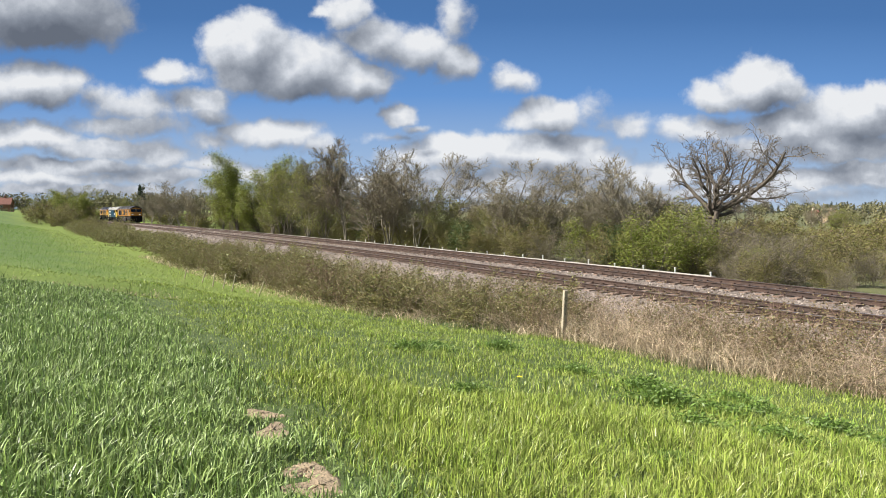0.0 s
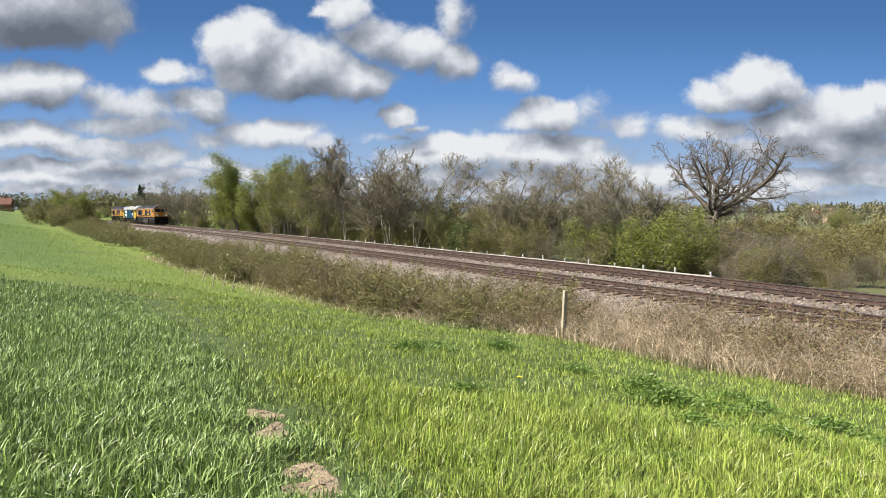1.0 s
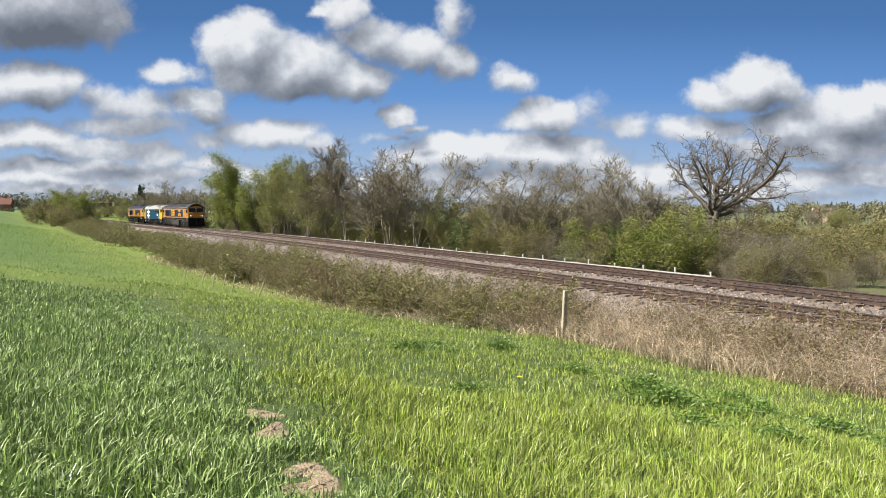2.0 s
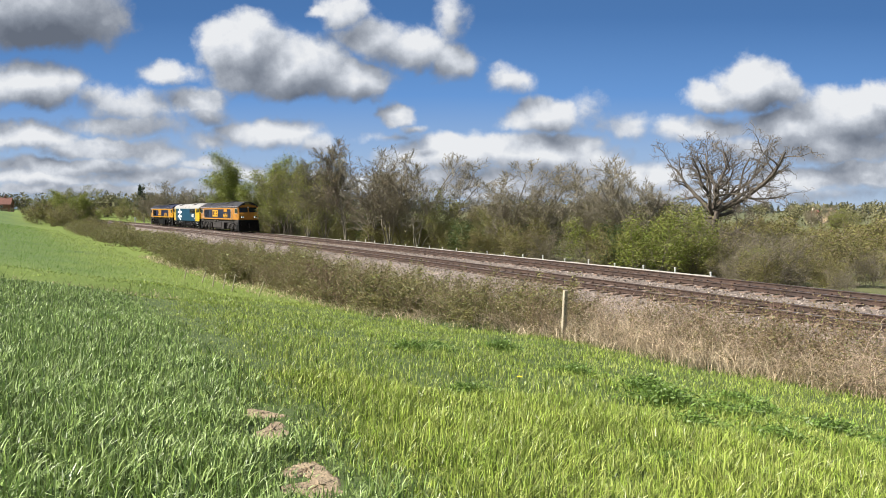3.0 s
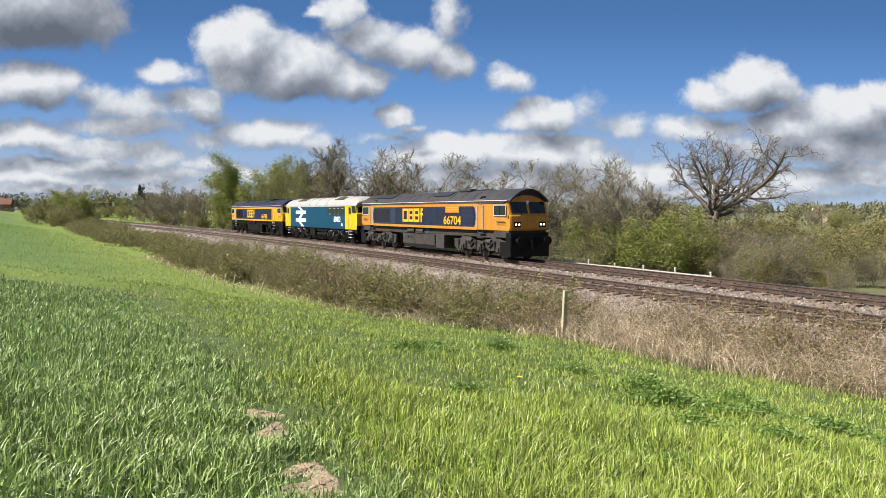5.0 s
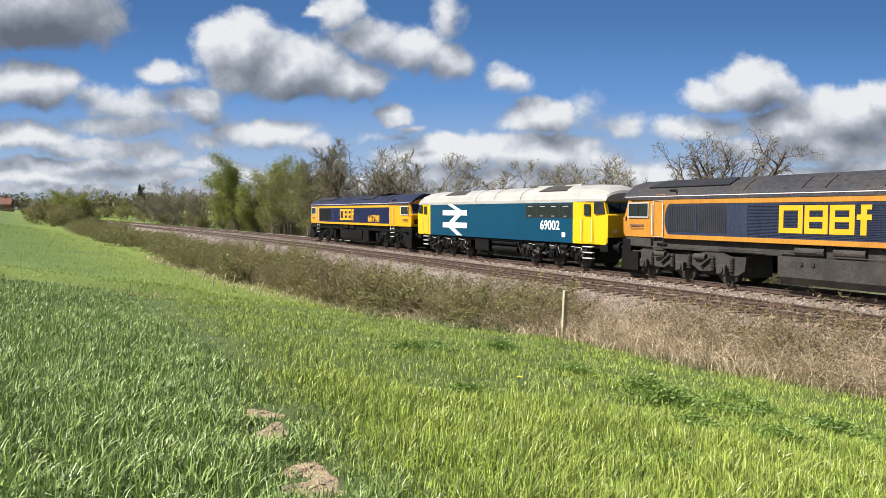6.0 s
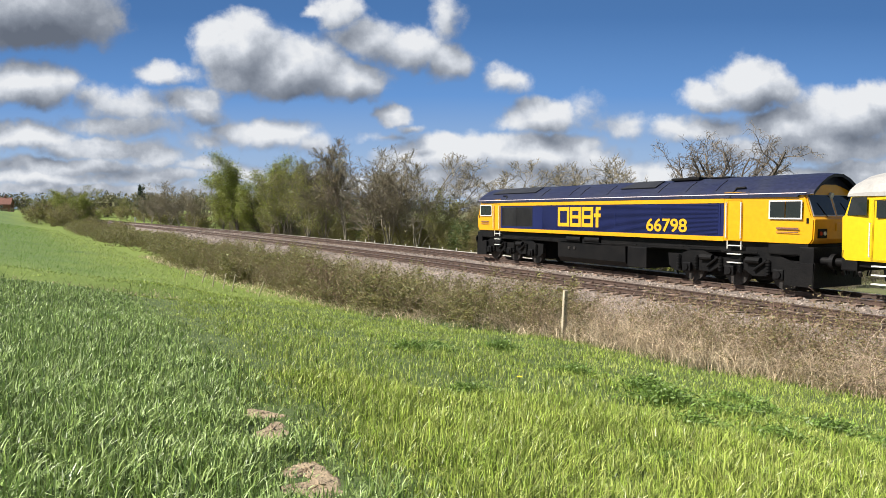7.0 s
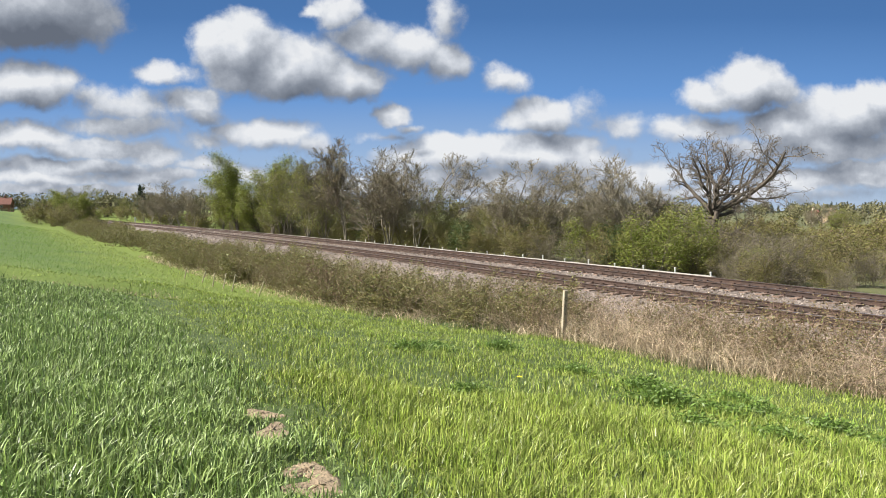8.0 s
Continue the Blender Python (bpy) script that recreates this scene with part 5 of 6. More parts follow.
def buffer_beam(root, s, x, frame_mat, plough=True):
    bm = bmesh.new()
    box(bm, min(s * (x - 0.5), s * x), max(s * (x - 0.5), s * x), -1.25, 1.25, 0.85, 1.5, 0.04)
    beam = part("buffer_beam", bm, frame_mat, root)
    for y in (-0.87, 0.87):
        bm = bmesh.new()
        cyl(bm, (s * x, y, 1.06), (s * (x + 0.38), y, 1.06), 0.13, 16)
        cyl(bm, (s * (x + 0.38), y, 1.06), (s * (x + 0.45), y, 1.06), 0.25, 20)
        part("buffer", bm, frame_mat, beam)
    bm = bmesh.new()
    for k in range(3):
        cyl(bm, (s * (x + 0.12 + k * 0.03), -0.04, 1.05 - k * 0.16), (s * (x + 0.12 + k * 0.03), 0.04, 0.92 - k * 0.16), 0.06, 8)
    cyl(bm, (s * x, 0, 1.06), (s * (x + 0.2), 0, 1.04), 0.07, 10)
    part("coupling", bm, M_STEEL, beam)
    bm = bmesh.new()
    for y in (-0.45, -0.3, 0.3, 0.45):
        cyl(bm, (s * (x + 0.05), y, 1.1), (s * (x + 0.14), y * 0.9, 0.6), 0.025, 6)
    part("brake_hose", bm, M_BLACKUNDER, beam)
    if plough:
        bm = bmesh.new()
        prism(bm, [(-1.28, 0.20), (1.28, 0.20), (1.22, 1.0), (-1.22, 1.0)], "x", s * (x - 0.12), s * (x + 0.02))
        prism(bm, [(-1.28, 0.22), (-1.1, 0.22), (-1.1, 0.98), (-1.28, 0.98)], "x", s * (x - 1.0), s * x)
        prism(bm, [(1.28, 0.22), (1.1, 0.22), (1.1, 0.98), (1.28, 0.98)], "x", s * (x - 1.0), s * x)
        part("plough", bm, M_BLACKUNDER, beam, "black snowplough plate")


ROOF66 = [(-1.34, 3.10), (-1.33, 3.26), (-1.24, 3.36), (-0.98, 3.56), (-0.62, 3.76), (-0.25, 3.88), (0.25, 3.88), (0.62, 3.76), (0.98, 3.56), (1.24, 3.36), (1.33, 3.26), (1.34, 3.10)]


def loco_66(name, label, navy, amber, roof, under, number, dirty, lit):
    root = tagged(new(name), label, "locomotive", "coupled locomotives")
    # engine-room side casing
    bm = bmesh.new()
    box(bm, -7.78, 6.85, -1.31, 1.31, 1.58, 3.10)
    body = part("body", bm, navy, root)
    for s in (-1, 1):
        bm = bmesh.new()
        plate(bm, -7.78, 6.85, s * 1.325, 2.93, 3.09)
        plate(bm, -7.78, 6.85, s * 1.325, 1.58, 1.74)
        part("side_stripe", bm, amber, body, "amber lining stripe")
        # ribbed doors
        bm = bmesh.new()
        z = 1.80
        while z < 2.90:
            plate(bm, -3.95, 6.60, s * 1.326, z, z + 0.022, 0.016)
            z += 0.048
        part("louvre_panel", bm, navy, body)
        for x in (-3.98, -1.4, 1.2, 3.8, 6.66):
            bm = bmesh.new()
            plate(bm, x, x + 0.03, s * 1.327, 1.76, 2.91, 0.016)
            part("door_edge", bm, navy, body)
        # radiator intake
        bm = bmesh.new()
        plate(bm, -7.62, -4.82, s * 1.318, 1.86, 2.86)
        g = part("radiator_grille", bm, M_GRILLE, body, "black radiator grille")
        bm = bmesh.new()
        x = -7.58
        while x < -4.85:
            plate(bm, x, x + 0.02, s * 1.328, 1.88, 2.84, 0.012)
            x += 0.09
        plate(bm, -6.24, -6.18, s * 1.330, 1.86, 2.86, 0.014)
        part("grille_bars", bm, navy if dirty else M_BLACKUNDER, g)
        # pale line along the cantrail
        bm = bmesh.new()
        plate(bm, -10.0, 10.0, s * 1.345, 3.215, 3.24)
        part("cantrail_line", bm, M_LINE_PINK, body, "pale pink lining")
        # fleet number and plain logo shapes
        y = s * 1.332
        lettering(number, 0.70, s * -4.12 if s > 0 else 4.12, 1.86, y, M_LETTER_YELLOW, body, "fleet_number", 2.1)
        bm = bmesh.new()
        d = 1 if s < 0 else -1
        x = -2.72
        for w, kind in ((0.85, 0), (0.78, 1), (0.78, 1), (0.44, 2)):
            a, c = sorted((d * x, d * (x + w)))
            if d < 0:
                a, c = -2.44 - c - 0.0, -2.44 - a
                a, c = sorted((a, c))
            if kind == 2:
                m = (a + c) / 2
                plate(bm, m - 0.10, m + 0.08, y, 1.93, 2.83, 0.006)
                plate(bm, a, c, y + (0.001 if s > 0 else -0.001), 2.38, 2.54, 0.006)
                plate(bm, m, c, y + (0.001 if s > 0 else -0.001), 2.69, 2.83, 0.006)
            else:
                hollow(bm, a, c, 1.93, 2.83, y, 0.165)
                if kind == 1:
                    plate(bm, a + 0.165, c - 0.165, y, 2.31, 2.46, 0.006)
            x += w + 0.06
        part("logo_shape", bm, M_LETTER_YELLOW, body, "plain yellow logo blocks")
        if dirty:
            bm = bmesh.new()
            plate(bm, 3.30, 4.95, s * 1.336, 2.56, 2.94, 0.01)
            np_ = part("name_panel", bm, amber, body, "orange name panel")
            bm = bmesh.new()
            for zz in (2.63, 2.73, 2.83):
                plate(bm, 3.45, 4.80, s * 1.341, zz, zz + 0.045, 0.006)
            part("panel_writing", bm, M_AMBER, np_)
            # rounded end of the amber cab colour
            for e in (-1, 1):
                bm = bmesh.new()
                c = Vector((e * 6.55 if e > 0 else -7.50, s * 1.33, 2.32))
                pts = []
                for k in range(13):
                    w = -math.pi / 2 + math.pi * k / 12
                    pts.append((c.x + e * (0.28 * math.cos(w)), c.z + 0.60 * math.sin(w)))
                xe = e * (6.85 if e > 0 else 7.79)
                pts += [(xe, c.z + 0.62), (xe, c.z - 0.62)]
                prism(bm, pts, "y", s * 1.316, s * 1.322)
                part("colour_edge", bm, amber, body)
    # cabs
    for e in (-1, 1):
        x_in = 6.85 if e > 0 else 7.78
        bm = bmesh.new()
        prof = [(x_in, 1.60), (10.12, 1.60), (10.22, 1.75), (10.24, 2.38), (10.16, 2.46), (9.90, 3.22), (9.86, 3.30), (x_in, 3.30)]
        prism(bm, [(e * x, z) for x, z in prof], "y", -1.315, 1.315)
        # the nose narrows a little
        for v in bm.verts:
            if abs(v.co.x) > 9.8:
                v.co.y *= 0.955
        bmesh.ops.bevel(bm, geom=[ed for ed in bm.edges if abs(ed.verts[0].co.x) > 9.8 and abs(ed.verts[1].co.x) > 9.8 and ed.verts[0].co.y * ed.verts[1].co.y > 0], offset=0.04, segments=2, affect="EDGES")
        cab = part("cab", bm, amber, root, "amber yellow driving cab")
        # lower skirt under the cab floor
        bm = bmesh.new()
        box(bm, min(e * 8.6, e * 10.05), max(e * 8.6, e * 10.05), -1.24, 1.24, 1.2, 1.6, 0.05)
        part("cab_skirt", bm, under, cab)
        # windscreens lie on the sloping face
        slope = math.atan2(3.22 - 2.46, 9.90 - 10.16)
        for y0 in (-0.60, 0.60):
            for grow_by, m, nm, out in ((0.05, M_GASKET if not dirty else amber, "windscreen_frame", 0.006), (0.0, M_GLASS, "windscreen", 0.014)):
                bm = bmesh.new()
                def on(t):
                    return (10.16 + (9.90 - 10.16) * t, 2.46 + (3.22 - 2.46) * t)
                pts = []
                ta, tb = 0.08 - grow_by, 0.90 + grow_by
                (xa, za), (xb, zb) = on(ta), on(tb)
                hw = 0.53 + grow_by * 0.7
                nx, nz = 0.946, 0.324
                vs = []
                for o in (0.0, out):
                    for (xx, zz, yy) in ((xa, za, -hw), (xa, za, hw), (xb, zb, hw * 0.97), (xb, zb, -hw * 0.97)):
                        vs.append(bm.verts.new((e * (xx + nx * (o + 0.0)), y0 + yy, zz + nz * o)))
                for f in ((0, 1, 2, 3), (4, 5, 6, 7), (0, 1, 5, 4), (1, 2, 6, 5), (2, 3, 7, 6), (3, 0, 4, 7)):
                    bm.faces.new([vs[i] for i in f])
                bmesh.ops.recalc_face_normals(bm, faces=bm.faces)
                part(nm, bm, m, cab)
        for s in (-1, 1):
            # cab side window of two lights
            y = s * 1.322
            bm = bmesh.new()
            a, c = sorted((e * 8.66, e * 9.86))
            hollow(bm, a, c, 2.38, 3.0, s * 1.330, 0.045)
            part("side_window_frame", bm, M_WHITE if not dirty else M_GASKET, cab)
            for p, q in ((8.70, 9.24), (9.28, 9.82)):
                bm = bmesh.new()
                a, c = sorted((e * p, e * q))
                plate(bm, a, c, y, 2.42, 2.96, 0.01)
                part("side_window", bm, M_GLASS, cab)
            # door with handrails
            bm = bmesh.new()
            a, c = sorted((e * 7.86, e * 8.40)) if e < 0 else (7.0, 7.58)
            hollow(bm, a, c, 1.62, 3.06, s * 1.327, 0.02)
            door = part("cab_door", bm, amber if not dirty else M_GASKET, cab)
            for x in (a - 0.02, c + 0.02):
                bm = bmesh.new()
                cyl(bm, (x, s * 1.37, 1.7), (x, s * 1.37, 2.95), 0.02, 8)
                for zz in (1.72, 2.93):
                    cyl(bm, (x, s * 1.31, zz), (x, s * 1.37, zz), 0.016, 6)
                part("handrail", bm, M_WHITE, door, "white handrail")
            bm = bmesh.new()
            for zz in (1.42, 1.12, 0.82):
                box(bm, a, c, min(s * 1.2, s * 1.31), max(s * 1.2, s * 1.31), zz, zz + 0.03)
            for x in (a, c):
                box(bm, x - 0.015, x + 0.015, min(s * 1.28, s * 1.31), max(s * 1.28, s * 1.31), 1.30, 1.60)
            part("cab_step", bm, M_WHITE if not dirty else M_DUSTUNDER, cab)
            # small writing under the window
            bm = bmesh.new()
            a, c = sorted((e * 8.95, e * 9.75))
            plate(bm, a, c, s * 1.324, 2.05, 2.11, 0.006)
            plate(bm, a, c, s * 1.324, 1.94, 1.97, 0.006)
            part("side_writing", bm, M_ROOFTILE, cab)
            bm = bmesh.new()
            a, c = sorted((e * 9.98, e * 10.06))
            plate(bm, a, c, s * 1.27, 2.25, 2.42, 0.03)
            part("mirror", bm, M_BLACKUNDER, cab)
            # front lamps
            for k, yy in enumerate((0.72, 0.92)):
                bm = bmesh.new()
                cyl(bm, (e * 10.22, s * yy, 1.93), (e * 10.265, s * yy, 1.93), 0.065, 16)
                part("headlight", bm, (M_LAMP if (lit and e > 0) else M_LAMP_OFF) if k == 0 else (M_TAIL if not (lit and e > 0) else M_LAMP), cab)
            bm = bmesh.new()
            box(bm, min(e * 10.20, e * 10.25), max(e * 10.20, e * 10.25), min(s * 0.60, s * 1.05), max(s * 0.60, s * 1.05), 1.78, 2.08, 0.01)
            part("lamp_cluster", bm, M_BLACKUNDER, cab)
        bm = bmesh.new()
        cyl(bm, (e * 9.88, 0, 3.16), (e * 9.99, 0, 3.14), 0.10, 16)
        part("headlight", bm, M_LAMP_OFF, cab)
        bm = bmesh.new()
        for y in (-0.6, 0.6):
            cyl(bm, (e * 10.19, y + 0.1, 2.45), (e * 10.03, y - 0.22, 2.9), 0.012, 6)
        part("wiper", bm, M_BLACKUNDER, cab)
        bm = bmesh.new()
        box(bm, min(e * 10.23, e * 10.26), max(e * 10.23, e * 10.26), -0.16, 0.16, 2.0, 2.26, 0.02)
        part("multiple_jumper", bm, amber, cab)
        buffer_beam(root, e, 10.25, M_BLACKUNDER)
    # roof with overhanging brows
    bm = bmesh.new()
    prism(bm, ROOF66, "x", -9.7, 9.7)
    roofo = part("roof", bm, roof, root, "long ridged roof")
    for e in (-1, 1):
        bm = bmesh.new()
        rows = []
        for x, k, lift in ((9.70, 1.0, 0.0), (10.02, 0.99, -0.01), (10.20, 0.955, -0.04)):
            rows.append([bm.verts.new((e * x, y * k, z + lift if z > 3.11 else z + 0.04 + abs(x - 9.7) * 0.1)) for y, z in ROOF66])
        for r0, r1 in zip(rows[:-1], rows[1:]):
            for i in range(len(ROOF66) - 1):
                bm.faces.new((r0[i], r0[i + 1], r1[i + 1], r1[i]))
        inner = [bm.verts.new((v.co.x - e * 0.02, v.co.y * 0.95, v.co.z - 0.09 if v.co.z > 3.2 else v.co.z)) for v in rows[-1]]
        for i in range(len(inner) - 1):
            bm.faces.new((rows[-1][i], rows[-1][i + 1], inner[i + 1], inner[i]))
        bmesh.ops.recalc_face_normals(bm, faces=bm.faces)
        part("cab_roof_brow", bm, roof, roofo)
        # front panel under the brow
        bm = bmesh.new()
        prism(bm, [(-1.22, 3.14), (1.22, 3.14), (1.18, 3.3), (0.6, 3.68), (0.25, 3.80), (-0.25, 3.80), (-0.6, 3.68), (-1.18, 3.3)], "x", e * 9.60, e * 9.90)
        part("brow_end", bm, roof, roofo)
        bm = bmesh.new()
        prism(bm, [(-1.12, 3.16), (1.12, 3.16), (0.9, 3.34), (0.3, 3.50), (-0.3, 3.50), (-0.9, 3.34)], "x", e * 9.88, e * 9.93)
        part("front_panel", bm, amber, roofo)
        # lifting hook at the roof joint
        for s in (-1, 1):
            bm = bmesh.new()
            cyl(bm, (e * 7.1, s * 1.33, 3.12), (e * 7.3, s * 1.22, 3.45), 0.035, 8)
            cyl(bm, (e * 7.3, s * 1.22, 3.45), (e * 7.65, s * 1.2, 3.46), 0.035, 8)
            part("roof_bracket", bm, M_BLACKUNDER, roofo)
    for x0, x1 in ((-9.0, -5.0), (1.2, 3.2)):
        for s in (-1, 1):
            bm = bmesh.new()
            vs = [bm.verts.new((x, s * y, z)) for x, y, z in ((x0, 1.0, 3.575), (x1, 1.0, 3.575), (x1, 0.45, 3.85), (x0 + 0.5, 0.45, 3.85))]
            vt = [bm.verts.new(v.co + Vector((0, s * 0.02, 0.03))) for v in vs]
            bm.faces.new(vt)
            for i in range(4):
                bm.faces.new((vs[i], vs[(i + 1) % 4], vt[(i + 1) % 4], vt[i]))
            bmesh.ops.recalc_face_normals(bm, faces=bm.faces)
            part("roof_grille", bm, M_GRILLE, roofo)
    for x in (-4.2, -2.0, -1.2, 0.6, 3.6, 5.0, 6.4):
        for s in (-1, 1):
            bm = bmesh.new()
            for k in range(3, 5):
                p, q = ROOF66[k - 1], ROOF66[k]
                cyl(bm, (x, s * abs(p[0]), p[1]), (x, s * abs(q[0]), q[1]), 0.018, 6)
            part("roof_seam", bm, M_BLACKUNDER, roofo)
    bm = bmesh.new()
    box(bm, 3.6, 5.0, -0.55, 0.55, 3.84, 3.95, 0.03)
    box(bm, 5.4, 6.2, -0.35, 0.35, 3.86, 3.93, 0.03)
    cyl(bm, (4.3, 0, 3.9), (4.3, 0, 4.0), 0.25, 16)
    part("exhaust_hatch", bm, M_BLACKUNDER if not dirty else roof, roofo)
    # underframe
    bm = bmesh.new()
    box(bm, -9.6, 9.6, -1.12, 1.12, 1.15, 1.60, 0.03)
    uf = part("underframe", bm, M_BLACKUNDER if not dirty else under, root)
    bm = bmesh.new()
    prism(bm, [(-1.28, 0.50), (-1.1, 0.27), (1.1, 0.27), (1.28, 0.50), (1.3, 1.16), (-1.3, 1.16)], "x", -2.75, 1.85)
    part("fuel_tank", bm, under, uf)
    bm = bmesh.new()
    box(bm, 1.95, 3.05, -1.28, 1.28, 0.32, 1.18, 0.04)
    part("battery_box", bm, under, uf)
    for s in (-1, 1):
        for x in (-2.2, -0.9):
            bm = bmesh.new()
            cyl(bm, (x, s * 1.08, 1.36), (x + 1.0, s * 1.08, 1.36), 0.17, 16)
            part("air_tank", bm, under, uf)
        bm = bmesh.new()
        for x in (-1.9, -1.5):
            cyl(bm, (x, s * 1.27, 0.95), (x, s * 1.33, 0.95), 0.07, 12)
        part("filler_cap", bm, M_STEEL, uf)
        bm = bmesh.new()
        r = random.Random(9)
        for k in range(9):
            z = 1.22 + 0.035 * (k % 4)
            x0 = -9.0 + 2.0 * k + r.uniform(-0.3, 0.3)
            cyl(bm, (x0, s * 1.24, z), (x0 + r.uniform(1.2, 2.6), s * 1.24, z), 0.022, 6)
        part("pipework", bm, under, uf)
    for cx in (-7.05, 7.05):
        bogie(root, cx, under, 66)
    return root


def loco_69():
    root = tagged(new("locomotive_blue"), "rail-blue diesel locomotive with pale grey roof and yellow cabs", "locomotive", "coupled locomotives")
    bm = bmesh.new()
    box(bm, -7.25, 6.95, -1.34, 1.34, 1.17, 3.10)
    body = part("body", bm, M_BLUE, root)
    roof = [(-1.345, 3.08), (-1.34, 3.20), (-1.24, 3.45), (-1.02, 3.66), (-0.68, 3.80), (-0.3, 3.87), (0.3, 3.87), (0.68, 3.80), (1.02, 3.66), (1.24, 3.45), (1.34, 3.20), (1.345, 3.08)]
    bm = bmesh.new()
    prism(bm, roof, "x", -7.7, 7.7)
    ro = part("roof", bm, M_ROOFWHITE, root, "pale grey rounded roof")
    for e in (-1, 1):
        bm = bmesh.new()
        rows = []
        for x, ky, dz in ((7.70, 1.0, 0.0), (8.3, 0.99, -0.03), (8.75, 0.965, -0.13), (9.02, 0.94, -0.30), (9.08, 0.93, -0.42)):
            rows.append([bm.verts.new((e * x, y * ky, max(3.08 + 0.05, z + dz * (z - 3.08) / 0.8) if z > 3.09 else 3.08)) for y, z in roof])
        for r0, r1 in zip(rows[:-1], rows[1:]):
            for i in range(len(roof) - 1):
                bm.faces.new((r0[i], r0[i + 1], r1[i + 1], r1[i]))
        bm.faces.new(rows[-1])
        bmesh.ops.recalc_face_normals(bm, faces=bm.faces)
        part("cab_roof", bm, M_ROOFWHITE, ro)
    for x0, x1 in ((-5.6, -3.2), (4.0, 6.2)):
        for s in (-1, 1):
            bm = bmesh.new()
            vs = [bm.verts.new((x, s * y, z)) for x, y, z in ((x0, 1.10, 3.60), (x1, 1.10, 3.60), (x1 - 0.2, 0.6, 3.83), (x0 + 0.2, 0.6, 3.83))]
            vt = [bm.verts.new(v.co + Vector((0, s * 0.015, 0.025))) for v in vs]
            bm.faces.new(vt)
            for i in range(4):
                bm.faces.new((vs[i], vs[(i + 1) % 4], vt[(i + 1) % 4], vt[i]))
            bmesh.ops.recalc_face_normals(bm, faces=bm.faces)
            part("roof_grille", bm, M_DUSTUNDER, ro)
    for x in (-1.73, 0.2, 2.69):
        for s in (-1, 1):
            bm = bmesh.new()
            for k in range(1, 5):
                p, q = roof[k], roof[k + 1]
                cyl(bm, (x, s * abs(p[0]), p[1]), (x, s * abs(q[0]), q[1]), 0.016, 6)
            part("roof_seam", bm, M_DUSTUNDER, ro)
    bm = bmesh.new()
    for x0 in (3.0, 5.2):
        box(bm, x0, x0 + 1.2, -0.4, 0.4, 3.84, 3.93, 0.03)
    part("exhaust_hatch", bm, M_ROOFWHITE, ro)
    for s in (-1, 1):
        y = s * 1.352
        d = 1 if s < 0 else -1
        # double-arrow shape: two bars and three slanting strokes
        bm = bmesh.new()
        cx = -4.1

        def fx(x):
            return cx + d * (x - cx)
        plate(bm, min(fx(-5.57), fx(-2.64)), max(fx(-5.57), fx(-2.64)), y, 2.40, 2.71, 0.006)
        plate(bm, min(fx(-5.57), fx(-2.64)), max(fx(-5.57), fx(-2.64)), y, 1.66, 1.97, 0.006)
        for pts in (((-5.02, 3.08), (-4.42, 3.08), (-3.35, 2.715), (-3.95, 2.715)),
                    ((-4.05, 2.395), (-3.40, 2.395), (-4.15, 1.975), (-4.80, 1.975)),
                    ((-4.80, 1.655), (-4.20, 1.655), (-3.20, 1.22), (-3.80, 1.22))):
            prism(bm, [(fx(x), z) for x, z in pts], "y", y, y - s * 0.006)
        part("logo_shape", bm, M_LETTER_WHITE, body, "plain white arrow shape")
        lettering("69002", 0.62, 5.22 if s < 0 else 5.22, 1.76, y, M_LETTER_WHITE, body, "fleet_number", 1.52)
        bm = bmesh.new()
        plate(bm, 6.15, 6.40, s * 1.348, 1.42, 1.64, 0.006)
        part("data_panel", bm, M_LETTER_WHITE, body)
        # black window band of the radiator room
        bm = bmesh.new()
        plate(bm, 3.22, 6.90, s * 1.348, 2.33, 2.99, 0.01)
        g = part("side_grille", bm, M_GLASS, body, "black glazed grille band")
        bm = bmesh.new()
        for x in (3.22, 4.14, 5.06, 5.98, 6.86):
            plate(bm, x, x + 0.04, s * 1.353, 2.33, 2.99, 0.01)
        for z in (2.33, 2.95):
            plate(bm, 3.22, 6.90, s * 1.355, z, z + 0.04, 0.01)
        part("grille_frame", bm, M_GRILLE, g)
        bm = bmesh.new()
        for x in (3.4, 4.4, 5.3, 6.2):
            plate(bm, x, x + 0.4, s * 1.351, 2.86, 2.885, 0.006)
            plate(bm, x + 0.05, x + 0.3, s * 1.351, 2.40, 2.42, 0.006)
        part("grille_rail", bm, M_GASKET, g)
        bm = bmesh.new()
        plate(bm, -7.2, 6.9, s * 1.353, 3.055, 3.075, 0.012)
        part("gutter", bm, M_GASKET, body)
    for e in (-1, 1):
        x_in = 6.95 if e > 0 else 7.25
        bm = bmesh.new()
        prof = [(x_in, 1.17), (9.12, 1.17), (9.20, 1.25), (9.22, 2.46), (9.14, 2.52), (8.96, 3.08), (x_in, 3.08)]
        prism(bm, [(e * x, z) for x, z in prof], "y", -1.342, 1.342)
        for v in bm.verts:
            if abs(v.co.x) > 8.9:
                v.co.y *= 0.93
        cab = part("cab", bm, M_YELLOW, root, "warning yellow driving cab")
        bm = bmesh.new()
        prism(bm, [(-1.12, 0.0), (1.12, 0.0), (1.08, 0.5), (-1.08, 0.5)], "x", 0, 0.014)
        bmesh.ops.transform(bm, matrix=Matrix.Translation((e * 9.13, 0, 2.54)) @ Matrix.Rotation(-e * 0.31, 4, "Y") @ Matrix.Diagonal((e, 1, 1, 1)), verts=bm.verts)
        bmesh.ops.recalc_face_normals(bm, faces=bm.faces)
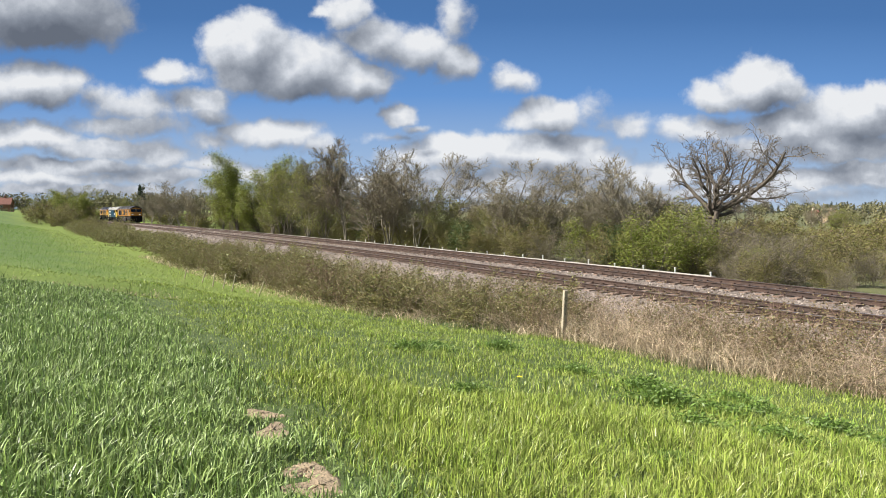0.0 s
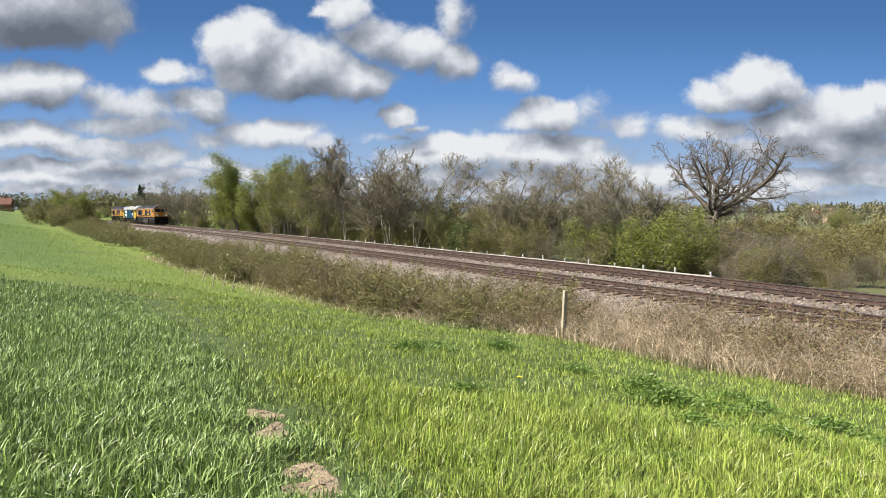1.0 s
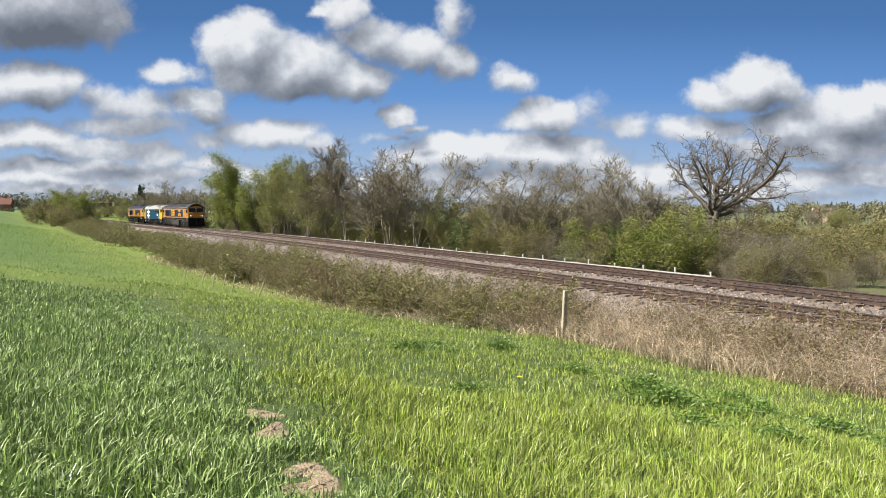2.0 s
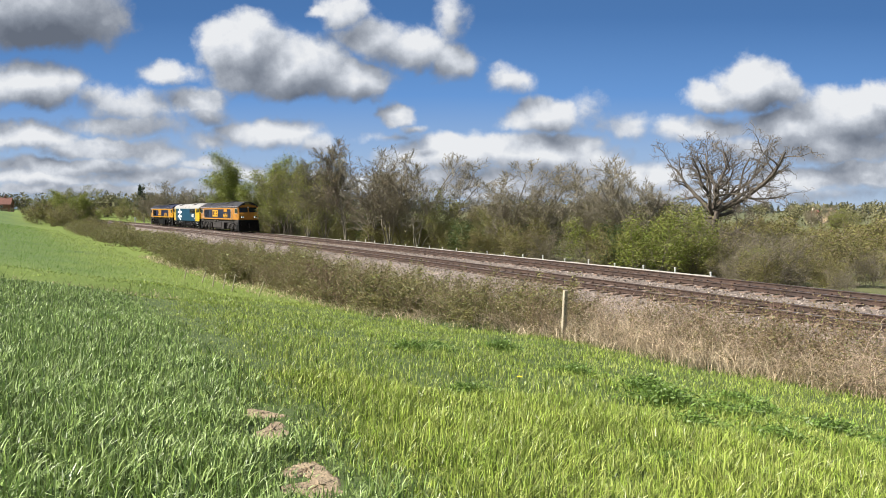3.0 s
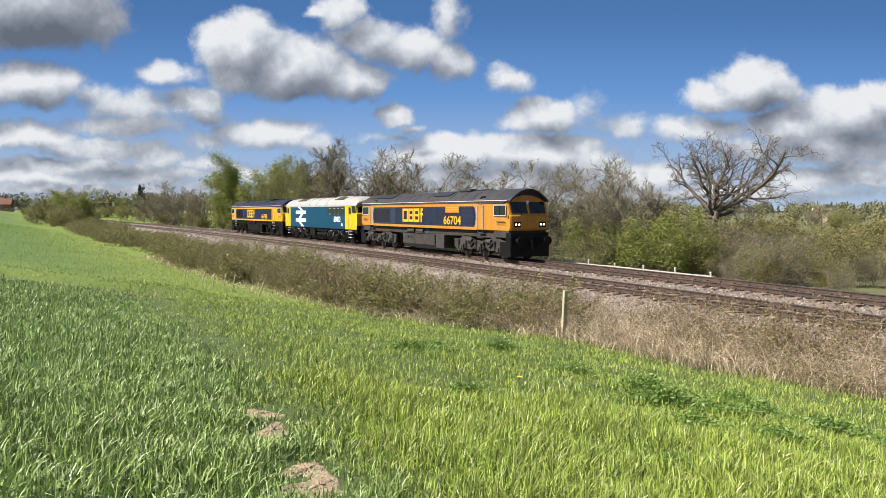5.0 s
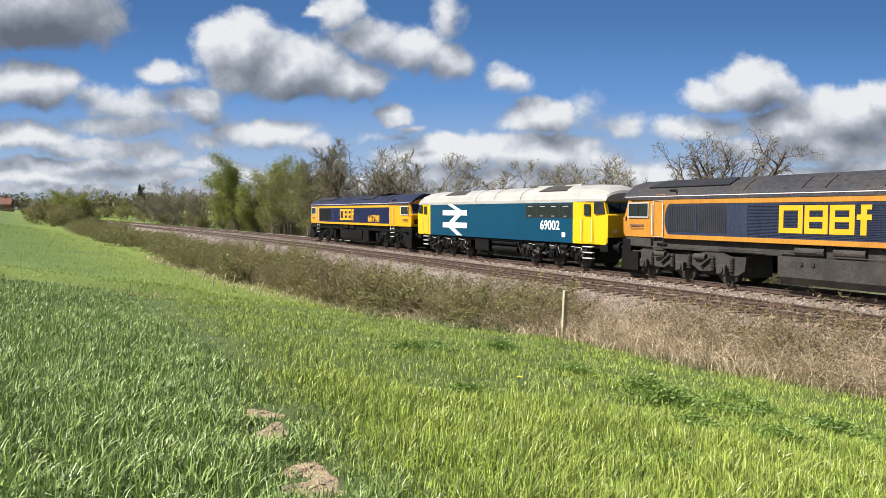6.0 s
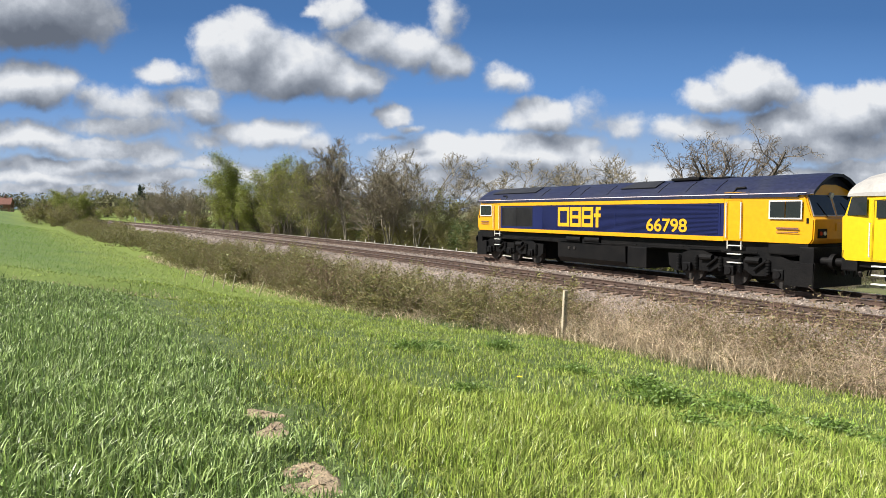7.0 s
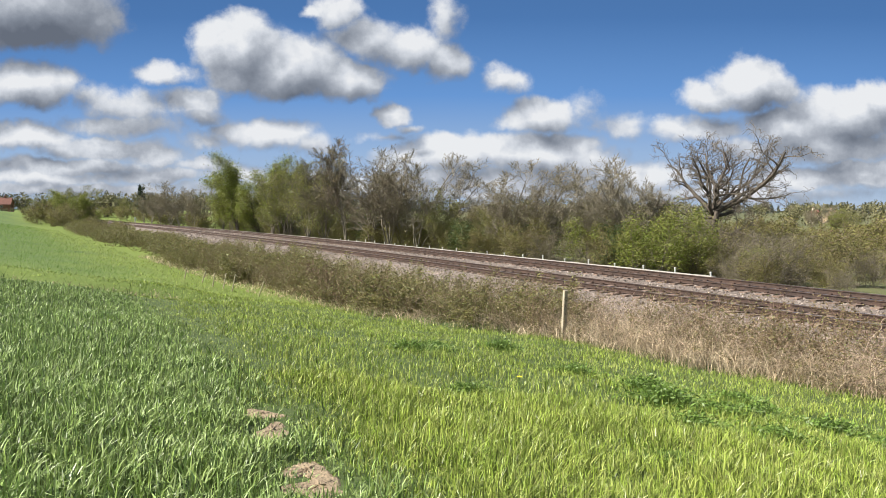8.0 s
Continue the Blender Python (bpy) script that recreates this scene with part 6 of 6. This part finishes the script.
        part("windscreen", bm, M_GLASS, cab)
        bm = bmesh.new()
        for yy in (-0.40, 0.40):
            prism(bm, [(yy - 0.03, 0.0), (yy + 0.03, 0.0), (yy + 0.03, 0.5), (yy - 0.03, 0.5)], "x", 0.0, 0.022)
        bmesh.ops.transform(bm, matrix=Matrix.Translation((e * 9.13, 0, 2.54)) @ Matrix.Rotation(-e * 0.31, 4, "Y") @ Matrix.Diagonal((e, 1, 1, 1)), verts=bm.verts)
        bmesh.ops.recalc_face_normals(bm, faces=bm.faces)
        part("windscreen_pillar", bm, M_BLACKUNDER, cab)
        for s in (-1, 1):
            # black wrap-round cab side window
            bm = bmesh.new()
            pts = [(8.42, 2.52), (9.06, 2.52), (8.93, 3.05), (8.42, 3.05)]
            rows = []
            for o in (0.0, 0.012):
                rows.append([bm.verts.new((e * x, s * ((1.342 if x < 8.9 else 1.342 * 0.93 + (9.22 - x) * 0.05) + 0.004 + o), z)) for x, z in pts])
            for i in range(4):
                bm.faces.new((rows[0][i], rows[0][(i + 1) % 4], rows[1][(i + 1) % 4], rows[1][i]))
            bm.faces.new(rows[1])
            bmesh.ops.recalc_face_normals(bm, faces=bm.faces)
            part("side_window", bm, M_GLASS, cab)
            bm = bmesh.new()
            a, c = sorted((e * 7.62, e * 8.26))
            hollow(bm, a, c, 1.24, 3.02, s * 1.350, 0.018)
            door = part("cab_door", bm, M_YELLOW, cab)
            bm = bmesh.new()
            plate(bm, a + 0.12, c - 0.12, s * 1.348, 2.45, 2.95, 0.008)
            part("door_window", bm, M_GLASS, door)
            for x in (a - 0.04, c + 0.06):
                bm = bmesh.new()
                cyl(bm, (x, s * 1.39, 1.3), (x, s * 1.39, 2.3), 0.018, 8)
                for zz in (1.32, 2.28):
                    cyl(bm, (x, s * 1.33, zz), (x, s * 1.39, zz), 0.015, 6)
                part("handrail", bm, M_WHITE, door)
            bm = bmesh.new()
            for zz in (1.02, 0.76, 0.5):
                box(bm, a, c, min(s * 1.15, s * 1.32), max(s * 1.15, s * 1.32), zz, zz + 0.035)
            part("cab_step", bm, M_WHITE, cab)
            bm = bmesh.new()
            cyl(bm, (e * 9.2, s * 0.85, 1.75), (e * 9.25, s * 0.85, 1.75), 0.09, 14)
            part("headlight", bm, M_LAMP_OFF, cab)
        buffer_beam(root, e, 9.22, M_BLACKUNDER, plough=False)
    bm = bmesh.new()
    box(bm, -8.9, 8.9, -1.15, 1.15, 0.98, 1.18, 0.03)
    uf = part("underframe", bm, M_BLACKUNDER, root)
    bm = bmesh.new()
    box(bm, -1.9, -0.45, -1.25, 1.25, 0.45, 1.1, 0.03)
    part("battery_box", bm, M_BLACKUNDER, uf)
    for s in (-1, 1):
        for z in (0.62, 0.96):
            bm = bmesh.new()
            cyl(bm, (-0.2, s * 1.05, z), (2.2, s * 1.05, z), 0.15, 16)
            part("air_tank", bm, M_BLACKUNDER, uf)
        bm = bmesh.new()
        cyl(bm, (-0.3, s * 1.2, 1.08), (2.6, s * 1.2, 1.08), 0.02, 6)
        cyl(bm, (2.3, s * 1.2, 1.08), (2.6, s * 1.2, 0.5), 0.02, 6)
        part("pipework", bm, M_DUSTUNDER, uf)
    bm = bmesh.new()
    box(bm, -2.2, 2.7, -0.9, 0.9, 0.24, 0.75, 0.03)
    part("fuel_tank", bm, M_BLACKUNDER, uf)
    for cx in (-5.25, 5.25):
        bogie(root, cx, M_BLACKUNDER, 69)
    return root


LEAD = loco_66("locomotive_faded", "weathered navy and amber diesel locomotive with dusty underframe", M_NAVY_DIRTY, M_AMBER_DIRTY, M_ROOFDIRTY, M_DUSTUNDER, "66704", True, True)
MID = loco_69()
REAR = loco_66("locomotive_clean", "clean dark navy and amber diesel locomotive", M_NAVY, M_AMBER, M_ROOFNAVY, M_BLACKUNDER, "66798", False, False)


# ---------------- fence, far buildings, small things ----------------
def gz(x, y):
    return float(ground_z(np.array([x]), np.array([y]))[0])


def build_fence_post():
    post = tagged(new("fence_post"), "pale weathered upright fence post with bored holes", "fence post")
    bm = bmesh.new()
    box(bm, -0.06, 0.06, -0.055, 0.055, -0.2, 1.40, 0.012)
    part("shaft", bm, M_POSTWOOD, post)
    for z in (0.25, 0.5, 0.75, 0.98, 1.12):
        bm = bmesh.new()
        cyl(bm, (0, -0.059, z), (0, -0.03, z), 0.014, 8)
        part("bolt_hole", bm, M_BLACKUNDER, post)
    post.matrix_basis = Matrix.Translation((3.36, 19.4, gz(3.36, 19.4))) @ Matrix.Rotation(radians(2.5), 4, "Y") @ Matrix.Rotation(0.3, 4, "Z")


def build_stakes():
    bm = bmesh.new()
    cyl(bm, (0, 0, -0.15), (0, 0, 0.78), 0.028, 8, 0.022)
    me = bpy.data.meshes.new("fence_stake")
    bm.to_mesh(me)
    bm.free()
    me.materials.append(M_POSTWOOD)
    for x, y, lean, h in ((-12.0, 35.6, 14, 0.8), (-10.7, 34.4, 18, 0.85), (-9.6, 32.6, 10, 0.95), (-8.9, 31.9, 12, 1.05), (-8.2, 30.9, 12, 1.12), (-6.7, 29.6, 20, 0.95)):
        ob = new("fence_stake", me)
        ob.matrix_basis = Matrix.Translation((x - 0.95, y - 0.7, gz(x - 0.95, y - 0.7))) @ Matrix.Rotation(radians(lean), 4, "Y") @ Matrix.Diagonal((1.1, 1.1, h * 0.88, 1))
        tagged(ob, "thin pale leaning wooden fence stake", "fence stake", "leaning stakes")


def build_milepost():
    x, y = line_at(-158, -3.2)
    ob = tagged(new("milepost"), "small white lineside milepost", "milepost")
    bm = bmesh.new()
    box(bm, -0.12, 0.12, -0.12, 0.12, -1.2, 1.0, 0.02)
    part("post", bm, M_WHITE, ob)
    bm = bmesh.new()
    box(bm, -0.22, 0.22, -0.14, 0.14, 0.5, 1.2, 0.03)
    part("plate", bm, M_WHITE, ob)
    ob.matrix_basis = Matrix.Translation((float(x), float(y), 0.0)) @ Matrix.Rotation(0.6, 4, "Z")


def build_bridge():
    u = -262.0
    x, y = line_at(u, 1.0)
    ob = tagged(new("road_bridge"), "dark sooty road bridge over the railway", "bridge")
    bm = bmesh.new()
    box(bm, -3.5, 3.5, -7, 7, 4.4, 5.0, 0.05)
    part("deck", bm, M_BRIDGE, ob)
    for s in (-1, 1):
        bm = bmesh.new()
        box(bm, s * 3.5 - 0.2, s * 3.5 + 0.2, -8, 8, 4.8, 5.9, 0.04)
        part("parapet", bm, M_BRIDGE, ob)
        bm = bmesh.new()
        box(bm, -3.6, 3.6, s * 6.2 - 0.8, s * 6.2 + 0.8, -1.5, 4.5, 0.05)
        part("abutment", bm, M_BRIDGE, ob)
    ob.matrix_basis = Matrix.Translation((float(x), float(y), 0.0)) @ Matrix.Rotation(float(heading(u)), 4, "Z")


def build_house(name, label, x, y, turn, w, d, h, rise, wall_m, roof_m, chimneys):
    ob = tagged(new(name), label, "house")
    bm = bmesh.new()
    prism(bm, [(-d / 2, -1), (d / 2, -1), (d / 2, h), (0, h + rise), (-d / 2, h)], "x", -w / 2, w / 2)
    wall = part("wall", bm, wall_m, ob)
    for s in (-1, 1):
        bm = bmesh.new()
        o = 0.35
        prism(bm, [(s * (d / 2 + o), h - o * rise / (d / 2)), (s * (d / 2 + o), h - o * rise / (d / 2) + 0.18), (0, h + rise + 0.18), (0, h + rise)], "x", -w / 2 - o, w / 2 + o)
        part("roof_slope", bm, roof_m, ob)
        for cx in (-w / 4, w / 4):
            for zz in (0.9, h - 1.9):
                bm = bmesh.new()
                box(bm, cx - 0.55, cx + 0.55, min(s * (d / 2 - 0.05), s * (d / 2 + 0.04)), max(s * (d / 2 - 0.05), s * (d / 2 + 0.04)), zz, zz + 1.2)
                win = part("window", bm, M_WHITE, wall)
                bm = bmesh.new()
                box(bm, cx - 0.45, cx + 0.45, min(s * (d / 2), s * (d / 2 + 0.06)), max(s * (d / 2), s * (d / 2 + 0.06)), zz + 0.1, zz + 1.1)
                part("pane", bm, M_DARKGLASS, win)
    for e in (-1, 1):
        bm = bmesh.new()
        box(bm, min(e * (w / 2 - 0.03), e * (w / 2 + 0.05)), max(e * (w / 2 - 0.03), e * (w / 2 + 0.05)), -0.6, 0.6, h - 1.6, h - 0.4)
        part("window", bm, M_DARKGLASS, wall)
    for cx in chimneys:
        bm = bmesh.new()
        box(bm, cx - 0.5, cx + 0.5, -0.4, 0.4, h + rise - 0.8, h + rise + 1.3, 0.04)
        ch = part("chimney", bm, wall_m, ob)
        bm = bmesh.new()
        for q in (-0.22, 0.22):
            cyl(bm, (cx + q, 0, h + rise + 1.3), (cx + q, 0, h + rise + 1.7), 0.12, 10)
        part("chimney_pot", bm, M_ROOFTILE, ch)
    ob.matrix_basis = Matrix.Translation((x, y, gz(x, y))) @ Matrix.Rotation(radians(turn), 4, "Z")


def far_wood(name, label, x0, y0, x1, y1, depth, h0, h1, count, material, seed, spiky=False, base=0.0):
    """A distant belt of trees, each a ragged heap of leaf clumps over a trunk; one object of stuff."""
    rng = np.random.default_rng(seed)
    Cs, Ts = [], []
    for i in range(count):
        t = rng.random()
        x, y = x0 + (x1 - x0) * t + rng.normal() * depth * 0.3, y0 + (y1 - y0) * t + rng.normal() * depth
        h = rng.uniform(h0, h1)
        z = gz(x, y) + base
        n = 130
        p = rng.normal(size=(n, 3))
        p /= np.linalg.norm(p, axis=1, keepdims=True)
        p *= rng.random((n, 1)) ** 0.4
        if spiky:
            f = (p[:, 2:3] + 1) / 2
            Cs.append(np.concatenate([p[:, :2] * (1 - f) * h * 0.22, f * h], 1) + [x, y, z])
        else:
            Cs.append(p * [h * 0.45, h * 0.45, h * 0.40] + [x, y, z + h * 0.58])
        Ts.append((x, y, z - 1, x, y, z + h * 0.6, h * 0.03))
    C = np.concatenate(Cs)
    V, F = leaves(rng, C, (h0 + h1) * 0.034, 0.6)
    T = np.array(Ts)
    V2, F2 = tubes(T[:, :3], T[:, 3:6], T[:, 6], T[:, 6] * 0.5, 4)
    V, F, I = join([(V, F, 0), (V2, F2, 1)])
    tagged(new(name, raw_mesh(name, V, F, [material, M_BARK], I)), label, "trees", kind="stuff")


def build_soil(name, cx, cy, rx, ry, seed):
    rng = random.Random(seed)
    bm = bmesh.new()
    rings = []
    k = 28
    wob = [1 + 0.22 * math.sin(3 * i / k * 6.28 + seed) + rng.uniform(-0.16, 0.16) for i in range(k)]
    for r in (0.0, 0.35, 0.7, 1.0):
        ring = []
        for i in range(k):
            w = 2 * math.pi * i / k
            x, y = cx + rx * r * wob[i] * math.cos(w), cy + ry * r * wob[i] * math.sin(w)
            ring.append(bm.verts.new((x, y, gz(x, y) + (0.006 + rng.uniform(-0.008, 0.014)) * (1 - r) + 0.006 - (0.03 if r == 1.0 else 0))))
        rings.append(ring)
    for a, b in zip(rings[:-1], rings[1:]):
        for i in range(k):
            bm.faces.new((a[i], a[(i + 1) % k], b[(i + 1) % k], b[i]))
    me = bpy.data.meshes.new(name)
    bm.to_mesh(me)
    bm.free()
    me.materials.append(M_SOIL)
    tagged(new(name, me), "trodden patch of dry bare soil in the crop edge", "soil", kind="structure")


def build_weed(name, label, seed, n, size, material, spread):
    rng = np.random.default_rng(seed)
    root = tagged(new(name), label, "weed", "broad-leaved weeds")
    C = rng.normal(size=(n, 3)) * [spread, spread, 0.05]
    C[:, 2] = np.abs(C[:, 2]) + 0.10 + 0.14 * np.exp(-(C[:, 0] ** 2 + C[:, 1] ** 2) / spread ** 2)
    V, F = leaves(rng, C, size, 0.0)
    o = new("leaf", raw_mesh("leaf", V, F, [material]))
    o.parent = root
    tagged(o, kind="stuff")
    base = C.copy()
    base[:, 2] = -0.02
    base[:, :2] *= 0.6
    V, F = tubes(base, C, np.full(n, 0.004), np.full(n, 0.003), 3)
    o = new("stem", raw_mesh("stem", V, F, [material]))
    o.parent = root
    tagged(o, kind="stuff")
    return root


def build_dock(x, y, h, seed):
    """Dead dock: rusty upright stems with clusters of dry seed."""
    rng = np.random.default_rng(seed)
    root = tagged(new("dead_dock"), "dead rusty-brown dock stems rising from the brambles", "dead plant")
    n = 7
    b = np.concatenate([rng.normal(size=(n, 2)) * 0.15, np.zeros((n, 1))], 1)
    t = b + np.concatenate([rng.normal(size=(n, 2)) * 0.25, rng.uniform(0.7, 1.0, (n, 1)) * h], 1)
    V, F = tubes(b, t, np.full(n, 0.012), np.full(n, 0.006), 5)
    o = new("stem", raw_mesh("stem", V, F, [M_TWIG_RED]))
    o.parent = root
    k = 260
    i = rng.integers(0, n, k)
    f = rng.uniform(0.5, 1.0, (k, 1))
    V, F = leaves(rng, b[i] + (t[i] - b[i]) * f + rng.normal(size=(k, 3)) * 0.05, 0.04)
    o = new("seed_head", raw_mesh("seed_head", V, F, [M_TWIG_RED]))
    o.parent = root
    tagged(o, kind="stuff")
    root.matrix_basis = Matrix.Translation((x, y, gz(x, y)))


def build_dandelion(x, y):
    root = tagged(new("dandelion"), "single yellow dandelion flower in the grass", "flower")
    bm = bmesh.new()
    cyl(bm, (0, 0, 0), (0.01, 0, 0.27), 0.004, 6)
    part("stalk", bm, M_WEED, root)
    bm = bmesh.new()
    for k in range(14):
        w = 2 * math.pi * k / 14
        v = [bm.verts.new((0.01 + r * math.cos(w + o), r * math.sin(w + o), 0.27 + z)) for r, o, z in ((0.0, 0, 0), (0.03, -0.2, 0.012), (0.045, 0, 0.016), (0.03, 0.2, 0.012))]
        bm.faces.new(v)
    part("petals", bm, M_YELLOWFLOWER, root)
    root.matrix_basis = Matrix.Translation((x, y, gz(x, y)))


build_fence_post()
build_stakes()
build_milepost()
build_bridge()
build_house("brick_house", "red brick farmhouse with a tiled roof beyond the field", -238.0, 372.0, 20, 16, 8, 4.6, 3.4, M_BRICK, M_ROOFTILE, (-5, 5))
build_house("village_house", "orange-walled cottage among the far trees", 187.0, 335.0, 35, 8, 6, 3.2, 2.4, M_ORANGEWALL, M_ROOFTILE, (-3,))
build_house("cream_house", "cream gabled cottage with a tiled roof among far trees", 180.0, 338.0, 100, 6, 5, 3.4, 2.4, M_CREAM, M_ROOFTILE, (2,))
far_wood("far_hedge_trees", "distant hedgerow trees along the field's end", -330, 400, -130, 385, 8, 7, 13, 85, M_FAR, 1)
far_wood("far_field_hedge", "distant low hedge at the field's end", -300, 362, -150, 345, 2, 2.5, 4.5, 80, M_FAR, 11)
far_wood("far_lane_trees", "distant mixed trees beyond the bridge", -200, 400, -50, 360, 18, 6, 13, 95, M_FAR, 2)
far_wood("far_thicket", "distant trees behind the lineside thicket", -60, 330, 110, 300, 14, 8, 12, 55, M_FAR, 3)
far_wood("valley_trees", "rounded olive trees in the valley", 100, 235, 260, 250, 26, 5, 9, 70, M_FAR, 4, base=-0.5)
far_wood("pine_wood", "dark pine wood on the far ridge", 330, 760, 560, 700, 20, 9, 14, 90, M_PINE, 5, spiky=True)
far_wood("ridge_trees", "distant trees along the ridge", 60, 720, 560, 640, 30, 9, 15, 110, M_FAR, 6)
far_wood("garden_firs", "single dark fir trees beyond the line", -124, 288, -122, 287, 2, 13, 14, 3, M_PINE, 7, spiky=True)
for _k, (_x, _y, _rx, _ry) in enumerate(TREAD):
    build_soil("soil_patch", _x, _y, _rx * 1.1, _ry * 1.1, _k + 1)
_wr = random.Random(12)
nettle = build_weed("nettle_clump", "dark green nettle clump in the long grass", 1, 520, 0.034, M_NETTLE, 0.34)
put(nettle, 3.2, 10.0, 0, 1.0)
for _x, _y, _h in ((3.8, 9.6, 0.95), (3.3, 11.4, 1.0), (4.5, 9.9, 0.9), (-0.6, 13.4, 0.9), (-0.2, 14.0, 0.8), (0.35, 9.5, 0.7), (4.0, 8.2, 0.85), (3.05, 8.5, 0.8), (5.2, 9.3, 0.95), (5.6, 8.6, 0.8), (2.4, 12.8, 0.85), (1.2, 15.2, 0.9), (4.7, 11.0, 0.9), (2.2, 6.6, 0.6)):
    again(nettle, _x, _y, _wr.uniform(0, 360), _h * 0.9)
build_dock(-5.2, 28.6, 1.75, 4)
build_dock(-4.5, 28.0, 1.55, 5)
build_dock(-2.3, 26.5, 1.3, 6)
build_dandelion(1.05, 9.6)


lay_sleepers(FAR_TRACK, 0.0, 0.0, 34.0, 200, 1)
lay_sleepers(NEAR_TRACK, NEAR_OFF, -NEAR_DROP, 34.0, 240, 2)


# ---------------- movement ----------------
SPEED, U_AT_6 = 28.98, 28.40


def loco_pose(t, back):
    u = U_AT_6 + SPEED * (t - 6.0) - back
    xa, ya = line_at(u + 7.1)
    xb, yb = line_at(u - 7.1)
    return pose(float(xa + xb) / 2, float(ya + yb) / 2, 0.0, 0, 0, math.degrees(math.atan2(float(ya - yb), float(xa - xb))))


def motions():
    times = [0.5 * i for i in range(17)]
    for ob, back in ((LEAD, 0.0), (MID, 20.4), (REAR, 40.8)):
        walk(ob, [(t, loco_pose(t, back)) for t in times])
    # clouds drift slowly across
    walk(SKY, [(0.0, pose(0, 0, 2.63)), (8.0, pose(-14.0, 0, 2.63))])


motions()
